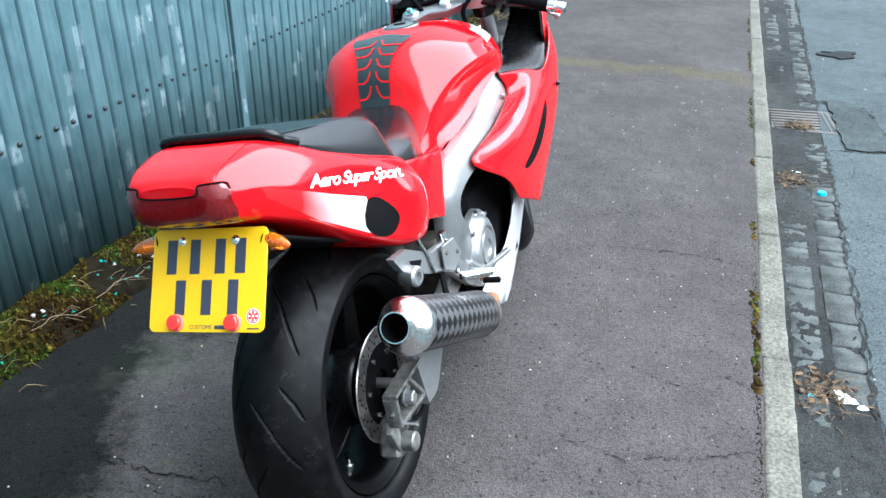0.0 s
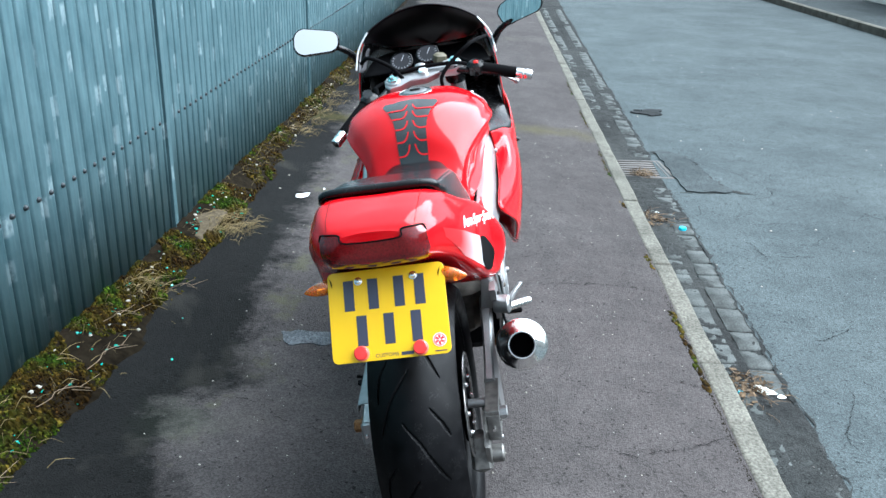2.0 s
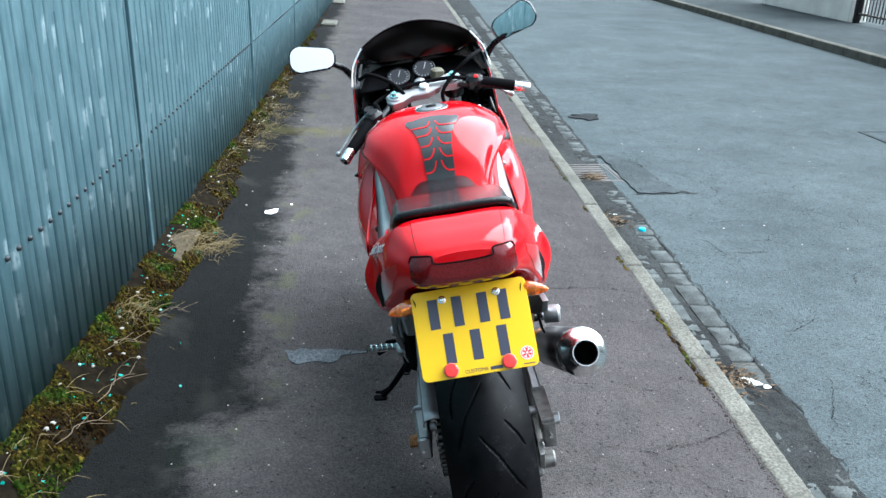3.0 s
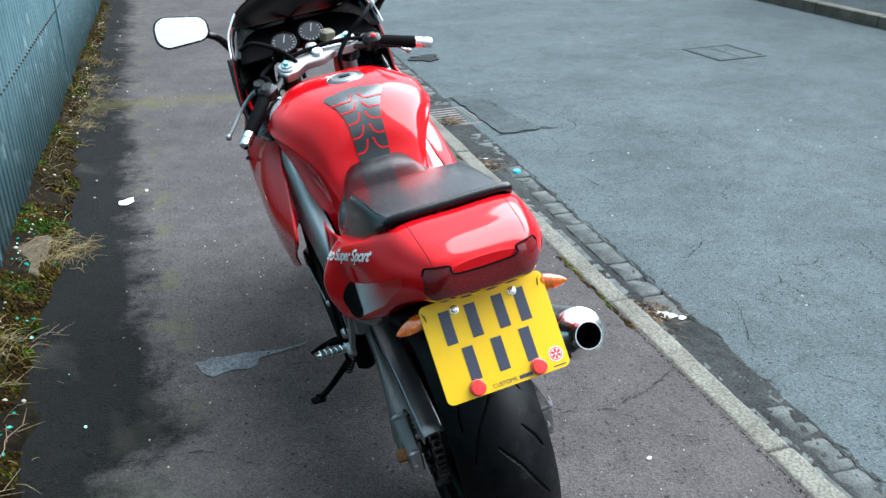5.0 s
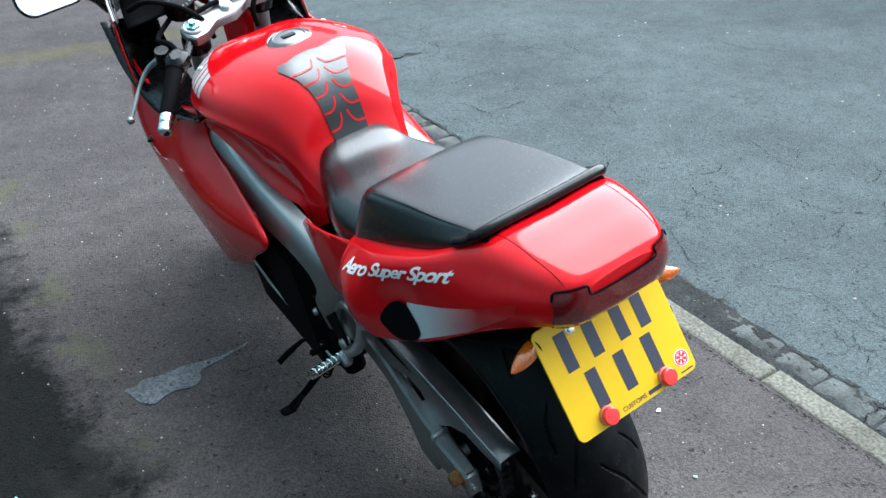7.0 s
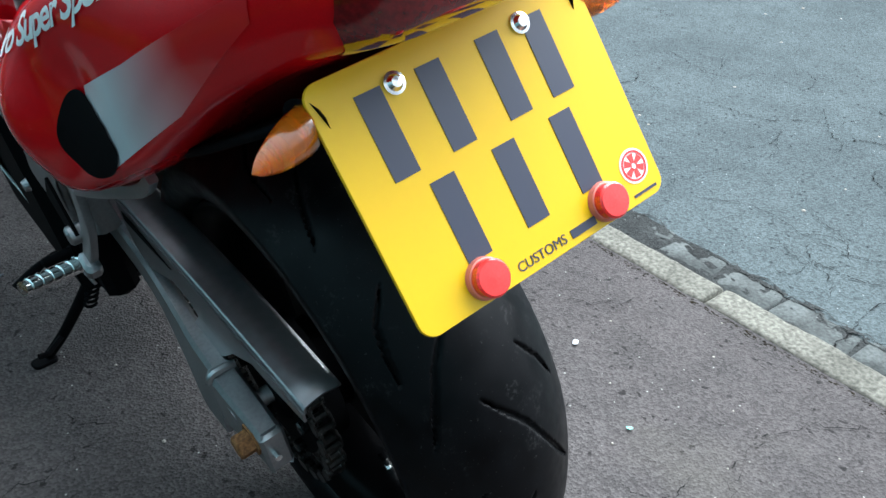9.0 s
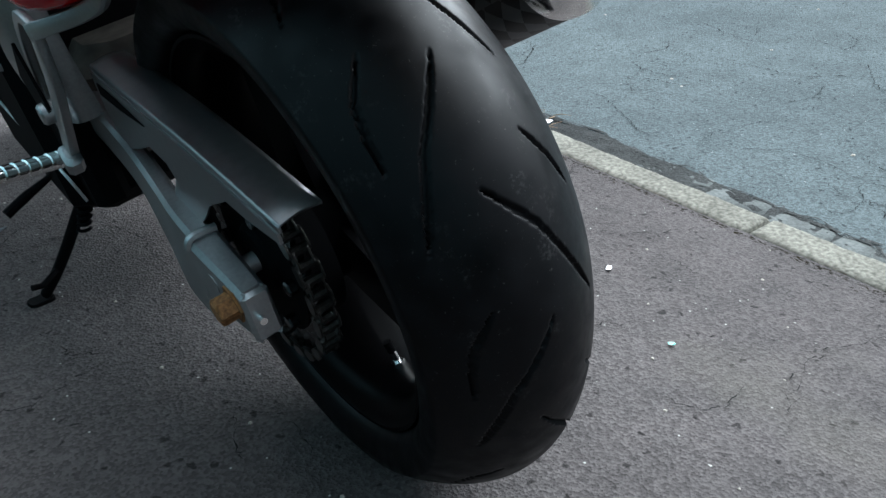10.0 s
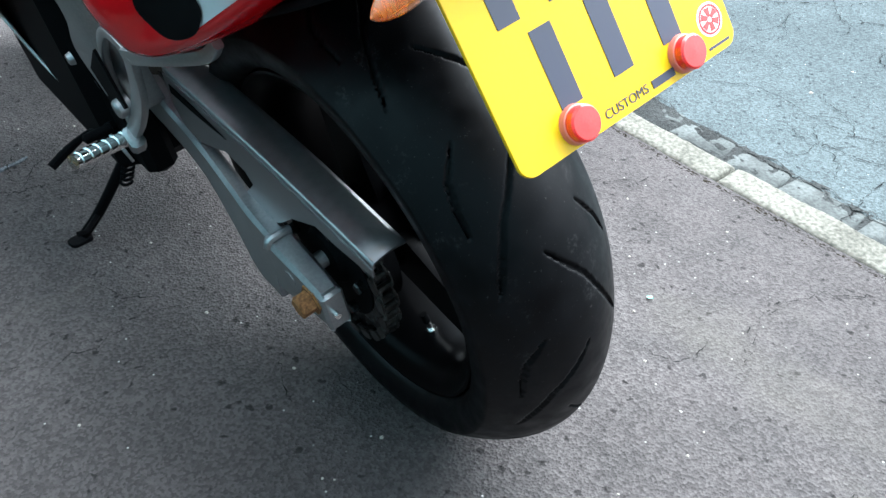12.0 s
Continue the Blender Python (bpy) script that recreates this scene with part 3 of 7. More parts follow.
def kerb_stone(length, seed, steps):
    """A rough-hewn stone: its arrises worn and uneven."""
    w = (KERB_OUT - KERB_IN) / 2
    section = [(-w, -0.26), (-w, -0.012), (-w + 0.003, -0.004), (-w + 0.010, -0.0005)] + [(k * w, 0.0) for k in (-0.6, -0.3, 0.0, 0.3, 0.6)] + [(w - 0.010, -0.0005), (w - 0.003, -0.004), (w, -0.013), (w, -0.26)]
    rings = []
    for y in [-length / 2, -length / 2 + 0.004] + list(np.linspace(-length / 2 + 0.012, length / 2 - 0.012, steps)) + [length / 2 - 0.004, length / 2]:
        end = abs(y) / (length / 2)
        drop = 0.006 if end > 0.9999 else 0.0015 if end > 0.985 else 0.0
        ring = []
        for x, z in section:
            q = (x * 30, y * 30, seed)
            top = z > -0.1
            ring.append((x + (0.0035 * noise.noise((q[0] * 0.2, y * 9, seed)) + 0.0022 * noise.noise(q) if abs(x) > 0.6 * w and top else 0), y,
                         z - (drop if top else 0) + (0.0022 * noise.noise((x * 60, y * 45, seed + 5)) if top else 0)))
        rings.append(ring)
    n = len(section)
    verts = [p for r in rings for p in r]
    faces = [(i * n + j, i * n + j + 1, (i + 1) * n + j + 1, (i + 1) * n + j) for i in range(len(rings) - 1) for j in range(n - 1)]
    return verts, faces + [tuple(range(n)), tuple(reversed(range((len(rings) - 1) * n, len(rings) * n)))]


for i in range(-6, 34):
    y = -0.095 + 0.921 * i + 0.4605
    geo = kerb_stone(0.921 - kerb_rng.uniform(0.004, 0.010), i * 3.7, 70 if -3 < i < 6 else 8)
    turn = Matrix.Rotation(-0.0125 + kerb_rng.uniform(-0.004, 0.004), 4, "Z")
    geo = moved(geo, Matrix.Translation(((KERB_IN + KERB_OUT) / 2 + lean(y) + kerb_rng.uniform(-0.002, 0.002), y, KERB_Z + kerb_rng.uniform(-0.003, 0.003))) @ turn)
    shape("kerb_stone", geo, KERB, kerb, angle=50)

# two courses of granite setts in the gutter, silt washed between and over them
gutter = tagged(new("gutter"), "gutter of worn granite setts, part silted over", "gutter", kind="structure")
SETT_ROWS = (0.803, 0.922)
DRAIN = (0.800, 1.150, 3.505, 3.895)


def gutter_x(x, y):
    """The setts' line bears a little further from the kerb with y."""
    return x + 0.0125 * y + 0.0205 * y * max(0.0, min(1.0, (x - 0.728) / 0.24))


sett_mesh = []
sett_rng = random.Random(11)
for k in range(7):
    w, l = 0.104 + 0.003 * (k % 3), (0.15, 0.175, 0.20, 0.16, 0.185, 0.14, 0.22)[k]
    o = [(x + sett_rng.uniform(-0.006, 0.006), y + sett_rng.uniform(-0.006, 0.006)) for x, y in rounded(w, l, 0.013, 3)]
    ob = shape("sett", slab(o, 0.03, 0.006), SETT, gutter, angle=60)
    sett_mesh.append((ob.data, l))
    bpy.data.objects.remove(ob)
for row, x in enumerate(SETT_ROWS):
    y = -2.4 + 0.07 * row
    while y < 14:
        data, l = sett_mesh[sett_rng.randrange(7)]
        if not 3.35 < y + l / 2 < 4.05:
            ob = new("sett", data)
            ob.parent = gutter
            ob.matrix_basis = pose(gutter_x(x, y), y + l / 2, road_z(x, y) - 0.029 + sett_rng.uniform(-0.002, 0.002), sett_rng.uniform(-0.7, 0.7), sett_rng.uniform(-0.7, 0.7), sett_rng.uniform(-2, 2) - 1)
        y += l + 0.007


def silt_z(x, y):
    """Silt lies between the setts and over some of them."""
    n = noise.noise((x * 9, y * 6, 1.0)) + 0.6 * noise.noise((x * 26, y * 22, 4.0)) + 0.4 * noise.noise((x * 70, y * 60, 7.0))
    h = -0.0004 + 0.0074 * n
    h += 0.006 * max(0.0, 1 - abs(x - 0.735) / 0.035) + 0.002 * max(0.0, 1 - abs(x - 0.872) / 0.03)
    inner = max(0.0, min(1.0, (0.875 - x) / 0.03))
    h += 0.007 * inner * float(np.interp(y, (1.85, 2.2, 3.5, 3.9, 4.2, 5.3, 6.1), (0, 1, 1, 0.4, 1, 1, 0.1)))
    h += 0.004 * float(np.interp(y, (0.05, 0.3, 0.7, 0.85), (0, 1, 1, 0))) + 0.003 * float(np.interp(y, (2.5, 2.7, 2.9), (0, 1, 0)))
    h -= 0.003 * (1 - inner) * float(np.interp(y, (0.6, 0.9, 2.0, 3.0), (0, 1, 1, 0)))
    h -= 0.002 * float(np.interp(y, (-0.6, -0.2, 0.0), (1, 1, 0)))
    return h


silt_xs = np.linspace(0.720, 0.975, 30)
silt_ys = np.concatenate([np.arange(-2.5, 6.5, 0.011), np.geomspace(6.5, 60, 60)])
silt_v = [(gutter_x(x, y), y, road_z(x, y) + silt_z(x, y)) for y in silt_ys for x in silt_xs]
silt_f = []
for i in range(len(silt_ys) - 1):
    for j in range(len(silt_xs) - 1):
        cx, cy = gutter_x(silt_xs[j], silt_ys[i]), silt_ys[i]
        if not (DRAIN[0] < cx < DRAIN[1] and DRAIN[2] < cy < DRAIN[3]):
            k = i * len(silt_xs) + j
            silt_f.append((k, k + 1, k + 1 + len(silt_xs), k + len(silt_xs)))
tagged(shape("gutter_silt", (silt_v, silt_f), SILT), "dark wet silt and tar in the gutter", "silt", kind="structure")


def blob(outline, n=90, rough=0.02, seed=0, scale=6.0):
    """A closed outline with a ragged edge."""
    o = spline(list(outline) + [outline[0]], n)[:-1]
    return [(x + rough * noise.noise((x * scale, y * scale, seed)), y + rough * noise.noise((x * scale, y * scale, seed + 9.5))) for x, y in o]


def patch(name, outline, height, lift, material, label, category, rough=0.02, seed=0, scale=6.0):
    """A thin skin of another material on the ground, with a ragged edge."""
    g = fill(blob(outline, 110, rough, seed, scale), 0.1)
    top = [(x, y, height(x, y) + lift) for x, y, _ in g[0]]
    return tagged(sheet(shape(name, (top, g[1]), material, smooth=False), 0.006, -1), label, category, kind="structure")


patch("road_patch", [(1.17, 3.23), (1.27, 3.22), (1.47, 3.26), (1.41, 3.53), (1.38, 3.92), (1.33, 4.09), (1.17, 4.14)], road_z, 0.0035, ROAD_REPAIR, "brownish asphalt repair beside the drain", "road patch", 0.03, 5, 14)
patch("pothole_patch", [(1.24, 5.43), (1.34, 5.39), (1.48, 5.50), (1.44, 5.62), (1.30, 5.60)], road_z, 0.004, TAR, "small dark broken patch in the road", "road patch", 0.09, 12, 14)

# drain: grate bars over an open shaft
drain = tagged(new("drain_grate"), "rusty cast iron drain grate full of litter", "drain")
drain.matrix_basis = pose(0.975, 3.700, -0.172, 0, 0, 4)
for a, b in (((0.374, 0.020), (0, 0.2, -0.014)), ((0.374, 0.020), (0, -0.2, -0.014)), ((0.022, 0.38), (0.176, 0, -0.014)), ((0.014, 0.38), (0.146, 0, -0.014)), ((0.022, 0.38), (-0.176, 0, -0.014))):
    shape("frame_side", moved(block(*a, 0.02, 0.003), Matrix.Translation(b)), GRATE, drain)
for i in range(7):
    shape("bar", moved(block(0.31, 0.026, 0.022, 0.005), Matrix.Translation((-0.012, -0.162 + 0.054 * i, -0.020))), GRATE, drain)
pit = block(0.37, 0.40, 0.30, 0.002)
shape("shaft", moved((pit[0], [f for f in pit[1] if f != tuple(range(24, 32))]), Matrix.Translation((0, 0, -0.312))), MATT, drain, "dark shaft below the bars")

manhole = tagged(new("manhole_cover"), "square iron manhole cover set in the road", "manhole")
manhole.matrix_basis = pose(4.00, 4.83, -0.169, 0, 0, 4)
shape("cover", moved(block(0.44, 0.46, 0.012, 0.004), Matrix.Translation((0, 0, -0.006))), ROADWAY, manhole)
shape("frame", weld(*[moved(block(*s, 0.014, 0.003), Matrix.Translation(c)) for s, c in (((0.52, 0.03), (0, 0.25, -0.006)), ((0.52, 0.03), (0, -0.25, -0.006)), ((0.03, 0.47), (0.245, 0, -0.006)), ((0.03, 0.47), (-0.245, 0, -0.006)), ((0.015, 0.47), (0, 0, -0.004)))]), ROAD_REPAIR, manhole)


def crack(points, width, height, seed, jitter=0.02, n=60):
    """A hairline crack: a thin dark ragged ribbon in the surface."""
    p = spline([(x, y, 0) for x, y in points], n)
    r = random.Random(seed)
    p[:, 0] += [jitter * noise.noise((i * 0.37, seed, 0)) + r.uniform(-0.6, 0.6) * jitter for i in range(n)]
    p[:, 1] += [jitter * noise.noise((i * 0.37, seed, 7)) + r.uniform(-0.3, 0.3) * jitter for i in range(n)]
    d = np.gradient(p, axis=0)
    verts = []
    for c, t, i in zip(p, d, range(n)):
        s = np.array((-t[1], t[0], 0)) / max(1e-6, np.hypot(t[0], t[1]))
        w = width * (0.1 + 0.9 * r.random() ** 2) * min(1, 6 * i / n + 0.1, 6 * (n - i) / n + 0.1)
        for q in (c + s * w / 2, c - s * w / 2):
            verts.append((q[0], q[1], height(q[0], q[1]) + 0.0035))
    return verts, [(2 * i, 2 * i + 1, 2 * i + 3, 2 * i + 2) for i in range(n - 1)]


pave_cracks = [
    ([(-0.79, 0.70), (-0.95, 0.72), (-1.1, 0.83), (-1.3, 0.80)], 0.0035), ([(-0.55, 0.69), (-0.42, 0.66), (-0.30, 0.70)], 0.0035),
    ([(-0.42, 0.2), (-0.62, 0.18), (-0.8, 0.30), (-1.0, 0.32), (-1.15, 0.45)], 0.0035), ([(0.05, 1.6), (0.25, 1.72), (0.45, 1.66), (0.69, 1.62)], 0.0035),
    ([(0.02, 1.33), (0.38, 1.405), (0.55, 1.42), (0.68, 1.40)], 0.006), ([(-0.96, -0.14), (-0.86, -0.24), (-0.70, -0.25), (-0.48, -0.22)], 0.007), ([(0.10, 0.16), (0.32, 0.18), (0.48, 0.02), (0.68, -0.06)], 0.003), ([(0.32, 0.18), (0.52, 0.25), (0.69, 0.36)], 0.004),
    ([(-0.50, -0.26), (-0.62, -0.31), (-0.8, -0.24), (-0.95, -0.30)], 0.0035), ([(0.2, -0.5), (0.36, -0.42), (0.55, -0.47), (0.69, -0.62)], 0.003),
    ([(0.30, 0.62), (0.46, 0.55), (0.60, 0.66), (0.69, 0.60)], 0.004), ([(-0.2, 3.7), (0.1, 3.78), (0.4, 3.72), (0.69, 3.8)], 0.004),
]
cracks = tagged(shape("pavement_cracks", weld(*[crack([(x - 0.055, y) for x, y in p], w, pave_z, 20 + i) for i, (p, w) in enumerate(pave_cracks)]), CRACK, smooth=False), "fine dark cracks in the pavement asphalt", "cracks", kind="stuff")
road_cracks = [
    ([(1.15, 4.3), (1.2, 6.0), (1.3, 8.5)], 0.007),
    ([(1.1, 3.1), (1.35, 3.12), (1.6, 3.05), (1.8, 3.2)], 0.005), ([(1.6, 4.2), (1.75, 3.6), (1.7, 3.2), (1.95, 2.9)], 0.005),
    ([(1.1, 2.3), (1.25, 2.4), (1.35, 2.8), (1.28, 3.1)], 0.0035), ([(1.35, 2.4), (1.45, 2.2), (1.42, 1.9)], 0.004), ([(1.1, 0.3), (1.3, 0.42), (1.6, 0.33)], 0.0035),
    ([(1.1, 0.9), (1.35, 0.8), (1.6, 0.95), (1.9, 0.86)], 0.0035), ([(1.06, 1.6), (1.25, 1.45), (1.4, 1.52)], 0.003), ([(1.9, 2.4), (2.2, 2.3), (2.5, 2.45)], 0.005), ([(2.6, 6.3), (3.4, 6.6), (4.3, 6.3)], 0.005),
]
tagged(shape("road_cracks", weld(*[crack([(x - 0.085, y * 0.97) for x, y in p], w * 0.55, road_z, 60 + i, 0.03) for i, (p, w) in enumerate(road_cracks)]), CRACK, smooth=False), "dark cracks in the road asphalt", "cracks", kind="stuff")

joint = [(0.905, -1.8), (0.944, -0.6), (0.962, 0.0), (0.990, 0.80), (1.024, 1.784), (1.050, 2.6), (1.070, 3.2)]
rims = [([(0.82, 4.05), (1.0, 4.12), (1.17, 4.15), (1.33, 4.09), (1.38, 3.92), (1.41, 3.55), (1.47, 3.28)], 0.055), ([(1.07, 4.10), (1.22, 4.09), (1.35, 4.04)], 0.07), ([(1.42, 3.45), (1.49, 3.27), (1.60, 3.23)], 0.045),
        ([(1.0, 3.17), (1.15, 3.20), (1.28, 3.20), (1.47, 3.25), (1.60, 3.22)], 0.016), ([(1.16, 3.78), (1.23, 3.76), (1.30, 3.70)], 0.02)]
tagged(shape("broken_edges", weld(crack(joint, 0.022, road_z, 91, 0.012, 160), crack([(x + 0.012, y) for x, y in joint], 0.012, road_z, 92, 0.02, 160), *[crack(p, w, road_z, 95 + i, 0.02, 70) for i, (p, w) in enumerate(rims)]), SILT, smooth=False), "dark broken joints and edges in the road", "cracks", kind="stuff")
fine_rng = random.Random(31)


def wander(x, y, way, length):
    """A crack's line that turns as it goes."""
    line = [(x, y)]
    for _ in range(5):
        way += fine_rng.uniform(-0.7, 0.7)
        x, y = x + length / 5 * math.cos(way), y + length / 5 * math.sin(way)
        line.append((x, y))
    return line


crazing = []
for k in range(70):
    x = 1.06 + abs(fine_rng.gauss(0, 0.75))
    y = fine_rng.uniform(-1.2, 5.0)
    way = fine_rng.choice((0.1, 1.5, 2.8, 4.4)) + fine_rng.uniform(-0.4, 0.4)
    main = wander(x + 0.033 * y, y, way, fine_rng.uniform(0.15, 0.55))
    crazing.append(crack(main, fine_rng.uniform(0.003, 0.007), road_z, 200 + k, 0.010, 44))
    if k % 2:
        crazing.append(crack(wander(*main[2], way + 1.2, fine_rng.uniform(0.1, 0.25)), 0.0035, road_z, 300 + k, 0.008, 24))
tagged(shape("road_crazing", weld(*crazing), CRACK, smooth=False), "fine crazed cracks in the worn road", "cracks", kind="stuff")
crazing = []
for k in range(34):
    x, y = fine_rng.uniform(-0.75, 0.58), fine_rng.uniform(-0.9, 2.2)
    crazing.append(crack(wander(x, y, fine_rng.uniform(0, 6.3), fine_rng.uniform(0.06, 0.22)), fine_rng.uniform(0.002, 0.004), pave_z, 400 + k, 0.006, 26))
tagged(shape("pavement_crazing", weld(*crazing), CRACK, smooth=False), "short hairline cracks in the pavement", "cracks", kind="stuff")
puddle_mat = asphalt("filled_hole_asphalt", (0.052, 0.058, 0.064), (0.120, 0.130, 0.140), (0.4, 0.4, 0.4), (1.3, 1.3, 1.3), 150.0)
patch("pavement_repair", [(-0.865, 0.735), (-0.80, 0.79), (-0.70, 0.80), (-0.56, 0.785), (-0.50, 0.775), (-0.62, 0.745), (-0.70, 0.70), (-0.78, 0.675)], pave_z, 0.003, puddle_mat, "smooth grey filled hole in the pavement", "pavement repair", 0.035, 3, 17)

# corrugated fence: sheets with a joint strip every 2.93 m and a row of bolts
PITCH, DEPTH = 0.0757, 0.018


def corrugated(y0, y1, z0, z1):
    n = int((y1 - y0) / PITCH * 24)
    ys = np.linspace(y0, y1, n)
    zs = np.linspace(z0, z1, 7)
    verts = []
    for z in zs:
        for y in ys:
            w = (y / PITCH + 0.5) % 1 - 0.5
            x = 0.006 - DEPTH * math.exp(-(w / 0.06) ** 2) + 0.008 * w
            lean = 0.006 * noise.noise((y * 0.9, z * 1.2, 2.0))
            ragged = 0.012 * noise.noise((y * 9, 0, 5)) if z == zs[0] else 0
            verts.append((x + lean, y, z + ragged))
    return verts, [(i * n + j, i * n + j + 1, (i + 1) * n + j + 1, (i + 1) * n + j) for i in range(6) for j in range(n - 1)]


fence = tagged(new("fence"), "tall galvanised corrugated steel fence with bolts", "fence", kind="structure")
fence.matrix_basis = pose(-1.53, 0, 0, 0, 0, -0.9)
bolt_geo = moved(turned([(0.0, 0.012), (0.005, 0.0115), (0.0085, 0.007), (0.0095, 0.0)], 10), Matrix.Rotation(radians(-90), 4, "Z"))
bolt_mesh = shape("bolt", bolt_geo, FIXING)
bolt_data = bolt_mesh.data
bpy.data.objects.remove(bolt_mesh)
joints = [-7.26, -4.33, -1.40, 1.53, 4.46, 7.39, 10.32, 13.25, 16.2, 19.1, 22.0]
for y0, y1 in zip(joints, joints[1:]):
    sheet(shape("corrugated_sheet", corrugated(y0 + 0.012, y1 - 0.002, 0.06, 3.2), GALV, fence, angle=60), 0.0012)
    strip = weld(moved(block(0.008, 0.055, 3.1, 0.002), Matrix.Translation((0.006, y0 + 0.045, 0.06))), moved(block(0.024, 0.006, 3.1, 0.002), Matrix.Translation((0.007, y0 + 0.014, 0.06))))
    shape("joint_strip", strip, GALV, fence)
    k = math.ceil((y0 + 0.08) / PITCH)
    while k * PITCH + 0.0378 < min(y1 - 0.02, 9.5):
        if y0 > -1.5:
            b = new("bolt", bolt_data)
            b.parent = fence
            b.matrix_basis = pose(0.007, k * PITCH + 0.0378, 0.572 + 0.004 * noise.noise((k * 0.3, 1, 1)))
        k += 1

# far side of the road: whitewashed wall with a gate
far_wall = tagged(new("wall_far"), "whitewashed rendered wall with mossy foot", "wall", kind="structure")
WALL_X = 8.2
for y0, y1, part_name in ((13.45, 17.2, "wall_section"), (18.6, 19.2, "pillar"), (20.6, 58.0, "wall_section"), (-6.0, 10.4, "wall_section")):
    shape(part_name, moved(block(0.35, y1 - y0, 2.6, 0.02), Matrix.Translation((WALL_X + 0.175, (y0 + y1) / 2, -0.06))), RENDER_WALL, far_wall)
gate = tagged(new("gate"), "dark metal gate of upright bars", "gate")
for i in range(27):
    shape("upright", moved(tube([(0, 0, 0), (0, 0, 1.8)], 0.012, 6), Matrix.Translation((WALL_X + 0.1, 10.5 + i * 0.105, 0.02))), IRON, gate)
for z in (0.12, 0.9, 1.8):
    shape("rail", tube([(WALL_X + 0.1, y, z) for y in (10.42, 12.0, 13.4)], 0.02, 6), IRON, gate)
for y in (10.44, 13.36):
    shape("post", moved(block(0.1, 0.1, 2.1, 0.01), Matrix.Translation((WALL_X + 0.1, y, -0.052))), BLACK, gate)

# the verge along the fence: soil bank, moss, dry grass, stalks, stones, broken glass
soil_xs = np.linspace(-1.62, -1.24, 16)


def soil_z(x, y):
    k = max(0.0, min(1.0, (-1.325 + 0.06 * noise.noise((0.3, y * 1.9, 4)) + 0.04 * noise.noise((2, y * 6, 1)) - x) / 0.17))
    return pave_z(x, y) - 0.006 + 0.075 * k ** 0.7 + (0.012 * noise.noise((x * 9, y * 9, 6)) if k > 0 else -0.01)


terrain("verge", soil_xs, np.arange(-3, 14, 0.05), soil_z, SOIL, "dark soil bank at the fence's foot", "soil")


def lump(r, squash, seed, n=7):
    """A small uneven cushion."""
    verts, faces = [(0, 0, r * squash)], []
    for k, (ring, h) in enumerate(((0.45, 0.9), (0.8, 0.6), (1.0, 0.0))):
        for i in range(n):
            a = 2 * math.pi * i / n + 0.4 * k
            q = r * ring * (1 + 0.3 * noise.noise((math.cos(a) * 2, math.sin(a) * 2, seed + k)))
            verts.append((q * math.cos(a), q * math.sin(a), r * squash * h * (1 + 0.3 * noise.noise((a, seed, k)))))
    faces += [(0, 1 + i, 1 + (i + 1) % n) for i in range(n)]
    faces += [(1 + k * n + i, 1 + (k + 1) * n + i, 1 + (k + 1) * n + (i + 1) % n, 1 + k * n + (i + 1) % n) for k in range(2) for i in range(n)]
    return verts, faces


verge_rng = random.Random(21)
lumps = []
for i in range(26000):
    y = verge_rng.uniform(-1.4, 9.5) if i % 2 else verge_rng.uniform(-1.0, 2.2)
    x = -1.525 + 0.0165 * y + verge_rng.random() ** 1.4 * 0.21
    if noise.noise((x * 5, y * 3.2, 9)) < -0.32 or 1.50 < y < 1.86 and x < -1.37:
        continue
    r = verge_rng.uniform(0.003, 0.009) * (1.5 if noise.noise((x * 8, y * 8, 2)) > 0.15 else 0.9)
    lumps.append(moved(lump(r, verge_rng.uniform(0.8, 1.9), i * 1.7, 5), Matrix.Translation((x, y, soil_z(x, y) - 0.003))))
tagged(shape("moss", weld(*lumps), MOSS), "green and olive moss cushions on the soil", "moss", kind="stuff")


def blade(x, y, z, length, lean_way, lift, width):
    """One bent blade or stalk as a thin three-sided ribbon."""
    p = [np.array((x, y, z)), np.array((x + 0.45 * length * math.cos(lean_way), y + 0.45 * length * math.sin(lean_way), z + lift)), np.array((x + length * math.cos(lean_way), y + length * math.sin(lean_way), z + lift * 0.6))]
    return tube([tuple(q) for q in p], [width, width, width * 0.3], 3, 5)


straw = []
for i in range(1000):
    if i % 4:
        cy, cx = verge_rng.choice(((0.95, -1.42), (1.72, -1.30), (1.76, -1.29), (1.80, -1.30), (1.74, -1.33), (3.6, -1.33), (3.9, -1.30), (4.2, -1.31), (4.5, -1.30), (4.8, -1.32), (5.3, -1.30)))
        cy, x = cy + verge_rng.gauss(0, 0.055), cx + verge_rng.gauss(0, 0.045)
    else:
        cy = verge_rng.uniform(-1.0, 8.0)
        x = -1.42 + verge_rng.gauss(0, 0.06)
    x = min(max(x, -1.49 + 0.017 * cy), -1.18)
    straw.append(blade(x, cy, soil_z(x, cy) if x < -1.24 else pave_z(x, cy), verge_rng.uniform(0.03, 0.11), verge_rng.uniform(-1.9, 1.3), verge_rng.uniform(0.004, 0.04), verge_rng.uniform(0.0006, 0.0013)))
tagged(shape("dry_grass", weld(*straw), STRAW), "tangled dead straw-coloured grass", "grass", kind="stuff")

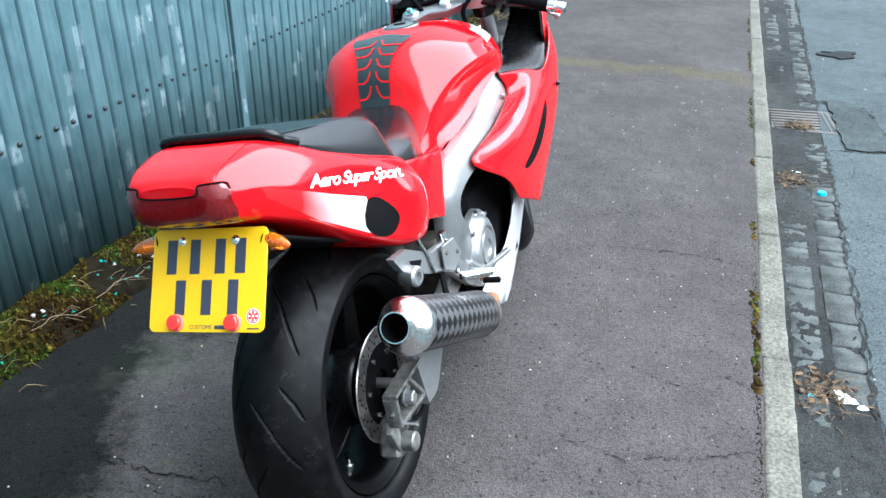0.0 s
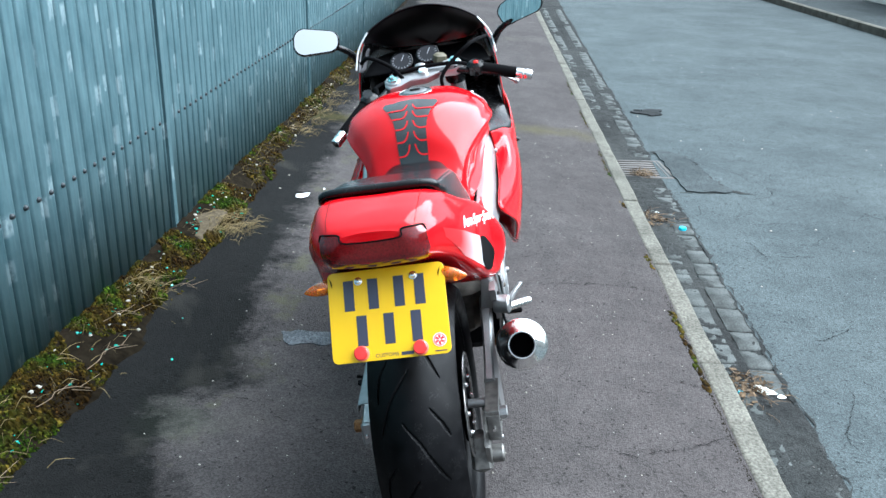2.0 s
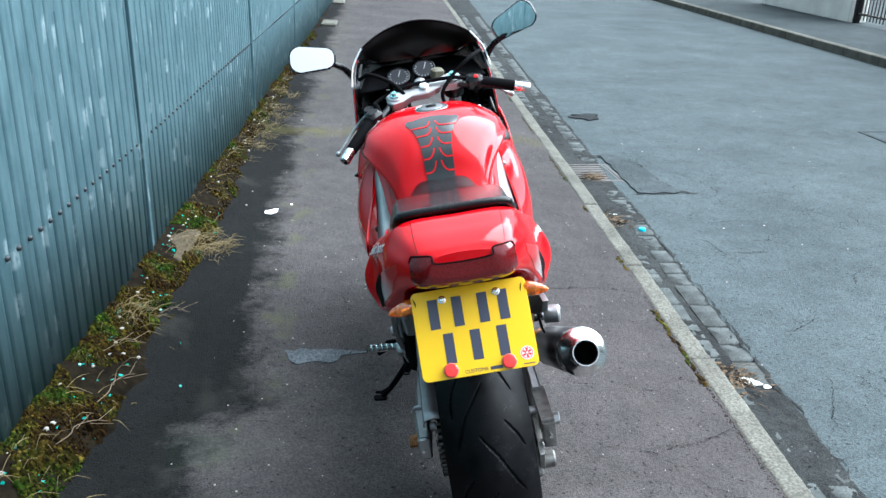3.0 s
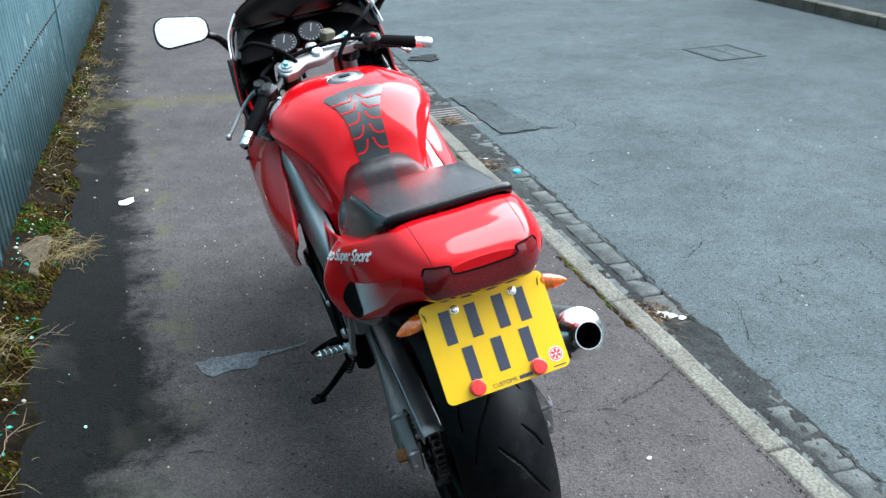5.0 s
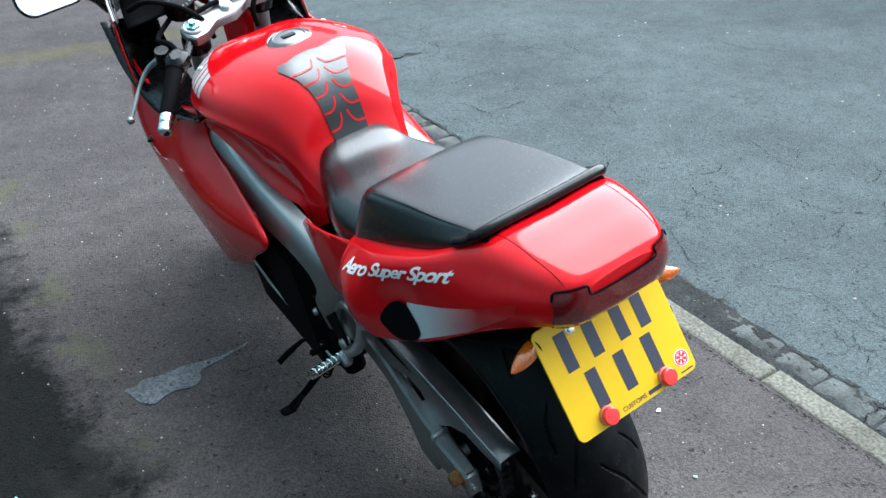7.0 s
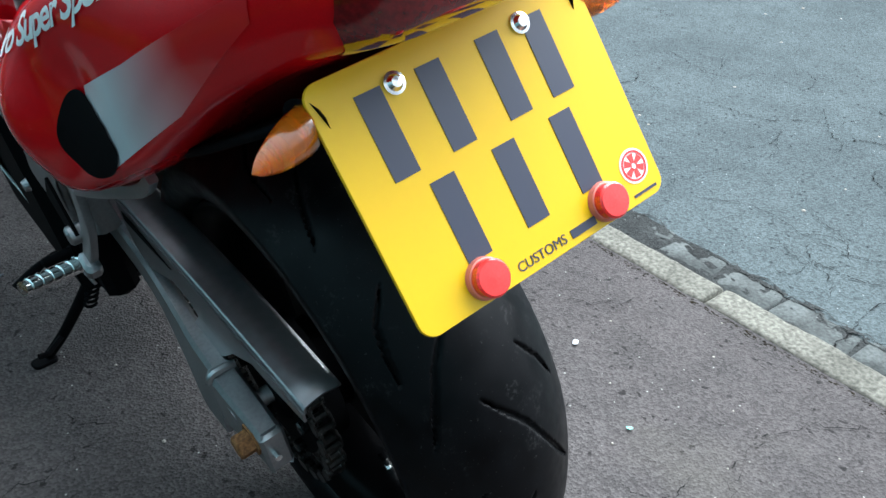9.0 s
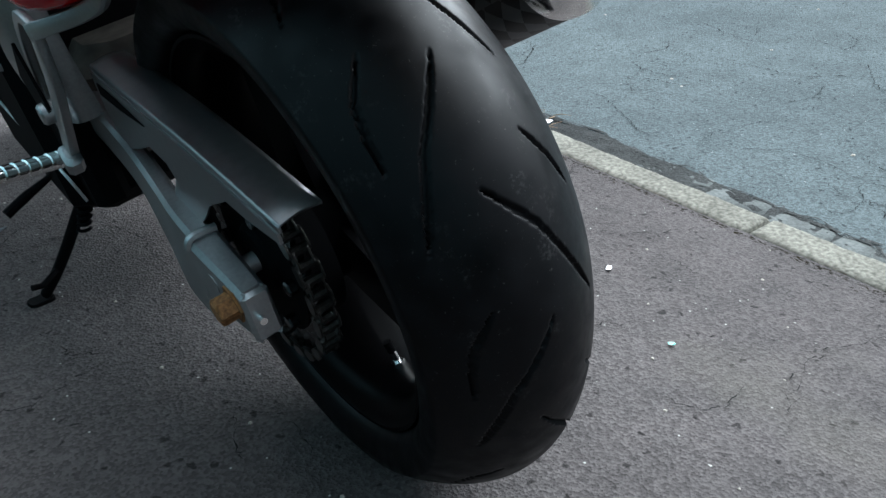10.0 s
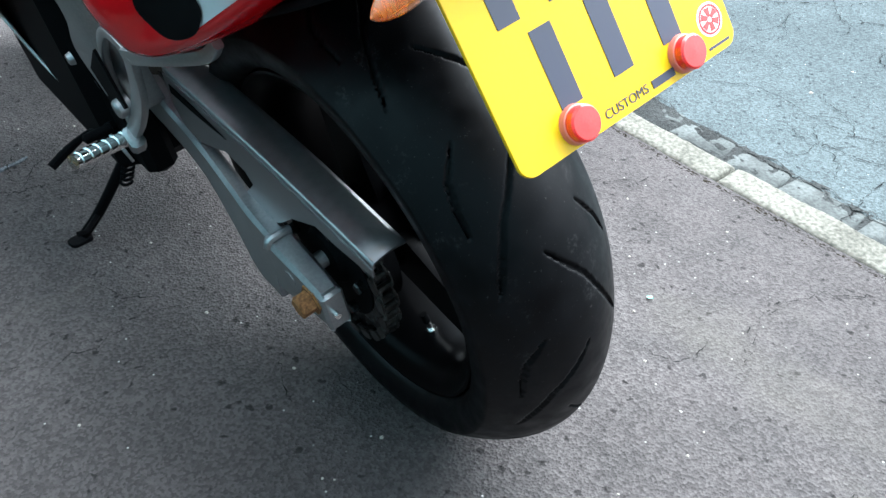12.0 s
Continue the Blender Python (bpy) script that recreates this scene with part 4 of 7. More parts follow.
stalks = []
for x, y, length, way in ((-1.40, 0.10, 0.22, 0.5), (-1.36, 0.34, 0.20, 0.9), (-1.42, 0.62, 0.18, 0.3), (-1.40, -0.35, 0.22, 0.7), (-1.35, 1.05, 0.16, 0.1)):
    z = soil_z(x, y) + 0.01
    pts = [(x + 0.6 * length * t * math.cos(way) + 0.02 * noise.noise((t * 4, x * 9, y)), y + length * t * math.sin(way), max(z + 0.03 * math.sin(3 * t), pave_z(x + length * t * math.cos(way), y) + 0.004)) for t in np.linspace(0, 1, 6)]
    stalks.append(tube(pts, [0.0014, 0.0012, 0.0010, 0.0006], 5, 14))
    for t, turn in ((0.4, 0.8), (0.65, -0.7), (0.8, 0.6)):
        bx, by, bz = x + 0.6 * length * t * math.cos(way), y + length * t * math.sin(way), z + 0.02
        stalks.append(tube([(bx, by, bz), (bx + 0.07 * math.cos(way + turn), by + 0.07 * math.sin(way + turn), bz + 0.008)], [0.0010, 0.0005], 4))
tagged(shape("dead_stalks", weld(*stalks), TWIG), "dry branching weed stalks on the verge", "stalks", kind="stuff")

pebbles, shards, chips = [], [], []
for i in range(520):
    y = verge_rng.uniform(-1.0, 7.5)
    x = min(-1.50 + 0.017 * y + abs(verge_rng.gauss(0, 0.11)), -0.9)
    z = soil_z(x, y) if x < -1.23 else pave_z(x, y)
    if i % 5 < 2:
        pebbles.append(moved(lump(verge_rng.uniform(0.003, 0.010), 0.7, i, 6), Matrix.Translation((x, y, z))))
    else:
        if y > 2.2:
            continue
        r = verge_rng.uniform(0.003, 0.009)
        o = [(r * math.cos(a) * verge_rng.uniform(0.5, 1.2), r * math.sin(a) * verge_rng.uniform(0.5, 1.2)) for a in (0.2, 1.6, 2.9, 4.2, 5.3)]
        shards.append(moved(slab(o, 0.003), Matrix.Translation((x, y, z + 0.001)) @ pose(0, 0, 0, verge_rng.uniform(-25, 25), verge_rng.uniform(-25, 25), 0)))
for i in range(260):
    x, y = verge_rng.uniform(-1.1, 0.63), verge_rng.uniform(-0.9, 4.5)
    chips.append(moved(lump(verge_rng.uniform(0.0015, 0.0038), 0.8, i, 5), Matrix.Translation((x, y, pave_z(x, y)))))
for i in range(70):
    x, y = verge_rng.uniform(0.75, 3.6), verge_rng.uniform(0.0, 9.0)
    chips.append(moved(lump(verge_rng.uniform(0.003, 0.008), 0.6, i, 5), Matrix.Translation((x, y, road_z(x, y)))))
tagged(shape("pebbles", weld(*pebbles), PEBBLE), "small pale stones on the verge", "pebbles", kind="stuff")
tagged(shape("glass_shards", weld(*shards), GLASS_GREEN, smooth=False), "broken green bottle glass on the verge", "glass", kind="stuff")
tagged(shape("grit", weld(*chips), PEBBLE), "pale loose grit on pavement and road", "grit", kind="stuff")


def scrap(name, x, y, height, size, material, label, category, seed):
    """A crumpled scrap lying on the ground."""
    r = random.Random(seed)
    o = [(size * math.cos(a) * r.uniform(0.5, 1.1), 0.6 * size * math.sin(a) * r.uniform(0.6, 1.1)) for a in np.linspace(0, 2 * math.pi, 11)[:-1]]
    g = fill(o, size / 4)
    v = [(px, py, 0.006 + size * 0.22 * abs(noise.noise((px * 2.2 / size, py * 2.2 / size, seed)))) for px, py, _ in g[0]]
    ob = sheet(shape(name, (v, g[1]), material, smooth=False), 0.001, 0)
    ob.matrix_basis = pose(x, y, height(x, y) - 0.002, 0, 0, r.uniform(0, 360))
    return tagged(ob, label, category)


scrap("paper_scrap", -1.072, 2.28, pave_z, 0.055, PAPER, "crumpled white paper on the pavement", "paper", 3)
scrap("paper_scrap", -0.985, 2.42, pave_z, 0.012, PAPER, "tiny white paper scrap on the pavement", "paper", 5)
scrap("glass_fragment", 0.179, -0.28, pave_z, 0.008, GLASS_GREEN, "small green glass fragment on the pavement", "glass", 8)
scrap("paper_scrap", 0.282, -0.063, pave_z, 0.011, PAPER, "small white flake on the pavement", "paper", 9)
SACK = mat("pale_plastic", (0.62, 0.66, 0.62), 0.4)
LEAF = mat("rotten_leaves", (0.10, 0.065, 0.035), 0.9)
grain(LEAF, 60, 0.6)
CYAN = mat("bright_blue_plastic", (0.02, 0.45, 0.62), 0.4)
for gx, gy, spread in ((0.85, 2.66, 0.11), (0.85, 0.84, 0.10), (0.95, 3.56, 0.07)):
    bits = []
    for i in range(170):
        x, y = gx + verge_rng.gauss(0, spread * 0.45), gy + verge_rng.gauss(0, spread * 0.6)
        if x < KERB_OUT + 0.012:
            continue
        if i % 2:
            bits.append(blade(x, y, road_z(x, y) + verge_rng.uniform(0.002, 0.02), verge_rng.uniform(0.03, 0.08), verge_rng.uniform(0, 6.3), 0.006, 0.0013))
        else:
            r = verge_rng.uniform(0.006, 0.016)
            bits.append(moved(slab([(r, 0), (0.3 * r, 0.7 * r), (-r, 0.2 * r), (-0.4 * r, -0.6 * r)], 0.001), Matrix.Translation((x, y, road_z(x, y) + verge_rng.uniform(0.003, 0.02))) @ pose(0, 0, 0, verge_rng.uniform(-40, 40), verge_rng.uniform(-40, 40), verge_rng.uniform(0, 360))))
    tagged(shape("leaf_litter", weld(*bits), LEAF, smooth=False), "brown rotten leaves and stalks caught in the gutter", "leaf litter", kind="stuff")
scrap("plastic_wrapper", 0.87, 2.76, road_z, 0.07, SACK, "torn pale plastic wrapper in the gutter", "wrapper", 14)
scrap("plastic_wrapper", 0.90, 0.83, road_z, 0.05, SACK, "pale plastic strip among gutter leaves", "wrapper", 15)
scrap("plastic_wrapper", 0.955, 0.79, road_z, 0.022, PAPER, "cream scrap of packaging in the gutter", "wrapper", 16)
tagged(shape("bottle_cap", moved(turned([(0.0, 0.014), (0.018, 0.014), (0.021, 0.010), (0.022, 0.0)], 20), pose(0.990, 2.515, -0.166, 90)), CYAN), "bright blue plastic bottle cap in the gutter", "bottle cap")
tagged(shape("bottle_cap", moved(turned([(0.0, 0.008), (0.009, 0.008), (0.011, 0.0)], 16), pose(0.81, 0.80, -0.164, 90)), CYAN), "small blue plastic cap among gutter leaves", "bottle cap")
tagged(shape("stone_slab", moved(block(0.15, 0.34, 0.06, 0.010), Matrix.Translation((-1.435, 1.69, soil_z(-1.43, 1.69) - 0.056)) @ pose(0, 0, 0, 2, 5, -3)), SLAB), "muddy brown concrete slab at the fence's foot", "slab")
for y, l in ((10.6, 0.5), (13.9, 0.5)):
    ob = tagged(shape("concrete_block", moved(block(0.22, l, 0.05, 0.015), Matrix.Translation((-1.2, y, pave_z(-1.2, y) - 0.01))), KERB), "pale concrete slab lying by the fence", "slab")


def kerb_tuft(i, spread, size):
    y = verge_rng.uniform(-1.6, 6.5)
    x = KERB_IN + lean(y) - 0.004 - abs(verge_rng.gauss(0, spread))
    return moved(lump(verge_rng.uniform(0.35, 1.0) * size, verge_rng.uniform(0.3, 0.6), i, 6), Matrix.Translation((x, y, pave_z(x, y) - 0.001)) @ Matrix.Diagonal((1, 2.2, 1, 1)))


tagged(shape("kerb_dirt", weld(*[kerb_tuft(i, 0.009, 0.0030) for i in range(9000)]), SOIL), "dark dirt washed against the kerb", "dirt", kind="stuff")
tufts = [kerb_tuft(i, 0.009, 0.010) for i in range(1500)]
tagged(shape("kerb_moss", weld(*[t for t in tufts if noise.noise((t[0][0][1] * 1.6, 3, 3)) > 0.02]), MOSS), "thin green moss along the kerb's joint", "moss", kind="stuff")

# ---- the motorcycle: x to its right, y ahead, z up, from the ground under the rear axle ----
bike = tagged(new("motorcycle"), "red sports motorcycle with black seat leaning on its side stand", "motorcycle")
BIKE = pose(-0.2234, -0.186, 0.0287, -1.08, -10.28, -0.5)
bike.matrix_basis = BIKE
AXLE = Vector((0, 0, 0.318))
WHEEL = Matrix.Translation(AXLE) @ Matrix.Rotation(radians(-90), 4, "Z")  # turned bodies: their y axis to the bike's x


# tread cuts of one repeat: (degrees round the tyre, distance from the middle)
TREAD = [
    ([(1.7, 0.061), (10.6, 0.036), (18.4, 0.014), (26.4, -0.0195)], 0.0023),
    ([(19.6, 0.0716), (25.0, 0.0585), (31.0, 0.036)], 0.0020),
    ([(21.0, -0.066), (27.0, -0.056), (34.0, -0.041), (45.0, 0.001)], 0.0023),
    ([(-6.0, -0.068), (-1.0, -0.067), (4.4, -0.062), (9.8, -0.043)], 0.0020),
]


def groove_depth(a, s):
    """Depth of the tread's cuts at the angle a and the distance s from the tread's middle."""
    for line, w in TREAD:
        for turn in (0, 40, 80):
            q = math.degrees(a) % 40 - 20 + turn - 20
            if not line[0][0] <= q <= line[-1][0]:
                continue
            for (q0, s0), (q1, s1) in zip(line, line[1:]):
                if q0 <= q <= q1:
                    c = s0 + (s1 - s0) * (q - q0) / (q1 - q0)
                    slope = abs(s1 - s0) / (radians(q1 - q0) * 0.31)
                    k = (q - line[0][0]) / (line[-1][0] - line[0][0])
                    if abs(s - c) < w * math.sqrt(1 + slope * slope) * min(1, 4 * k + 0.25, 4 * (1 - k) + 0.25):
                        return 0.0045
    return 0.0


def tyre_geo(radius, half, grooves, n_round=1080, n_cross=116):
    """A tyre turned about its axle: a round crown down to the bead."""
    crown = [(radius - 0.055 * (abs(s) / half) ** 2.0, s) for s in np.linspace(-half, half, n_cross)]
    side = [(radius - 0.064, 0.99), (radius - 0.075, 0.975), (radius - 0.088, 0.91), (radius - 0.094, 0.84), (radius - 0.096, 0.78)]
    left = [(r, -k * half) for r, k in reversed(side)]
    right = [(r, k * half) for r, k in side]
    prof = left + crown + right
    m = len(prof)
    verts, faces = [], []
    for i in range(n_round):
        a = 2 * math.pi * i / n_round
        for r, s in prof:
            d = groove_depth(a, s) if grooves and abs(s) <= half and r > radius - 0.0551 else 0.0
            verts.append((( r - d) * math.cos(a), s, (r - d) * math.sin(a)))
    for i in range(n_round):
        for j in range(m - 1):
            k = (i + 1) % n_round
            faces.append((i * m + j, i * m + j + 1, k * m + j + 1, k * m + j))
    return verts, faces


def spoke(r0, r1, w0, w1, thick):
    return slab([(-w0, r0), (w0, r0), (w1, r1), (-w1, r1)], thick, 0.006)


def rear_wheel():
    wheel = shape("rear_wheel", moved(turned([(0.222, -0.078), (0.216, -0.072), (0.207, -0.068), (0.196, -0.05), (0.196, 0.05), (0.207, 0.068), (0.216, 0.072), (0.222, 0.078), (0.226, 0.078), (0.226, -0.078), (0.222, -0.078)], 72), WHEEL), WHEEL_BLACK, bike, "black cast rear wheel")
    shape("tyre", moved(tyre_geo(0.324, 0.094, True), WHEEL), RUBBER, wheel, "worn wide black road tyre", angle=80)
    for i in range(3):
        turn = Matrix.Rotation(radians(120 * i + 108), 4, "X")
        for off in (-0.036, 0.014):
            geo = moved(spoke(0.045, 0.20, 0.038, 0.024, 0.022), Matrix.Translation(AXLE) @ turn @ pose(off, 0, 0, 90, 0, 90))
            shape("spoke", geo, WHEEL_BLACK, wheel)
    shape("hub", moved(turned([(0.0, -0.075), (0.05, -0.075), (0.058, -0.068), (0.06, -0.03), (0.066, 0.0), (0.075, 0.04), (0.072, 0.06), (0.03, 0.066), (0.0, 0.066)], 40), WHEEL), WHEEL_BLACK, wheel)
    shape("hub_drum", moved(turned([(0.06, -0.02), (0.083, -0.012), (0.088, 0.0), (0.088, 0.052), (0.083, 0.060), (0.06, 0.064)], 48), WHEEL), BLACK, wheel)
    for i in range(6):
        a = 2 * math.pi * i / 6 + 0.3
        at = WHEEL @ Matrix.Translation((0.0865 * math.cos(a), 0.026, 0.0865 * math.sin(a))) @ Matrix.Rotation(math.pi / 2 - a, 4, "Y") @ Matrix.Rotation(math.pi / 2, 4, "X")
        shape("pocket", moved(turned([(0.0, -0.003), (0.012, -0.003), (0.0145, -0.004), (0.0145, 0.004), (0.0, 0.004)], 20), at), MATT, wheel)
    disc = shape("brake_disc", moved(turned([(0.085, 0.088), (0.085, 0.092), (0.1205, 0.092), (0.1225, 0.090), (0.1205, 0.088), (0.085, 0.088)], 90), WHEEL), DISC, wheel, "drilled steel brake disc")
    # drill holes as flat black discs on the steel, their shade in the colour
    holes = []
    for i in range(48):
        a = 2 * math.pi * i / 48
        r = (0.094, 0.103, 0.112)[i % 3]
        holes.append(moved(turned([(0.0, 0.0006), (0.0028, 0.0006), (0.0028, 0.0)], 8), WHEEL @ Matrix.Translation((r * math.cos(a), 0.0921, r * math.sin(a)))))
    shape("drilling_shade", weld(*holes), MATT, disc, "small flat black discs for the shade in drilled holes")
    shape("disc_carrier", moved(turned([(0.03, 0.078), (0.03, 0.089), (0.08, 0.089), (0.085, 0.087), (0.085, 0.078)], 48), WHEEL), MATT, wheel)
    for i in range(6):
        a = 2 * math.pi * i / 6 + 0.2
        shape("disc_bolt", moved(turned([(0.0, 0.007), (0.005, 0.0065), (0.006, 0.0)], 10), WHEEL @ Matrix.Translation((0.066 * math.cos(a), 0.089, 0.066 * math.sin(a)))), CHROME, wheel)
    # tyre valve standing in from the rim
    out_way = Vector((0, -0.207, -0.978))
    rim_at, tip_at = AXLE + Vector((-0.012, 0, 0)) + out_way * 0.197, AXLE + Vector((-0.016, 0, 0)) + out_way * 0.163
    stem = shape("valve_stem", tube([tuple(rim_at), tuple(rim_at.lerp(tip_at, 0.6))], 0.0042, 12), CHROME, wheel, "bright tyre valve stem")
    shape("valve_nut", tube([tuple(rim_at), tuple(rim_at.lerp(tip_at, 0.16))], 0.0085, 6), CHROME, stem, smooth=False)
    shape("valve_cap", tube([tuple(rim_at.lerp(tip_at, 0.58)), tuple(tip_at)], 0.0052, 12), MATT, stem, "black valve cap")
    # sprocket and chain
    teeth = 45
    out = []
    for i in range(teeth * 4):
        a = 2 * math.pi * i / (teeth * 4)
        out.append(((0.1135, 0.1165, 0.1135, 0.108)[i % 4] * math.cos(a), (0.1135, 0.1165, 0.1135, 0.108)[i % 4] * math.sin(a)))
    shape("sprocket", moved(slab(out, 0.006), Matrix.Translation(AXLE + Vector((-0.103, 0, 0))) @ pose(0, 0, 0, 90, 0, 90)), BLACK, wheel, "dark toothed steel sprocket", smooth=False)
    shape("sprocket_carrier", moved(turned([(0.0, -0.111), (0.035, -0.111), (0.04, -0.105), (0.085, -0.1045), (0.085, -0.06)], 40), WHEEL), MATT, wheel)
    for i in range(6):
        a = 2 * math.pi * i / 6
        shape("sprocket_nut", moved(turned([(0.0, -0.011), (0.007, -0.011), (0.008, -0.009), (0.008, 0.0)], 6), WHEEL @ Matrix.Translation((0.072 * math.cos(a), -0.104, 0.072 * math.sin(a)))), BLACK, wheel, smooth=False)
    return wheel


rear = rear_wheel()


def chain():
    """Links round the rear sprocket and along both runs."""
    pitch, r = 0.015875, 0.1135
    path = []
    front = Vector((0, 0.56, 0.36))
    for i in range(30):
        path.append(front + Vector((0, -pitch * i, 0.042 + (r + 0.318 - 0.402) * i / 34)))
    n = int(math.pi * r / pitch) + 1
    for i in range(n + 1):
        a = math.pi / 2 + math.pi * i / n
        path.append(AXLE + Vector((0, r * math.cos(a) , r * math.sin(a))))
    for i in range(1, 33):
        path.append(Vector((0, pitch * i, 0.318 - r + 0.11 * i / 33)))
    made = new("chain")
    made.parent = bike
    tagged(made, "oily steel drive chain")
    data = []
    for wide in (0.0075, 0.0105):
        plate = slab(rounded(0.0225, 0.013, 0.006, 3), 0.0022, 0.0005)
        lay_in = pose(0, 0, 0, 90, 0, 90)
        geo = [moved(plate, Matrix.Translation((s * wide - 0.001, 0, 0)) @ lay_in) for s in (-1, 1)]
        geo += [moved(turned([(0.005, -0.0115), (0.005, 0.0115)], 8), Matrix.Translation((0, s * pitch / 2, 0)) @ Matrix.Rotation(radians(-90), 4, "Z")) for s in (-1, 1)]
        link = shape("chain_link", weld(*geo), CHAIN, smooth=False)
        data.append(link.data)
        bpy.data.objects.remove(link)
    for i in range(len(path) - 1):
        a, b = path[i], path[i + 1]
        d = (b - a).normalized()
        link = new("chain_link", data[i % 2])
        link.parent = made
        link.matrix_basis = Matrix.Translation((a + b) / 2 + Vector((-0.100, 0, 0))) @ Matrix.Rotation(math.atan2(d.z, d.y), 4, "X")


chain()


def front_wheel(parent, m):
    wheel = shape("front_wheel", moved(turned([(0.215, -0.05), (0.2, -0.045), (0.19, 0.0), (0.2, 0.045), (0.215, 0.05), (0.222, 0.05), (0.222, -0.05), (0.215, -0.05)], 56), m), BLACK, parent, "black cast front wheel")
    shape("tyre", moved(tyre_geo(0.30, 0.062, False, 96, 24), m), RUBBER, wheel)
    for i in range(3):
        shape("spoke", moved(spoke(0.03, 0.2, 0.03, 0.022, 0.03), m @ pose(0, 0.015, 0, 90, 0, 0) @ Matrix.Rotation(radians(120 * i), 4, "Z")), BLACK, wheel)
    shape("hub", moved(turned([(0.0, -0.06), (0.04, -0.06), (0.04, 0.06), (0.0, 0.06)], 24), m), BLACK, wheel)


# swing arm
arm = shape("swing_arm", tube([(-0.15, 0.49, 0.40), (0.15, 0.49, 0.40)], 0.035, 20), ALU, bike, "bare aluminium swing arm")


def arm_section(y, lo, hi, out, wide=0.031, flare=0.0):
    """A box section with chamfered upper edges; out: the outer face's distance from the middle."""
    a, b = -out, -out + wide
    return [(a + 0.003 - flare, y, lo), (a - flare, y, lo + 0.003), (a, y, hi - 0.006), (a + 0.005, y, hi), (b - 0.005, y, hi), (b, y, hi - 0.006), (b, y, lo + 0.003), (b - 0.003, y, lo)]


ARM = [arm_section(*s) for s in ((0.50, 0.365, 0.435, 0.150), (0.36, 0.345, 0.408, 0.152), (0.25, 0.325, 0.386, 0.152, 0.026, 0.003), (0.16, 0.275, 0.370, 0.152, 0.024, 0.010), (0.10, 0.240, 0.361, 0.153, 0.024, 0.014), (0.045, 0.238, 0.353, 0.154, 0.026, 0.012))]
END = [arm_section(*s) for s in ((0.045, 0.266, 0.356, 0.160, 0.034), (0.015, 0.274, 0.351, 0.160, 0.033), (-0.035, 0.279, 0.341, 0.158, 0.030), (-0.062, 0.280, 0.334, 0.157, 0.028))]
ARM_LEFT = [arm_section(*s) for s in ((0.50, 0.365, 0.435, 0.137), (0.36, 0.345, 0.408, 0.137), (0.25, 0.328, 0.386, 0.139, 0.022, 0.003), (0.16, 0.292, 0.370, 0.146, 0.022, 0.008), (0.10, 0.262, 0.361, 0.152, 0.024, 0.012), (0.045, 0.252, 0.353, 0.154, 0.026, 0.010))]
shape("left_beam", loft(ARM_LEFT, 30), ALU, arm, angle=25)
shape("left_end_box", loft(END, 10), ALU, arm, angle=25)
shape("left_end_plate", moved(block(0.030, 0.008, 0.057, 0.004), Matrix.Translation((-0.1435, -0.0665, 0.277))), ALU, arm)
shape("weld_bead", tube([(-0.161, 0.036, 0.345), (-0.156, 0.035, 0.355), (-0.143, 0.034, 0.357), (-0.128, 0.034, 0.355)], 0.0055, 8, 13), ALU, arm)
shape("right_beam", mirrored(loft(ARM, 30)), ALU, arm, angle=25)
# open lattice at the right arm's end
shape("top_plate", moved(slab([(0.06, -0.016), (0.06, 0.016), (-0.088, 0.015), (-0.088, -0.015)], 0.008, 0.001), Matrix.Translation((0.1455, 0, 0.337)) @ pose(0, 0, 0, -3, 0, 90) @ Matrix.Rotation(radians(180), 4, "Z") @ Matrix.Scale(-1, 4, (1, 0, 0))), GRUBBY, arm)
for a, c, s in (((0.146, 0.06, 0.262), (0.146, -0.088, 0.276), 0.011), ((0.146, -0.084, 0.274), (0.146, -0.087, 0.336), 0.012), ((0.146, -0.012, 0.268), (0.146, -0.03, 0.338), 0.009), ((0.146, 0.045, 0.268), (0.146, -0.012, 0.338), 0.009)):
    shape("lattice_bar", beam([a, c], [(0.030, s)] * 2), GRUBBY, arm)
for sgn in (-1, 1):
    x = sgn * 0.160
    axle_nut = moved(turned([(0.0, 0.018), (0.012, 0.018), (0.0145, 0.016), (0.0145, 0.0), (0.02, 0.0), (0.02, -0.004)], 6), Matrix.Translation((x, -0.042, 0.314)) @ Matrix.Rotation(radians(90 if sgn < 0 else -90), 4, "Z"))
    shape("axle_nut", axle_nut, RUST if sgn < 0 else ALU, arm, "rusty axle nut" if sgn < 0 else "", smooth=False)
    adj = tube([(sgn * 0.147, -0.04, 0.305), (sgn * 0.147, -0.078 if sgn < 0 else -0.10, 0.304)], 0.004, 8)
    shape("chain_adjuster", adj, CHROME, arm)
shape("axle", tube([(-0.16, 0, 0.318), (0.15, 0, 0.318)], 0.011, 14), ALU, arm)

# rear brake caliper on its hanger under the right arm
cal = shape("rear_caliper", moved(block(0.05, 0.055, 0.09, 0.009), Matrix.Translation((0.105, -0.045, 0.165)) @ Matrix.Rotation(radians(-18), 4, "X")), GRUBBY, bike, "grubby cast brake caliper")
shape("hanger", moved(slab([(-0.025, 0.0), (0.035, 0.0), (0.02, -0.09), (-0.06, -0.12), (-0.085, -0.06)], 0.012, 0.002), Matrix.Translation((0.118, 0, 0.31)) @ pose(0, 0, 0, 90, 0, 90)), GRUBBY, cal)
shape("piston_housing", moved(turned([(0.0, 0.03), (0.018, 0.03), (0.021, 0.026), (0.021, 0.0)], 20), Matrix.Translation((0.128, -0.035, 0.20)) @ Matrix.Rotation(radians(-90), 4, "Z")), GRUBBY, cal)
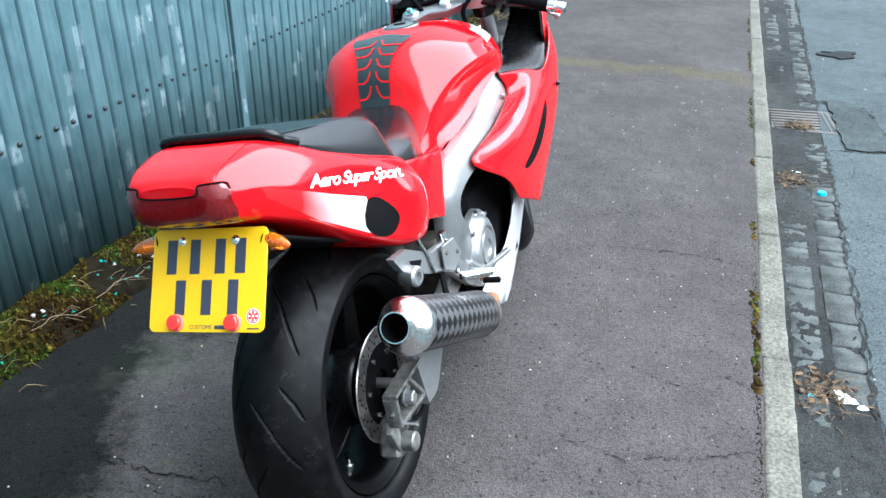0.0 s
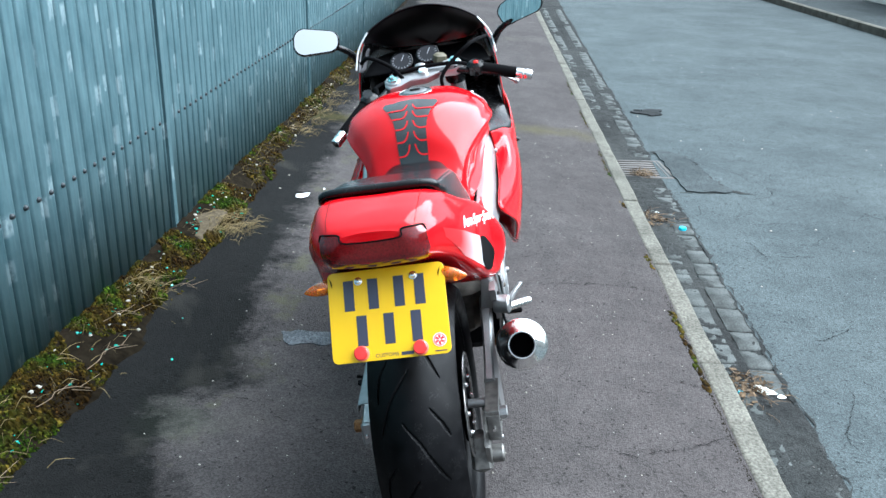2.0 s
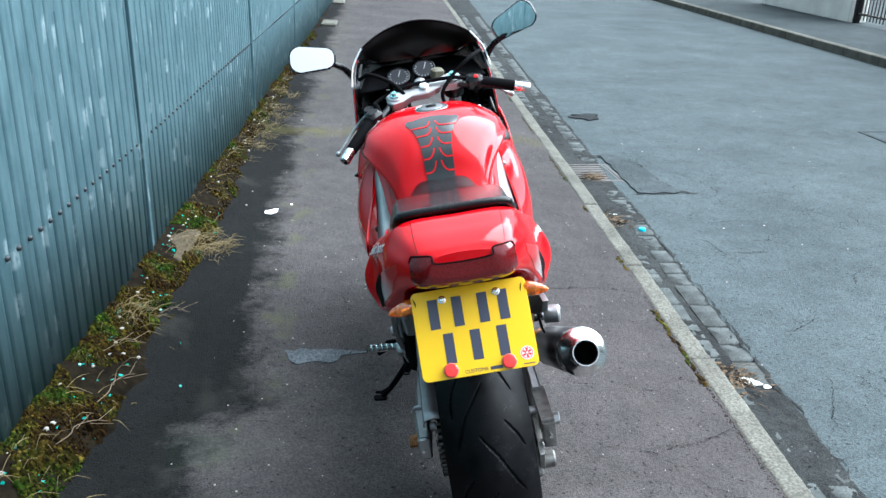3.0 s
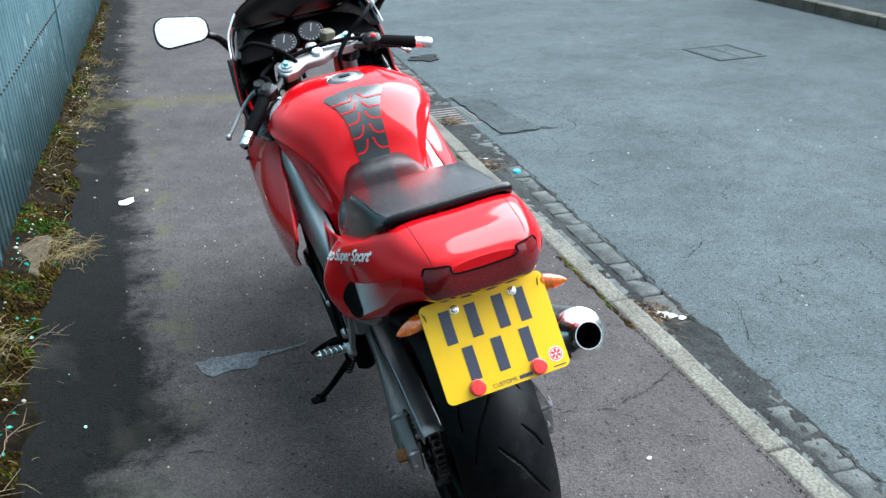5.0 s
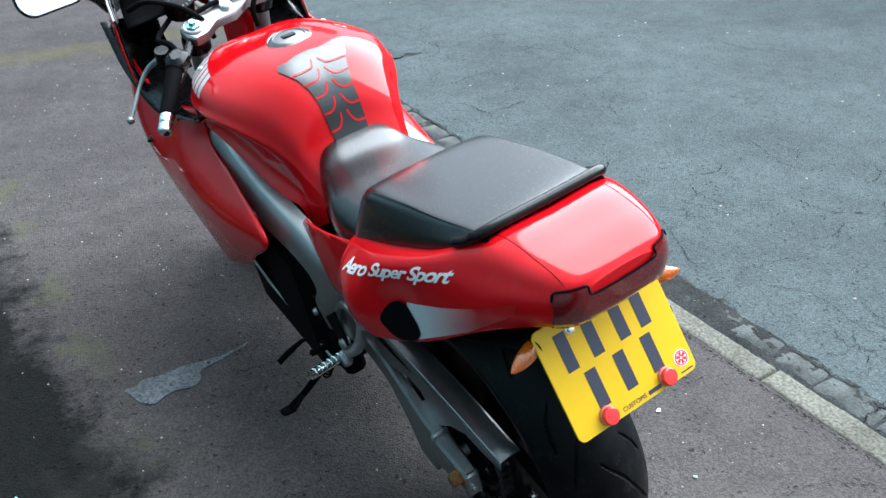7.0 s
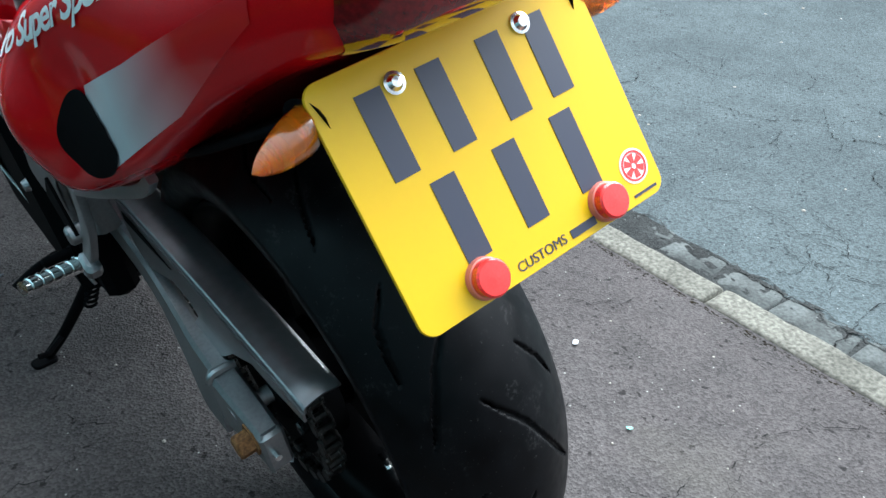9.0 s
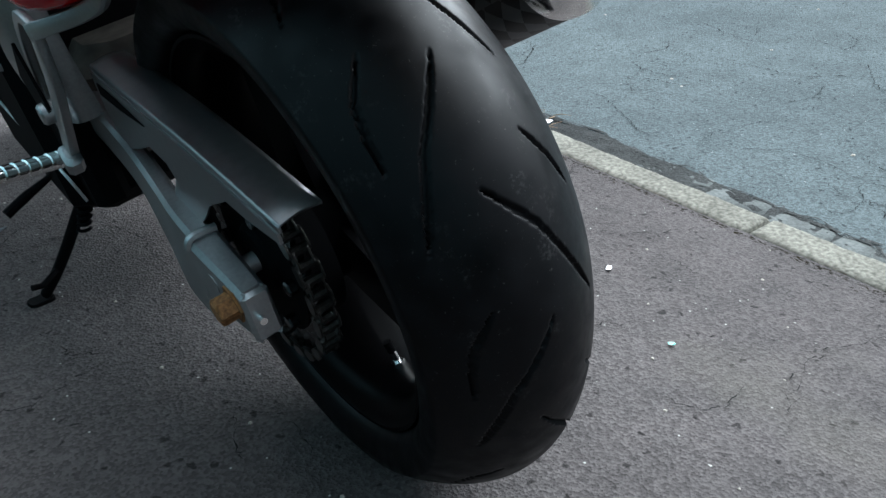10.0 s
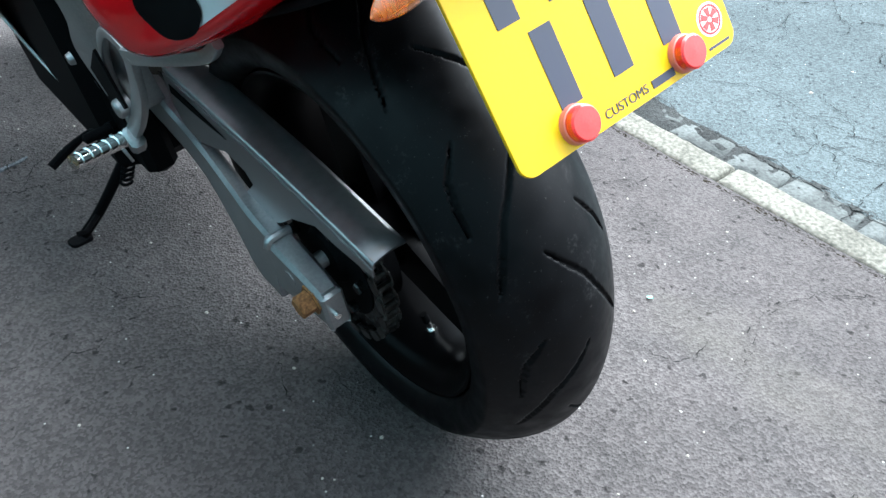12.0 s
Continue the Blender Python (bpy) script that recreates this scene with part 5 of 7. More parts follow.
shape("slide_pin", tube([(0.12, -0.02, 0.235), (0.158, -0.01, 0.228)], 0.006, 10), CHROME, cal)
shape("brake_hose", tube([(0.11, 0.0, 0.22), (0.13, 0.08, 0.20), (0.13, 0.22, 0.29), (0.13, 0.36, 0.36)], 0.005, 8, 24), MATT, cal)

# chain guard: folded grey plate over the chain
guard_top = skin([[(-0.131, y, z - 0.001), (-0.1308, y, z + 0.0045), (-0.1303, y, z + 0.0062), (-0.1288, y, z + 0.0072), (-0.126, y, z + 0.0078), (-0.108, y, z + 0.0105), (x, y, z + 0.008)]
                  for y, z, x in ((0.275, 0.473, -0.088), (0.20, 0.468, -0.086), (0.02, 0.456, -0.086), (-0.165, 0.434, -0.088))], 20, 26)
guard = sheet(shape("chain_guard", guard_top, GUARD, bike, "grey folded metal chain guard"), 0.003)
side_o = [(0.275, 0.473), (0.285, 0.42), (0.265, 0.375), (0.20, 0.395), (0.144, 0.416), (0.10, 0.410), (0.089, 0.395), (0.135, 0.352), (0.11, 0.336), (0.08, 0.338), (0.04, 0.365), (0.0, 0.397), (-0.06, 0.425), (-0.10, 0.422), (-0.165, 0.424), (-0.165, 0.434), (0.02, 0.456), (0.20, 0.468)]
shape("side_plate", moved(slab(side_o, 0.003, 0.0006), Matrix.Translation((-0.133, 0, 0)) @ pose(0, 0, 0, 90, 0, 90)), GUARD, guard, smooth=False)
# plate left uncut; a thin black sheet stands for the slot's shade
shape("slot", moved(slab([(0.262, 0.462), (0.268, 0.446), (0.20, 0.444), (0.121, 0.447), (0.20, 0.457)], 0.001), Matrix.Translation((-0.1345, 0, 0)) @ pose(0, 0, 0, 90, 0, 90)), MATT, guard, smooth=False)
shape("guard_bolt", moved(turned([(0.0, 0.010), (0.008, 0.010), (0.009, 0.0)], 6), Matrix.Translation((-0.135, 0.10, 0.352)) @ Matrix.Rotation(radians(90), 4, "Z")), ALU, guard, smooth=False)

# tail unit
TAIL = [
    (-0.355, [(0, 0.888), (0.045, 0.884), (0.062, 0.872), (0.066, 0.860), (0.062, 0.848), (0.05, 0.840), (0, 0.836)]),
    (-0.340, [(0, 0.900), (0.066, 0.897), (0.086, 0.878), (0.091, 0.856), (0.086, 0.836), (0.068, 0.822), (0, 0.818)]),
    (-0.295, [(0, 0.912), (0.084, 0.908), (0.110, 0.878), (0.118, 0.852), (0.110, 0.823), (0.088, 0.806), (0, 0.80)]),
    (-0.210, [(0, 0.910), (0.100, 0.908), (0.134, 0.868), (0.149, 0.820), (0.142, 0.783), (0.116, 0.762), (0, 0.755)]),
    (-0.100, [(0, 0.820), (0.124, 0.852), (0.160, 0.832), (0.165, 0.770), (0.166, 0.716), (0.146, 0.690), (0, 0.68)]),
    (-0.035, [(0, 0.790), (0.130, 0.826), (0.172, 0.808), (0.171, 0.745), (0.177, 0.690), (0.158, 0.652), (0, 0.65)]),
    (0.022, [(0, 0.760), (0.133, 0.804), (0.180, 0.787), (0.188, 0.722), (0.189, 0.668), (0.166, 0.622), (0, 0.62)]),
    (0.068, [(0, 0.740), (0.135, 0.788), (0.182, 0.770), (0.215, 0.706), (0.207, 0.644), (0.168, 0.600), (0, 0.60)]),
    (0.115, [(0, 0.720), (0.134, 0.772), (0.180, 0.753), (0.214, 0.696), (0.206, 0.626), (0.166, 0.584), (0, 0.58)]),
    (0.175, [(0, 0.700), (0.127, 0.748), (0.168, 0.734), (0.194, 0.686), (0.189, 0.614), (0.155, 0.575), (0, 0.575)]),
    (0.210, [(0, 0.690), (0.110, 0.728), (0.143, 0.716), (0.165, 0.676), (0.161, 0.620), (0.138, 0.592), (0, 0.59)]),
]
tail_geo = skin(both_sides(TAIL), 90, 78)
tail_geo = (tail_geo[0], tail_geo[1] + [tuple(range(78))])
tail = shape("tail_unit", tail_geo, RED, bike, "glossy red tail fairing")
tail_tree = bvh_of(tail_geo)
UP_X = pose(0, 0, 0, 90, 0, 90)  # lays x, y of a flat shape onto the bike's y, z


def on_side(geo, side, lift, tree, out=0.5):
    """Lays a flat shape given in y and z onto a side of the bike."""
    flat = [(side * out, x, y) for x, y, _ in geo[0]], geo[1]
    return drape(flat, tree, (-side, 0, 0), lift)


for sgn in (1, -1):
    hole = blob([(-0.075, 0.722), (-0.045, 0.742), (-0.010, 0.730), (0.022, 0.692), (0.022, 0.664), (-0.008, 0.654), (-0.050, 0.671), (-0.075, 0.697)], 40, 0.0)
    # flat black sheet laid on the tail: the duct's inner shade as colour
    duct = shape("air_duct_shade", on_side(fill(hole, 0.012), sgn, 0.0022, tail_tree), MATT, tail, "flat black oval sheet for the shade in the air duct")
    flash = [(-0.050, 0.748), (-0.147, 0.790), (-0.24, 0.834), (-0.29, 0.858), (-0.285, 0.838), (-0.185, 0.758), (-0.06, 0.680), (-0.035, 0.70)]
    flash_ob = shape("silver_flash", on_side(fill(flash, 0.012), sgn, 0.0010, tail_tree), FLASH, tail, "silver paint flash behind the duct")
    words = lettering("Aero Super Sport", 0.05, 0.0, 0.45, 0.0012, 0.86)
    wide = max(x for x, _, _ in words[0]) - min(x for x, _, _ in words[0])
    run, mid, fall = (0.275, -0.068, 0.29) if sgn > 0 else (0.32, -0.015, 0.38)
    lay = [(sgn * x * run / wide + mid, y * 0.62 + 0.793 - fall * sgn * x * run / wide, 0) for x, y, _ in words[0]]
    shape("decal", on_side((lay, words[1]), sgn, 0.0014, tail_tree), WHITE, tail, "white brush script lettering", smooth=False)
    # joint between the rear cover and the side panel
    top_line = [(sgn * k, y, 1.2) for k, y in ((0.086, -0.205), (0.084, -0.25), (0.082, -0.30), (0.078, -0.344))]
    pts = [tail_tree.ray_cast(Vector(p), Vector((0, 0, -1)))[0] for p in spline(top_line, 16)]
    shape("cover_seam", tube([tuple(p) for p in pts], 0.0007, 6), MATT, tail)

light_o = [(-0.096, 0.872), (-0.088, 0.884), (-0.056, 0.886), (-0.046, 0.871), (0.046, 0.871), (0.056, 0.886), (0.088, 0.884), (0.096, 0.872), (0.098, 0.84), (0.088, 0.812), (0.06, 0.805), (-0.06, 0.805), (-0.088, 0.812), (-0.098, 0.84)]
lf = fill(light_o, 0.008)
light_geo = drape(([(x, -0.6, z) for x, z, _ in lf[0]], lf[1]), tail_tree, (0, 1, 0), 0.003)
shape("tail_light", light_geo, LENS, bike, "dark red tail light lens")
rim_pts = [tail_tree.ray_cast(Vector((x, -0.6, z)), Vector((0, 1, 0)))[0] for x, z, _ in spline([(x, z, 0) for x, z in light_o[:8]], 40)]
shape("light_seam", tube([tuple(p + Vector((0, -0.002, 0.001))) for p in rim_pts if p], 0.0017, 6), MATT, tail)

# black tray under the tail
tray = skin([[(-0.12, -0.28, 0.775), (0, -0.28, 0.77), (0.12, -0.28, 0.775)], [(-0.13, -0.1, 0.69), (0, -0.1, 0.68), (0.13, -0.1, 0.69)], [(-0.13, 0.12, 0.60), (0, 0.12, 0.585), (0.13, 0.12, 0.60)], [(-0.12, 0.32, 0.54), (0, 0.32, 0.53), (0.12, 0.32, 0.54)]], 12, 8)
sheet(shape("undertray", tray, MATT, bike, "matt black under-tail tray"), 0.006)

# seats
PILLION = [
    (0.190, [(0, 0.782), (0.07, 0.780), (0.100, 0.774), (0.118, 0.764), (0.130, 0.750), (0.137, 0.738)]),
    (0.166, [(0, 0.830), (0.086, 0.827), (0.112, 0.817), (0.126, 0.800), (0.140, 0.770), (0.147, 0.748)]),
    (0.120, [(0, 0.858), (0.100, 0.856), (0.120, 0.849), (0.129, 0.836), (0.142, 0.796), (0.147, 0.765)]),
    (0.000, [(0, 0.884), (0.100, 0.882), (0.116, 0.876), (0.124, 0.864), (0.135, 0.834), (0.139, 0.812)]),
    (-0.100, [(0, 0.901), (0.098, 0.899), (0.110, 0.894), (0.117, 0.885), (0.126, 0.866), (0.128, 0.850)]),
    (-0.170, [(0, 0.912), (0.092, 0.910), (0.102, 0.906), (0.108, 0.900), (0.116, 0.890), (0.115, 0.878)]),
    (-0.214, [(0, 0.916), (0.090, 0.914), (0.098, 0.911), (0.102, 0.908), (0.104, 0.903), (0.104, 0.896)]),
]
pillion = shape("pillion_seat", skin(both_sides(PILLION), 50, 66), VINYL, bike, "black vinyl pillion seat pad")
pts = [(-0.118, -0.158, 0.884), (-0.111, -0.187, 0.899), (-0.094, -0.209, 0.917), (0, -0.214, 0.920), (0.094, -0.209, 0.917), (0.111, -0.187, 0.899), (0.118, -0.158, 0.884)]
shape("rear_trim", tube([(x, y + 0.004, z + 0.003) for x, y, z in pts], 0.0085, 12, 50), BLACK, pillion, "raised black trim band")
RIDER = [
    (0.130, [(0, 0.785), (0.08, 0.783), (0.120, 0.765), (0.136, 0.740), (0.134, 0.70)]),
    (0.200, [(0, 0.785), (0.085, 0.783), (0.128, 0.764), (0.142, 0.732), (0.140, 0.69)]),
    (0.280, [(0, 0.782), (0.085, 0.780), (0.128, 0.762), (0.142, 0.725), (0.140, 0.685)]),
    (0.370, [(0, 0.782), (0.070, 0.780), (0.100, 0.765), (0.115, 0.725), (0.118, 0.680)]),
    (0.440, [(0, 0.800), (0.055, 0.796), (0.080, 0.775), (0.092, 0.730), (0.095, 0.68)]),
    (0.475, [(0, 0.800), (0.035, 0.796), (0.055, 0.775), (0.065, 0.730), (0.07, 0.69)]),
]
shape("rider_seat", skin(both_sides(RIDER), 40, 40), VINYL, bike, "black vinyl rider seat")

# tank
TANK = [
    (0.405, [(0, 0.725), (0.05, 0.722), (0.085, 0.714), (0.103, 0.700), (0.107, 0.690), (0.110, 0.680), (0.112, 0.650)]),
    (0.440, [(0, 0.806), (0.056, 0.802), (0.100, 0.782), (0.120, 0.746), (0.124, 0.718), (0.128, 0.690), (0.140, 0.640)]),
    (0.460, [(0, 0.868), (0.060, 0.863), (0.108, 0.830), (0.130, 0.775), (0.130, 0.742), (0.131, 0.712), (0.158, 0.684)]),
    (0.505, [(0, 0.917), (0.074, 0.911), (0.128, 0.872), (0.152, 0.808), (0.140, 0.764), (0.137, 0.724), (0.176, 0.690)]),
    (0.560, [(0, 0.937), (0.088, 0.931), (0.154, 0.893), (0.184, 0.838), (0.153, 0.788), (0.145, 0.734), (0.185, 0.702)]),
    (0.630, [(0, 0.943), (0.098, 0.937), (0.176, 0.898), (0.206, 0.848), (0.161, 0.799), (0.153, 0.748), (0.190, 0.718)]),
    (0.720, [(0, 0.940), (0.100, 0.934), (0.184, 0.892), (0.213, 0.844), (0.176, 0.803), (0.168, 0.770), (0.195, 0.746)]),
    (0.820, [(0, 0.926), (0.098, 0.921), (0.176, 0.882), (0.206, 0.834), (0.200, 0.805), (0.195, 0.789), (0.198, 0.776)]),
    (0.910, [(0, 0.902), (0.088, 0.898), (0.154, 0.864), (0.184, 0.812), (0.187, 0.790), (0.187, 0.772), (0.182, 0.745)]),
    (0.955, [(0, 0.870), (0.075, 0.866), (0.135, 0.836), (0.160, 0.790), (0.163, 0.767), (0.165, 0.745), (0.160, 0.700)]),
    (0.970, [(0, 0.825), (0.06, 0.821), (0.110, 0.802), (0.135, 0.772), (0.138, 0.756), (0.140, 0.740), (0.138, 0.710)]),
]


def creased(half):
    """Holds the shoulder's fold above the knee recess tight."""
    (x2, z2), (x3, z3), (x4, z4) = half[2:5]
    return half[:3] + [(x2 + 0.82 * (x3 - x2), z2 + 0.78 * (z3 - z2)), (x3, z3), (x3 + 0.16 * (x4 - x3), z3 + 0.26 * (z4 - z3))] + half[4:]


tank_geo = skin(both_sides([(y, creased(half[:-1] + [(half[-2][0] + 0.45 * (half[-1][0] - half[-2][0]), half[-1][1])])) for y, half in TANK]), 72, 136)
tank = shape("fuel_tank", tank_geo, RED, bike, "glossy red fuel tank with knee recesses")
tank_tree = bvh_of(tank_geo)


def on_tank(geo, lift):
    """Lays a flat shape given in x and y from above and behind onto the tank."""
    way = Vector((0, 0.62, -0.78))
    flat = []
    for x, v, _ in geo[0]:
        # v runs up the tank's back from the seat
        flat.append(tuple(Vector((x, 0.43, 0.80)) + Vector((0, 0.78, 0.62)) * v - way * 0.4))
    return drape((flat, geo[1]), tank_tree, way, lift)


pad_half = [(0.0, -0.006), (0.036, -0.010), (0.039, 0.02), (0.040, 0.05), (0.041, 0.075), (0.045, 0.10), (0.055, 0.13), (0.070, 0.158), (0.076, 0.172), (0.070, 0.186), (0.05, 0.186), (0.03, 0.194), (0.0, 0.200)]
pad_o = pad_half + [(-x, v) for x, v in reversed(pad_half[1:-1])]
pad = shape("tank_pad", on_tank(fill(pad_o, 0.008), 0.003), PAD, bike, "grey rubber tank protector pad with cut-outs")
for sgn in (1, -1):
    for v in (0.022, 0.052, 0.084, 0.116, 0.146):
        rim = float(np.interp(v, [q for _, q in pad_half[1:8]], [q for q, _ in pad_half[1:8]]))
        line = [(sgn * 0.007, v + 0.020), (sgn * 0.012, v + 0.006), (sgn * 0.022, v - 0.003), (sgn * rim, v - 0.004)]
        p = spline([(x, y, 0) for x, y in line], 14)
        d = np.gradient(p, axis=0)
        strip_v = []
        for c, t in zip(p, d):
            s = np.array((-t[1], t[0], 0)) / np.hypot(t[0], t[1]) * 0.0019
            strip_v += [tuple(c + s), tuple(c - s)]
        shape("cut_out", on_tank((strip_v, [(2 * i, 2 * i + 1, 2 * i + 3, 2 * i + 2) for i in range(13)]), 0.0042), RED, pad, "red slit showing the tank")

cap_m = Matrix.Translation((0.006, 0.664, 0.9435)) @ Matrix.Rotation(radians(90 + 4), 4, "X")
cap = shape("fuel_cap", moved(turned([(0.0, 0.006), (0.030, 0.006), (0.034, 0.004)], 32), cap_m), GUARD, bike, "round lockable fuel cap")
shape("cap_ring", moved(turned([(0.034, 0.004), (0.0355, 0.0052), (0.0375, 0.005), (0.047, 0.0)], 40), cap_m), PAD, cap)
shape("cap_rim", moved(turned([(0.0455, 0.0012), (0.0465, 0.0024), (0.048, 0.0012), (0.0485, -0.001)], 40), cap_m), DISC, cap, "thin steel rim")
shape("keyhole_cover", moved(block(0.03, 0.014, 0.004, 0.001), Matrix.Translation((0.006, 0.664, 0.949))), BLACK, cap)
for sgn in (1, -1):
    bars = []
    for i in range(6):
        bars.append(fill([(0.735 + i * 0.030, 0.868), (0.757 + i * 0.030, 0.868), (0.757 + i * 0.030, 0.905), (0.735 + i * 0.030, 0.905)], 0.01))
    shape("badge", on_side(weld(*bars), sgn, 0.0012, tank_tree), SILVER_PAINT, tank, "row of plain silver marks", smooth=False)
    shape("tank_screw", moved(turned([(0, 0.004), (0.006, 0.003), (0.008, 0)], 12), Matrix.Translation((sgn * 0.155, 0.84, 0.892)) @ Matrix.Rotation(radians(90), 4, "X")), CHROME, tank)

# frame spars, side covers: upper and lower edge of the spar from front to back
SPAR = [((0.098, 1.03, 0.83), (0.114, 1.04, 0.73)), ((0.158, 0.93, 0.815), (0.179, 0.97, 0.725)), ((0.183, 0.804, 0.780), (0.204, 0.860, 0.698)), ((0.185, 0.635, 0.715), (0.207, 0.725, 0.645)), ((0.183, 0.50, 0.690), (0.207, 0.57, 0.615)),
        ((0.179, 0.385, 0.668), (0.202, 0.450, 0.606)), ((0.175, 0.325, 0.625), (0.197, 0.378, 0.583)), ((0.173, 0.315, 0.560), (0.193, 0.374, 0.540)), ((0.169, 0.320, 0.490), (0.192, 0.420, 0.480)), ((0.159, 0.335, 0.400), (0.179, 0.440, 0.390))]
for sgn in (1, -1):
    rings = []
    for (xu, yu, zu), (xl, yl, zl) in SPAR:
        u, l = Vector((sgn * xu, yu, zu)), Vector((sgn * xl, yl, zl))
        inw = Vector((-sgn * 0.032, 0, 0))
        rings.append([tuple(q) for q in (u + inw, u + inw * 0.2, u.lerp(l, 0.06), u.lerp(l, 0.45) + Vector((sgn * 0.004, 0, 0)), u.lerp(l, 0.94), l + inw * 0.2, l + inw)])
    spar = shape("frame_spar", loft(rings, 44), ALU, bike, "silver aluminium frame spar", angle=50)
    for y, z in ((0.80, 0.71), (0.60, 0.63), (0.375, 0.49)):
        shape("frame_bolt", moved(turned([(0, 0.008), (0.007, 0.007), (0.009, 0)], 10), Matrix.Translation((sgn * 0.205, y, z)) @ Matrix.Rotation(radians(-90 * sgn), 4, "Z")), GUARD, spar)
    cover_o = [(0.19, 0.735), (0.30, 0.715), (0.38, 0.70), (0.42, 0.665), (0.40, 0.60), (0.34, 0.555), (0.20, 0.60)]
    g = fill(cover_o, 0.012)
    cov = [(sgn * (0.174 - 0.9 * (x - 0.30) ** 2 - 1.2 * (y - 0.63) ** 2), x, y) for x, y, _ in g[0]]
    sheet(shape("side_cover", (cov, g[1]), RED, bike, "red plastic side cover"), 0.004, 0)

# fairing
FAIR_LEFT = [
    [(0.188, 0.770, 0.803), (0.203, 0.815, 0.728), (0.212, 0.660, 0.680), (0.218, 0.470, 0.632), (0.216, 0.580, 0.545), (0.205, 0.705, 0.452)],
    [(0.205, 0.940, 0.770), (0.222, 0.930, 0.715), (0.234, 0.840, 0.655), (0.240, 0.740, 0.595), (0.233, 0.760, 0.505), (0.215, 0.830, 0.400)],
    [(0.218, 1.110, 0.735), (0.234, 1.090, 0.690), (0.246, 1.050, 0.620), (0.249, 1.000, 0.545), (0.234, 0.980, 0.455), (0.212, 0.970, 0.350)],
    [(0.232, 1.270, 0.815), (0.238, 1.300, 0.740), (0.240, 1.280, 0.660), (0.230, 1.260, 0.570), (0.205, 1.220, 0.460), (0.170, 1.200, 0.350)],
    [(0.150, 1.550, 0.860), (0.140, 1.570, 0.780), (0.130, 1.560, 0.680), (0.120, 1.520, 0.580), (0.100, 1.450, 0.470), (0.080, 1.380, 0.360)],
]
FAIR_RIGHT = [
    [(0.198, 0.815, 0.768), (0.205, 0.845, 0.705), (0.209, 0.660, 0.665), (0.207, 0.460, 0.640), (0.246, 0.585, 0.550), (0.238, 0.705, 0.452)],
    [(0.232, 0.940, 0.747), (0.250, 0.930, 0.715), (0.268, 0.840, 0.665), (0.266, 0.720, 0.600), (0.258, 0.740, 0.510), (0.240, 0.830, 0.400)],
    [(0.266, 1.060, 0.727), (0.272, 1.070, 0.690), (0.274, 1.040, 0.620), (0.266, 1.000, 0.545), (0.250, 0.980, 0.455), (0.225, 0.970, 0.350)],
    [(0.245, 1.270, 0.815), (0.252, 1.300, 0.740), (0.252, 1.280, 0.660), (0.240, 1.260, 0.570), (0.212, 1.220, 0.460), (0.175, 1.200, 0.350)],
    [(0.125, 1.550, 0.860), (0.115, 1.570, 0.780), (0.105, 1.560, 0.680), (0.095, 1.520, 0.580), (0.075, 1.450, 0.470), (0.055, 1.380, 0.360)],
]
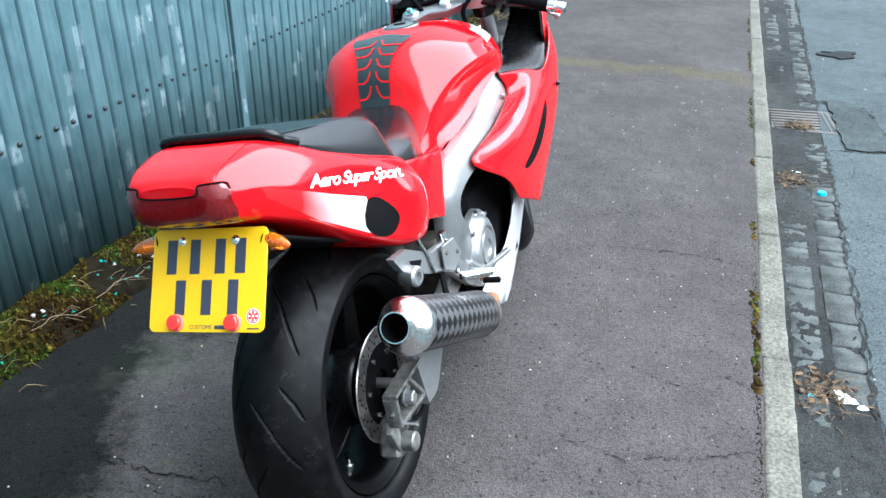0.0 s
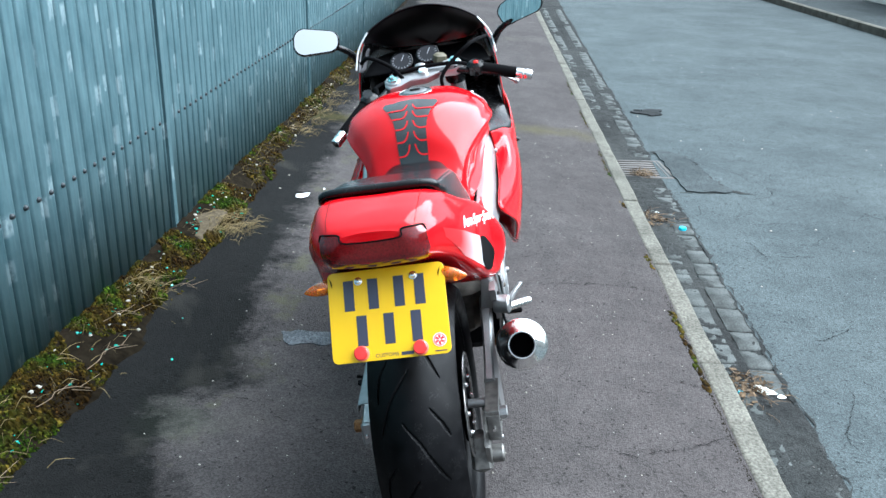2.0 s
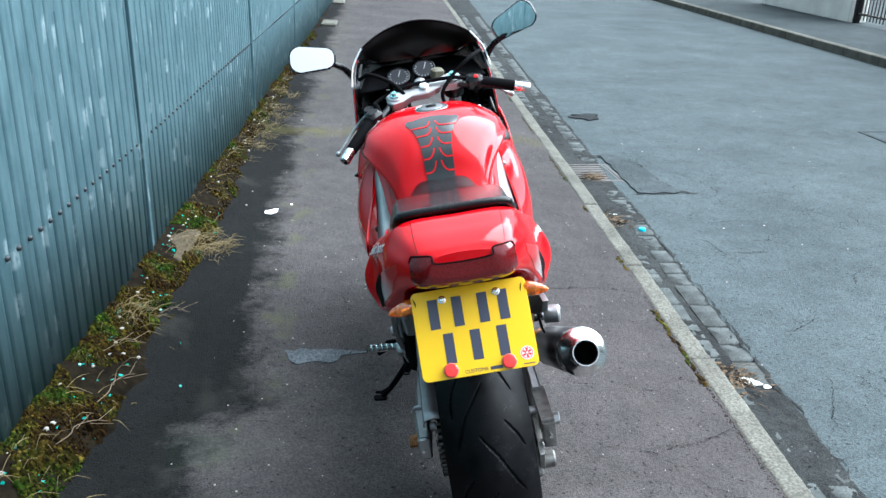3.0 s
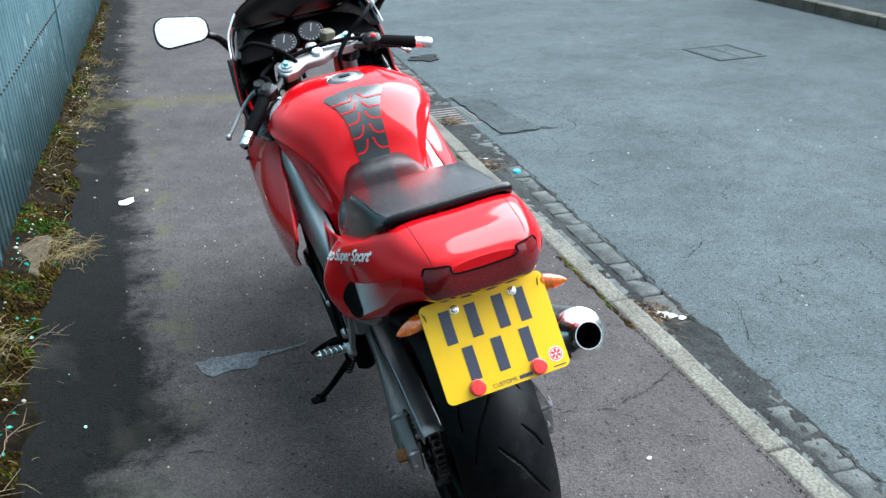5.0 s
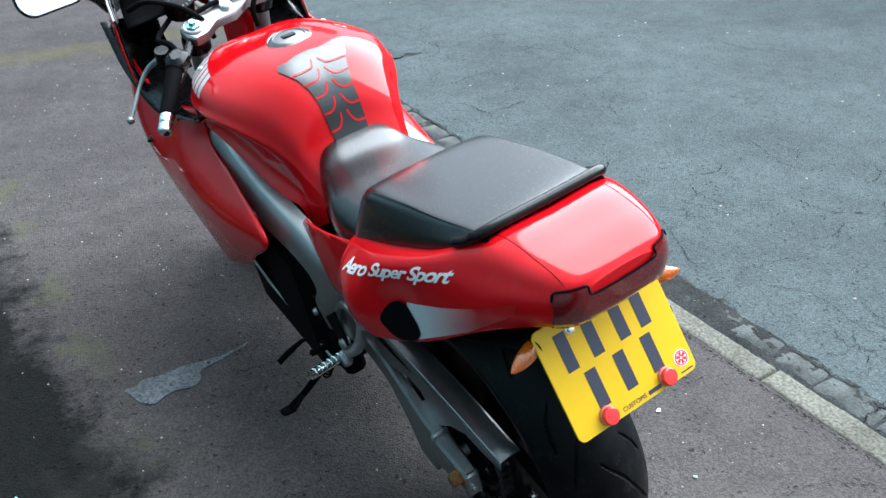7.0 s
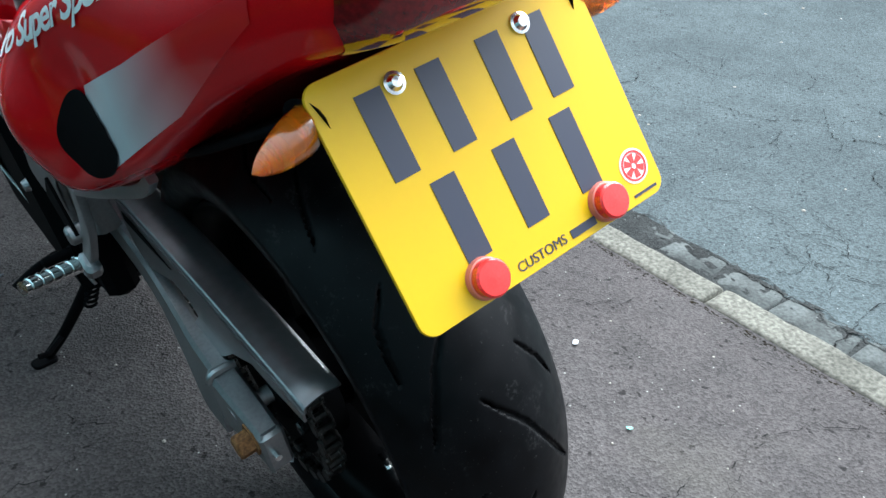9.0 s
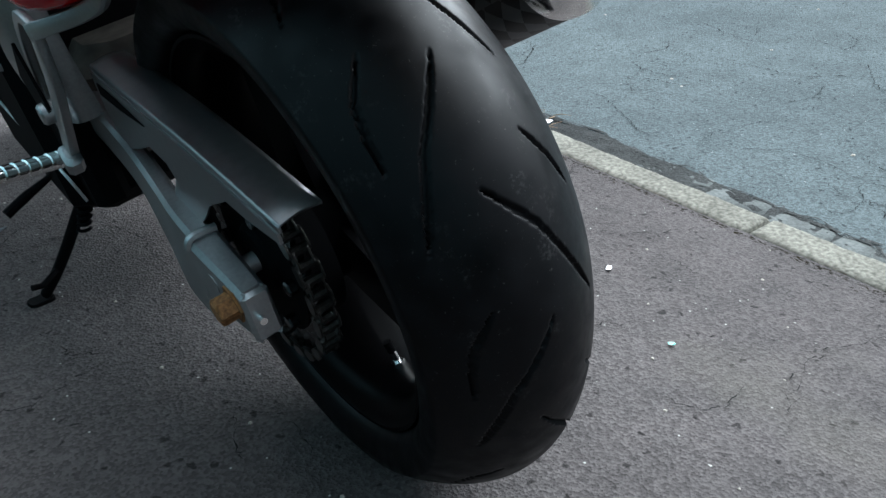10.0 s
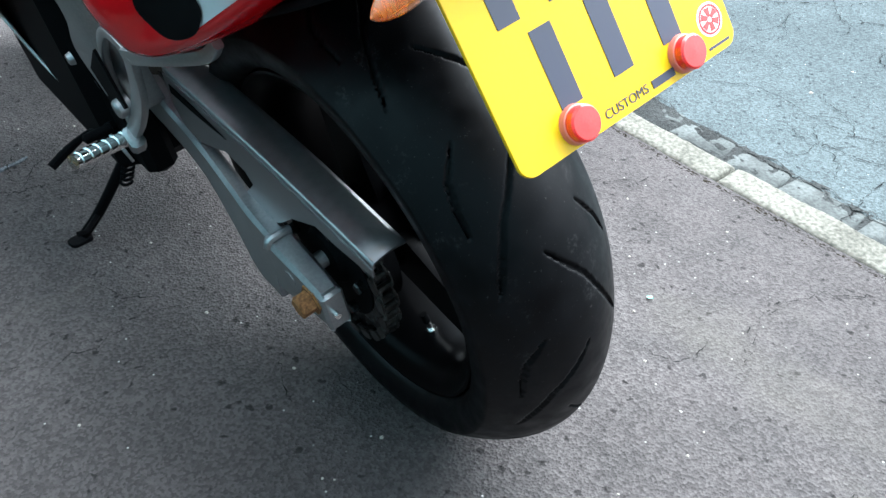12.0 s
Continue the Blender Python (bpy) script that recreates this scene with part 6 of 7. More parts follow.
for sgn in (1, -1):
    rows = FAIR_RIGHT
    if sgn < 0:
        # on the stand's side the panel's upper edge curls in to the spar
        tuck, curl = (0.036, 0.0144, 0, 0, 0, 0), (0.036, 0.032, 0.030, 0.016, 0.004, 0)
        rows = []
        for j, r in enumerate(FAIR_LEFT):
            ins = (curl, tuck, tuck, tuck, (0,) * 6)[j]
            rows.append([(-0.028 - (x - ins[k]), y, z + 0.4 * ins[k] * (j == 0 or k == 0)) for k, (x, y, z) in enumerate(r)])
    geo = skin(rows, 40, 36)
    side_panel = sheet(shape("side_fairing", geo, RED, bike, "glossy red side fairing panel"), 0.005, 0)
    tree = bvh_of(geo)
    # outline of a vent with no opening: a black sheet draws its shade
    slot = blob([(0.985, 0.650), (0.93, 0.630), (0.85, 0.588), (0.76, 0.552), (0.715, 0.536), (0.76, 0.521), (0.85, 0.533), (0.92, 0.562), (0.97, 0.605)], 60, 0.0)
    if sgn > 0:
        shape("fairing_vent_shade", on_side(fill(slot, 0.02), sgn, 0.0035, tree), MATT, side_panel, "flat black sheet for the shade in the cooling slot")
    for y, z in ((0.815, 0.775), (0.98, 0.745)):
        hit = tree.ray_cast(Vector((sgn * 0.5, y, z)), Vector((-sgn, 0, 0)))[0]
        if hit:
            shape("fairing_screw", moved(turned([(0, 0.003), (0.005, 0.002), (0.006, 0)], 10), Matrix.Translation(hit + Vector((sgn * 0.003, 0, 0))) @ Matrix.Rotation(radians(-90 * sgn), 4, "Z")), MATT, side_panel)
    edge = [(0.197, 0.818, 0.767), (0.231, 0.942, 0.747), (0.265, 1.062, 0.729), (0.244, 1.262, 0.812), (0.225, 1.360, 0.920)] if sgn > 0 else [(0.215, 0.775, 0.803), (0.232, 0.940, 0.770), (0.245, 1.110, 0.737), (0.258, 1.260, 0.810), (0.253, 1.360, 0.920)]
    deep = [((0.175, 0.82, 0.79), (0.15, 0.86, 0.77)), ((0.19, 0.95, 0.775), (0.14, 0.98, 0.77)), ((0.20, 1.13, 0.78), (0.13, 1.15, 0.80)), ((0.19, 1.28, 0.84), (0.12, 1.30, 0.85)), ((0.16, 1.38, 0.90), (0.10, 1.40, 0.88))]
    inner = skin([[(sgn * x, y, z) for x, y, z in (e, *d)] for e, d in zip(edge, deep)], 26, 10)
    sheet(shape("inner_panel", inner, BLACK, bike, "black inner fairing panel"), 0.004, 0)
    cowl_rows = [[(0.251, 1.18, 0.775), (0.246, 1.205, 0.88), (0.230, 1.24, 0.985), (0.213, 1.25, 1.035)], [(0.240, 1.30, 0.84), (0.228, 1.33, 0.92), (0.205, 1.34, 0.99), (0.19, 1.345, 1.02)],
                 [(0.20, 1.47, 0.90), (0.18, 1.48, 0.94), (0.16, 1.48, 0.97), (0.15, 1.48, 0.985)], [(0, 1.66, 0.90), (0, 1.65, 0.93), (0, 1.63, 0.95), (0, 1.62, 0.96)]]
    cowl = skin([[(sgn * x, y, z) for x, y, z in r] for r in cowl_rows], 24, 12)
    upper = sheet(shape("upper_cowl", cowl, RED, bike, "red upper cowl round the screen"), 0.003, 0)
    liner = skin([[(sgn * max(0, x - 0.006), y - 0.004, z) for x, y, z in r] for r in cowl_rows], 24, 12)
    sheet(shape("cowl_liner", liner, BLACK, upper, "black inner lining"), 0.002, 0)
    trim = [(sgn * 0.242, 1.195, 0.955), (sgn * 0.232, 1.232, 1.01), (sgn * 0.213, 1.248, 1.043), (sgn * 0.192, 1.262, 1.07)]
    shape("edge_trim", tube(trim, 0.0032, 8, 24), SILVER_PAINT, upper, "pale edge trim")
    pale = skin([[(sgn * 0.236, 1.20, 0.945), (sgn * 0.229, 1.23, 0.99), (sgn * 0.212, 1.25, 1.03)], [(sgn * 0.222, 1.26, 0.935), (sgn * 0.212, 1.29, 0.97), (sgn * 0.20, 1.30, 1.01)]], 6, 8)
    sheet(shape("inner_cheek", pale, CHEEK, upper, "pale inner cheek beside the screen"), 0.002, 0)
    belly_o = [(0.80, 0.445), (0.76, 0.41), (0.745, 0.36), (0.70, 0.322), (0.60, 0.306), (0.50, 0.303), (0.45, 0.29), (0.47, 0.25), (0.58, 0.18), (0.75, 0.12), (0.98, 0.20), (1.08, 0.35), (0.9, 0.41)]
    g = fill(belly_o, 0.05)
    bel = [((-0.02 if sgn < 0 else 0.008) + sgn * (0.194 - 0.20 * max(0, 0.42 - y) - 0.12 * max(0, x - 0.8)), x, y) for x, y, _ in g[0]]
    sheet(shape("belly_pan", (bel, g[1]), SILVER_PAINT, bike, "silver lower fairing"), 0.004, 0)

screen_rows = [
    [(-0.213, 1.25, 1.035), (-0.185, 1.262, 1.075), (-0.10, 1.275, 1.118), (0, 1.28, 1.135), (0.10, 1.275, 1.118), (0.185, 1.262, 1.075), (0.213, 1.25, 1.035)],
    [(-0.205, 1.30, 1.02), (-0.185, 1.35, 1.045), (-0.11, 1.39, 1.075), (0, 1.405, 1.088), (0.11, 1.39, 1.075), (0.185, 1.35, 1.045), (0.205, 1.30, 1.02)],
    [(-0.19, 1.345, 1.02), (-0.17, 1.43, 1.01), (-0.10, 1.52, 1.01), (0, 1.545, 1.015), (0.10, 1.52, 1.01), (0.17, 1.43, 1.01), (0.19, 1.345, 1.02)],
    [(-0.15, 1.48, 0.985), (-0.13, 1.53, 0.975), (-0.08, 1.60, 0.965), (0, 1.62, 0.96), (0.08, 1.60, 0.965), (0.13, 1.53, 0.975), (0.15, 1.48, 0.985)],
]
sheet(shape("windscreen", skin(screen_rows, 24, 40), SMOKE, bike, "dark smoked windscreen"), 0.004, 0)
dash_rows = [[(-0.22, 1.18, 0.93), (-0.1, 1.20, 0.93), (0, 1.21, 0.935), (0.1, 1.20, 0.93), (0.22, 1.18, 0.93)], [(-0.19, 1.33, 0.965), (-0.1, 1.36, 0.955), (0, 1.37, 0.955), (0.1, 1.36, 0.955), (0.19, 1.33, 0.965)], [(-0.13, 1.5, 0.965), (-0.07, 1.55, 0.955), (0, 1.56, 0.955), (0.07, 1.55, 0.955), (0.13, 1.5, 0.965)]]
sheet(shape("dash_panel", skin(dash_rows, 12, 16), MATT, bike, "black dash panel"), 0.006, 0)

# clocks
face_mat = mat("clock_face", (0.010, 0.010, 0.013), 0.5, 0.0, 0.0, 0.2)
MARKS = mat("dial_print", (0.30, 0.30, 0.32), 0.5)
for x, y, z, r in ((-0.078, 1.165, 0.966, 0.039), (0.012, 1.178, 0.978, 0.039)):
    m = Matrix.Translation((x, y, z)) @ Matrix.Rotation(radians(-48), 4, "X") @ Matrix.Rotation(radians(180), 4, "Z")
    clock = shape("clock", moved(turned([(0.0, 0.004), (r * 0.93, 0.004), (r * 0.95, 0.008), (r, 0.007), (r, -0.05), (0, -0.05)], 36), m), BLACK, bike, "round instrument dial")
    shape("dial", moved(turned([(0.0, 0.005), (r * 0.92, 0.005)], 36), m), face_mat, clock)
    ticks = []
    for i in range(13):
        a = radians(-120 + 20 * i)
        ticks.append(moved(block(0.0016, r * 0.18, 0.0006, 0.0001), m @ Matrix.Rotation(radians(-90), 4, "X") @ Matrix.Rotation(a, 4, "Z") @ Matrix.Translation((0, r * 0.78, 0.0055))))
    shape("dial_marks", weld(*ticks), MARKS, clock, smooth=False)
    shape("needle", moved(block(0.002, r * 0.7, 0.001, 0.0002), m @ Matrix.Rotation(radians(-90), 4, "X") @ Matrix.Rotation(radians(160), 4, "Z") @ Matrix.Translation((0, r * 0.3, 0.007))), MARKS, clock, smooth=False)
shape("fluid_reservoir", moved(block(0.042, 0.036, 0.038, 0.007), Matrix.Translation((0.050, 1.14, 0.945)) @ pose(0, 0, 0, 10, 8, 20)), mat("yellowed_plastic", (0.10, 0.088, 0.055), 0.6), bike, "yellowed fluid reservoir")

# steering: turned to the left on its raked axis
STEER = Matrix.Translation((0, 1.05, 0.94)) @ Matrix.Rotation(radians(25), 4, "X") @ Matrix.Rotation(radians(17.6), 4, "Z")
# handlebars: clamp, switch, grip, its end, weight's end; levers from pivot to ball
BARS = {-1: [(-0.112, 1.02, 0.905), (-0.165, 0.968, 0.890), (-0.190, 0.942, 0.876), (-0.259, 0.861, 0.812), (-0.284, 0.828, 0.788)],
        1: [(0.10, 1.06, 0.935), (0.160, 1.064, 0.932), (0.186, 1.064, 0.928), (0.299, 1.060, 0.896), (0.350, 1.054, 0.882)]}
LEVERS = {-1: [(-0.190, 1.03, 0.885), (-0.225, 1.075, 0.856), (-0.262, 1.075, 0.822), (-0.298, 1.05, 0.785), (-0.319, 1.036, 0.766)],
          1: [(0.160, 1.10, 0.925), (0.195, 1.130, 0.912), (0.235, 1.148, 0.892), (0.275, 1.160, 0.866), (0.300, 1.167, 0.850)]}
yoke_o = [(-0.135, -0.01), (-0.125, -0.035), (-0.095, -0.038), (-0.05, -0.022), (0, -0.034), (0.05, -0.022), (0.095, -0.038), (0.125, -0.035), (0.135, -0.01), (0.128, 0.022), (0.10, 0.03), (0.05, 0.02), (0, 0.026), (-0.05, 0.02), (-0.10, 0.03), (-0.128, 0.022)]
yoke = shape("top_yoke", moved(slab(yoke_o, 0.024, 0.004), STEER @ Matrix.Translation((0, 0, -0.024))), ALU, bike, "silver top yoke")
shape("steering_nut", moved(turned([(0, 0.012), (0.012, 0.012), (0.016, 0.009), (0.016, 0)], 20), STEER @ Matrix.Rotation(radians(90), 4, "X")), CHROME, yoke)
shape("ignition_lock", moved(turned([(0, 0.010), (0.012, 0.010), (0.018, 0.006), (0.019, 0)], 24), STEER @ Matrix.Translation((0, 0.032, 0)) @ Matrix.Rotation(radians(90), 4, "X")), ALU, yoke)
for sgn in (1, -1):
    m = STEER @ Matrix.Translation((sgn * 0.105, 0, 0)) @ Matrix.Rotation(radians(90), 4, "X")
    fork = shape("fork_leg", moved(turned([(0.0, 0.006), (0.022, 0.006), (0.025, 0.003), (0.025, -0.03), (0.0215, -0.032), (0.0215, -0.36), (0.028, -0.37), (0.03, -0.70), (0.0, -0.70)], 28), m), ALU, bike, "silver front fork leg")
    shape("fork_cap", moved(turned([(0.0, 0.020), (0.008, 0.020), (0.009, 0.018), (0.009, 0.012), (0.017, 0.011), (0.018, 0.006)], 6), m), BOLT_BLUE, fork, "blue-green fork adjuster", smooth=False)
    a, b, c, inner, end = [Vector(v) for v in BARS[sgn]]
    bar = shape("clip_on_bar", tube([tuple(a), tuple(end)], 0.011, 14), BLACK, bike, "black clip-on handlebar")
    shape("bar_clamp", moved(turned([(0.032, 0.016), (0.034, 0.012), (0.034, -0.016), (0.030, -0.018)], 24), m @ Matrix.Translation((0, -0.045, 0))), BLACK, bar)
    prof = []
    for i in range(25):
        prof += [(0.0178 + 0.0012 * (i % 2), i / 24)]
    shape("grip", rod(c, inner, [(0.0, 0.0), (0.021, 0.0), (0.021, 0.03)] + prof[1:] + [(0.0, 1.0)], 22), MATT, bar, "ribbed black rubber grip")
    shape("bar_end", rod(inner, end, [(0.0, 0.0), (0.0155, 0.0), (0.0165, 0.06), (0.0165, 0.45), (0.0145, 0.5), (0.0165, 0.55), (0.0165, 0.93), (0.014, 1.0), (0.0, 1.0)], 22), CHROME, bar, "silver bar-end weight")
    shape("switch_gear", moved(block(0.055, 0.045, 0.05, 0.010), Matrix.Translation(b.lerp(c, 0.4)) @ STEER.to_3x3().to_4x4() @ pose(0, 0, -0.026, 0, 0, -24 * sgn)), BLACK, bar)
    if sgn > 0:
        shape("kill_switch", moved(block(0.016, 0.01, 0.012, 0.003), Matrix.Translation(b.lerp(c, 0.4)) @ STEER.to_3x3().to_4x4() @ pose(0, -0.012, 0.022, 0, 0, -24)), REFLECTOR, bar, "red kill switch")
    lever = [Vector(v) for v in LEVERS[sgn]]
    lv = shape("lever", tube([tuple(v) for v in lever], [0.008, 0.0065, 0.0045, 0.0045, 0.005], 10, 24), ALU, bar, "silver control lever")
    shape("lever_ball", moved(turned([(0, 0.010), (0.006, 0.0085), (0.0095, 0.003), (0.0095, -0.003), (0.006, -0.0085), (0, -0.010)], 14), Matrix.Translation(lever[-1])), ALU, lv)
    shape("master_clamp", moved(turned([(0, 0.02), (0.016, 0.02), (0.018, 0.016), (0.018, -0.016), (0, -0.018)], 18), Matrix.Translation(lever[0]) @ STEER.to_3x3().to_4x4() @ Matrix.Rotation(radians(90), 4, "X")), BLACK, bar)
    shape("fork_slider_axle_clamp", moved(turned([(0, 0.03), (0.03, 0.03), (0.03, -0.03), (0, -0.03)], 16), STEER @ Matrix.Translation((sgn * 0.09, 0.03, -0.70)) @ Matrix.Rotation(radians(90), 4, "Z")), BLACK, fork)
front_wheel(bike, STEER @ Matrix.Translation((0, 0.035, -0.70)) @ Matrix.Rotation(radians(-90), 4, "Z"))

# cables over the yoke
cables = [
    [(-0.21, 1.13, 0.985), (-0.17, 1.07, 1.005), (-0.105, 1.05, 0.972), (-0.065, 1.035, 0.925), (-0.055, 1.04, 0.88)],
    [(0.215, 1.20, 1.01), (0.165, 1.07, 1.01), (0.105, 1.05, 0.968), (0.06, 1.03, 0.92), (0.06, 1.04, 0.87)],
    [(-0.10, 1.05, 0.945), (0.0, 1.06, 0.955), (0.10, 1.06, 0.955), (0.17, 1.08, 0.935)],
    [(-0.15, 0.97, 0.86), (-0.16, 1.04, 0.90), (-0.17, 1.12, 0.90), (-0.10, 1.2, 0.92)],
    [(0.17, 1.04, 0.90), (0.17, 1.10, 0.93), (0.12, 1.18, 0.95)],
]
for c in cables:
    shape("cable", tube(c, 0.0065, 8, 30), MATT, bike)

# mirrors on the cowl
for sgn in (1, -1):
    base, tip = Vector((sgn * 0.232, 1.22, 0.985)), Vector((sgn * 0.285, 1.185, 1.040))
    m = Matrix.Translation((sgn * (0.356 if sgn < 0 else 0.335), 1.165, 1.074 if sgn < 0 else 1.094)) @ pose(0, 0, 0, -23 if sgn < 0 else -1, 6 if sgn < 0 else -24, 4 if sgn < 0 else -12)
    o = []
    for x, z in rounded(0.152, 0.092, 0.036, 7):
        k = 1.0 if x * sgn > 0 else 0.80
        o.append((x, z * k))
    shell_rows = []
    for s, d in ((1.0, 0.0), (1.04, 0.008), (0.98, 0.026), (0.72, 0.042), (0.25, 0.048)):
        shell_rows.append([(x * s, d, z * s) for x, z in o] + [(o[0][0] * s, d, o[0][1] * s)])
    n = len(shell_rows[0])
    geo = [p for r in shell_rows for p in r], [(i * n + j, i * n + j + 1, (i + 1) * n + j + 1, (i + 1) * n + j) for i in range(4) for j in range(n - 1)]
    mirror = shape("mirror", moved(geo, m), BLACK, bike, "black fairing mirror")
    shape("mirror_glass", moved(([(x * 0.965, 0.002, z * 0.955) for x, z in o], [tuple(range(len(o)))]), m), MIRROR, mirror, "mirror glass facing back", smooth=False)
    shape("mirror_stalk", tube([tuple(base + Vector((0, 0.03, -0.01))), tuple(base.lerp(tip, 0.5) + Vector((0, 0.01, 0.004))), tuple(tip), tuple(tip + Vector((sgn * 0.03, -0.0, 0.014)))], [0.014, 0.011, 0.010, 0.014], 12, 14), BLACK, mirror)

# front indicators under the fairing edge
for sgn in (1, -1):
    shape("front_indicator", rod((sgn * 0.232, 1.17, 0.655), (sgn * 0.290, 1.15, 0.652), [(0.0, 0.0), (0.005, 0.0), (0.006, 0.25), (0.011, 0.42), (0.012, 0.58), (0.007, 0.86), (0.0025, 0.98), (0.0, 1.0)], 14), BLACK, bike, "black stalk indicator")

# engine
engine = shape("engine", moved(block(0.355, 0.44, 0.36, 0.03), Matrix.Translation((-0.018, 0.70, 0.20))), MATT, bike, "dark engine block")
case_m = Matrix.Translation((0.160, 0.50, 0.40)) @ Matrix.Rotation(radians(-90), 4, "Z")
case = shape("clutch_cover", moved(turned([(0.0, 0.036), (0.020, 0.036), (0.022, 0.041), (0.046, 0.041), (0.048, 0.034), (0.054, 0.034), (0.057, 0.040), (0.066, 0.039), (0.078, 0.032), (0.085, 0.020), (0.088, 0.016), (0.098, 0.016), (0.10, 0.0)], 44), case_m), ALU, engine, "silver round clutch cover")
for i in range(8):
    a = 2 * math.pi * i / 8
    shape("case_bolt", moved(turned([(0, 0.008), (0.006, 0.008), (0.0065, 0)], 6), case_m @ Matrix.Translation((0.094 * math.cos(a), 0.016, 0.094 * math.sin(a)))), CHROME, case, smooth=False)
shape("generator_cover", moved(turned([(0.0, 0.03), (0.06, 0.028), (0.075, 0.018), (0.08, 0)], 36), Matrix.Translation((-0.148, 0.66, 0.42)) @ Matrix.Rotation(radians(90), 4, "Z")), BLACK, engine)
shape("sprocket_cover", moved(slab(rounded(0.14, 0.13, 0.04, 5), 0.03, 0.008), Matrix.Translation((-0.175, 0.50, 0.40)) @ UP_X), BLACK, engine)
shape("stand_bracket", moved(block(0.05, 0.12, 0.16, 0.012), Matrix.Translation((-0.150, 0.47, 0.24))), MATT, engine)
shape("crankcase", moved(block(0.26, 0.30, 0.16, 0.03), Matrix.Translation((0, 0.52, 0.30))), IRON, engine)
for x in (-0.09, -0.03, 0.03, 0.09):
    shape("header_pipe", tube([(x, 0.88, 0.50), (x, 0.97, 0.40), (x * 0.8, 0.92, 0.20), (x * 0.5, 0.7, 0.14)], 0.018, 10, 20), RUST, engine)
shape("shock_absorber", tube([(0.0, 0.38, 0.36), (0.0, 0.34, 0.58)], 0.03, 16), IRON, bike)

# exhaust
EX0, EX1 = Vector((0.232, -0.172, 0.546)), Vector((0.224, 0.325, 0.308))
can_a, can_b = EX0.lerp(EX1, 0.115), EX0.lerp(EX1, 0.88)
exhaust = shape("exhaust", rod(can_a, can_b, [(0.0525, 0.0), (0.0535, 0.005), (0.0535, 0.5), (0.0535, 0.995), (0.0525, 1.0)], 48), CARBON, bike, "carbon fibre exhaust silencer")
uv = exhaust.data.uv_layers.new(name="weave")
inv = along(can_a, can_b).inverted()
length = (can_b - can_a).length
for poly in exhaust.data.polygons:
    angs = []
    for li in poly.loop_indices:
        p = inv @ exhaust.data.vertices[exhaust.data.loops[li].vertex_index].co
        angs.append((math.atan2(p.z, p.x) / (2 * math.pi), p.y / length, li))
    wrap = max(a for a, _, _ in angs) - min(a for a, _, _ in angs) > 0.5
    for a, v, li in angs:
        if wrap and a < 0:
            a += 1
        uv.data[li].uv = (a * 15, v * 19)
shape("end_cap", rod(EX0, can_a, [(0.026, 0.0), (0.028, 0.0), (0.029, 0.10), (0.030, 0.34), (0.033, 0.42), (0.046, 0.60), (0.0525, 0.70), (0.0545, 0.78), (0.0548, 0.90), (0.0545, 1.0), (0.05, 1.02)], 48), CHROME, exhaust, "polished silver end cap")
shape("outlet", rod(EX0, can_a, [(0.026, 0.0), (0.025, 0.3), (0.024, 1.0), (0.0, 1.0)], 32), MATT, exhaust, "sooty black outlet")
shape("front_cap", rod(can_b, EX1, [(0.0535, 0.0), (0.0545, 0.05), (0.052, 0.4), (0.035, 0.9), (0.022, 1.0)], 40), IRON, exhaust)
shape("link_pipe", tube([tuple(EX1), (0.21, 0.42, 0.29), (0.16, 0.52, 0.22), (0.10, 0.60, 0.18), (0.0, 0.68, 0.16)], 0.022, 14, 24), RUST, exhaust)
shape("strap", beam([(0.185, 0.20, 0.475), (0.19, 0.19, 0.435), (0.20, 0.185, 0.41)], [(0.006, 0.024)] * 3), MATT, exhaust)

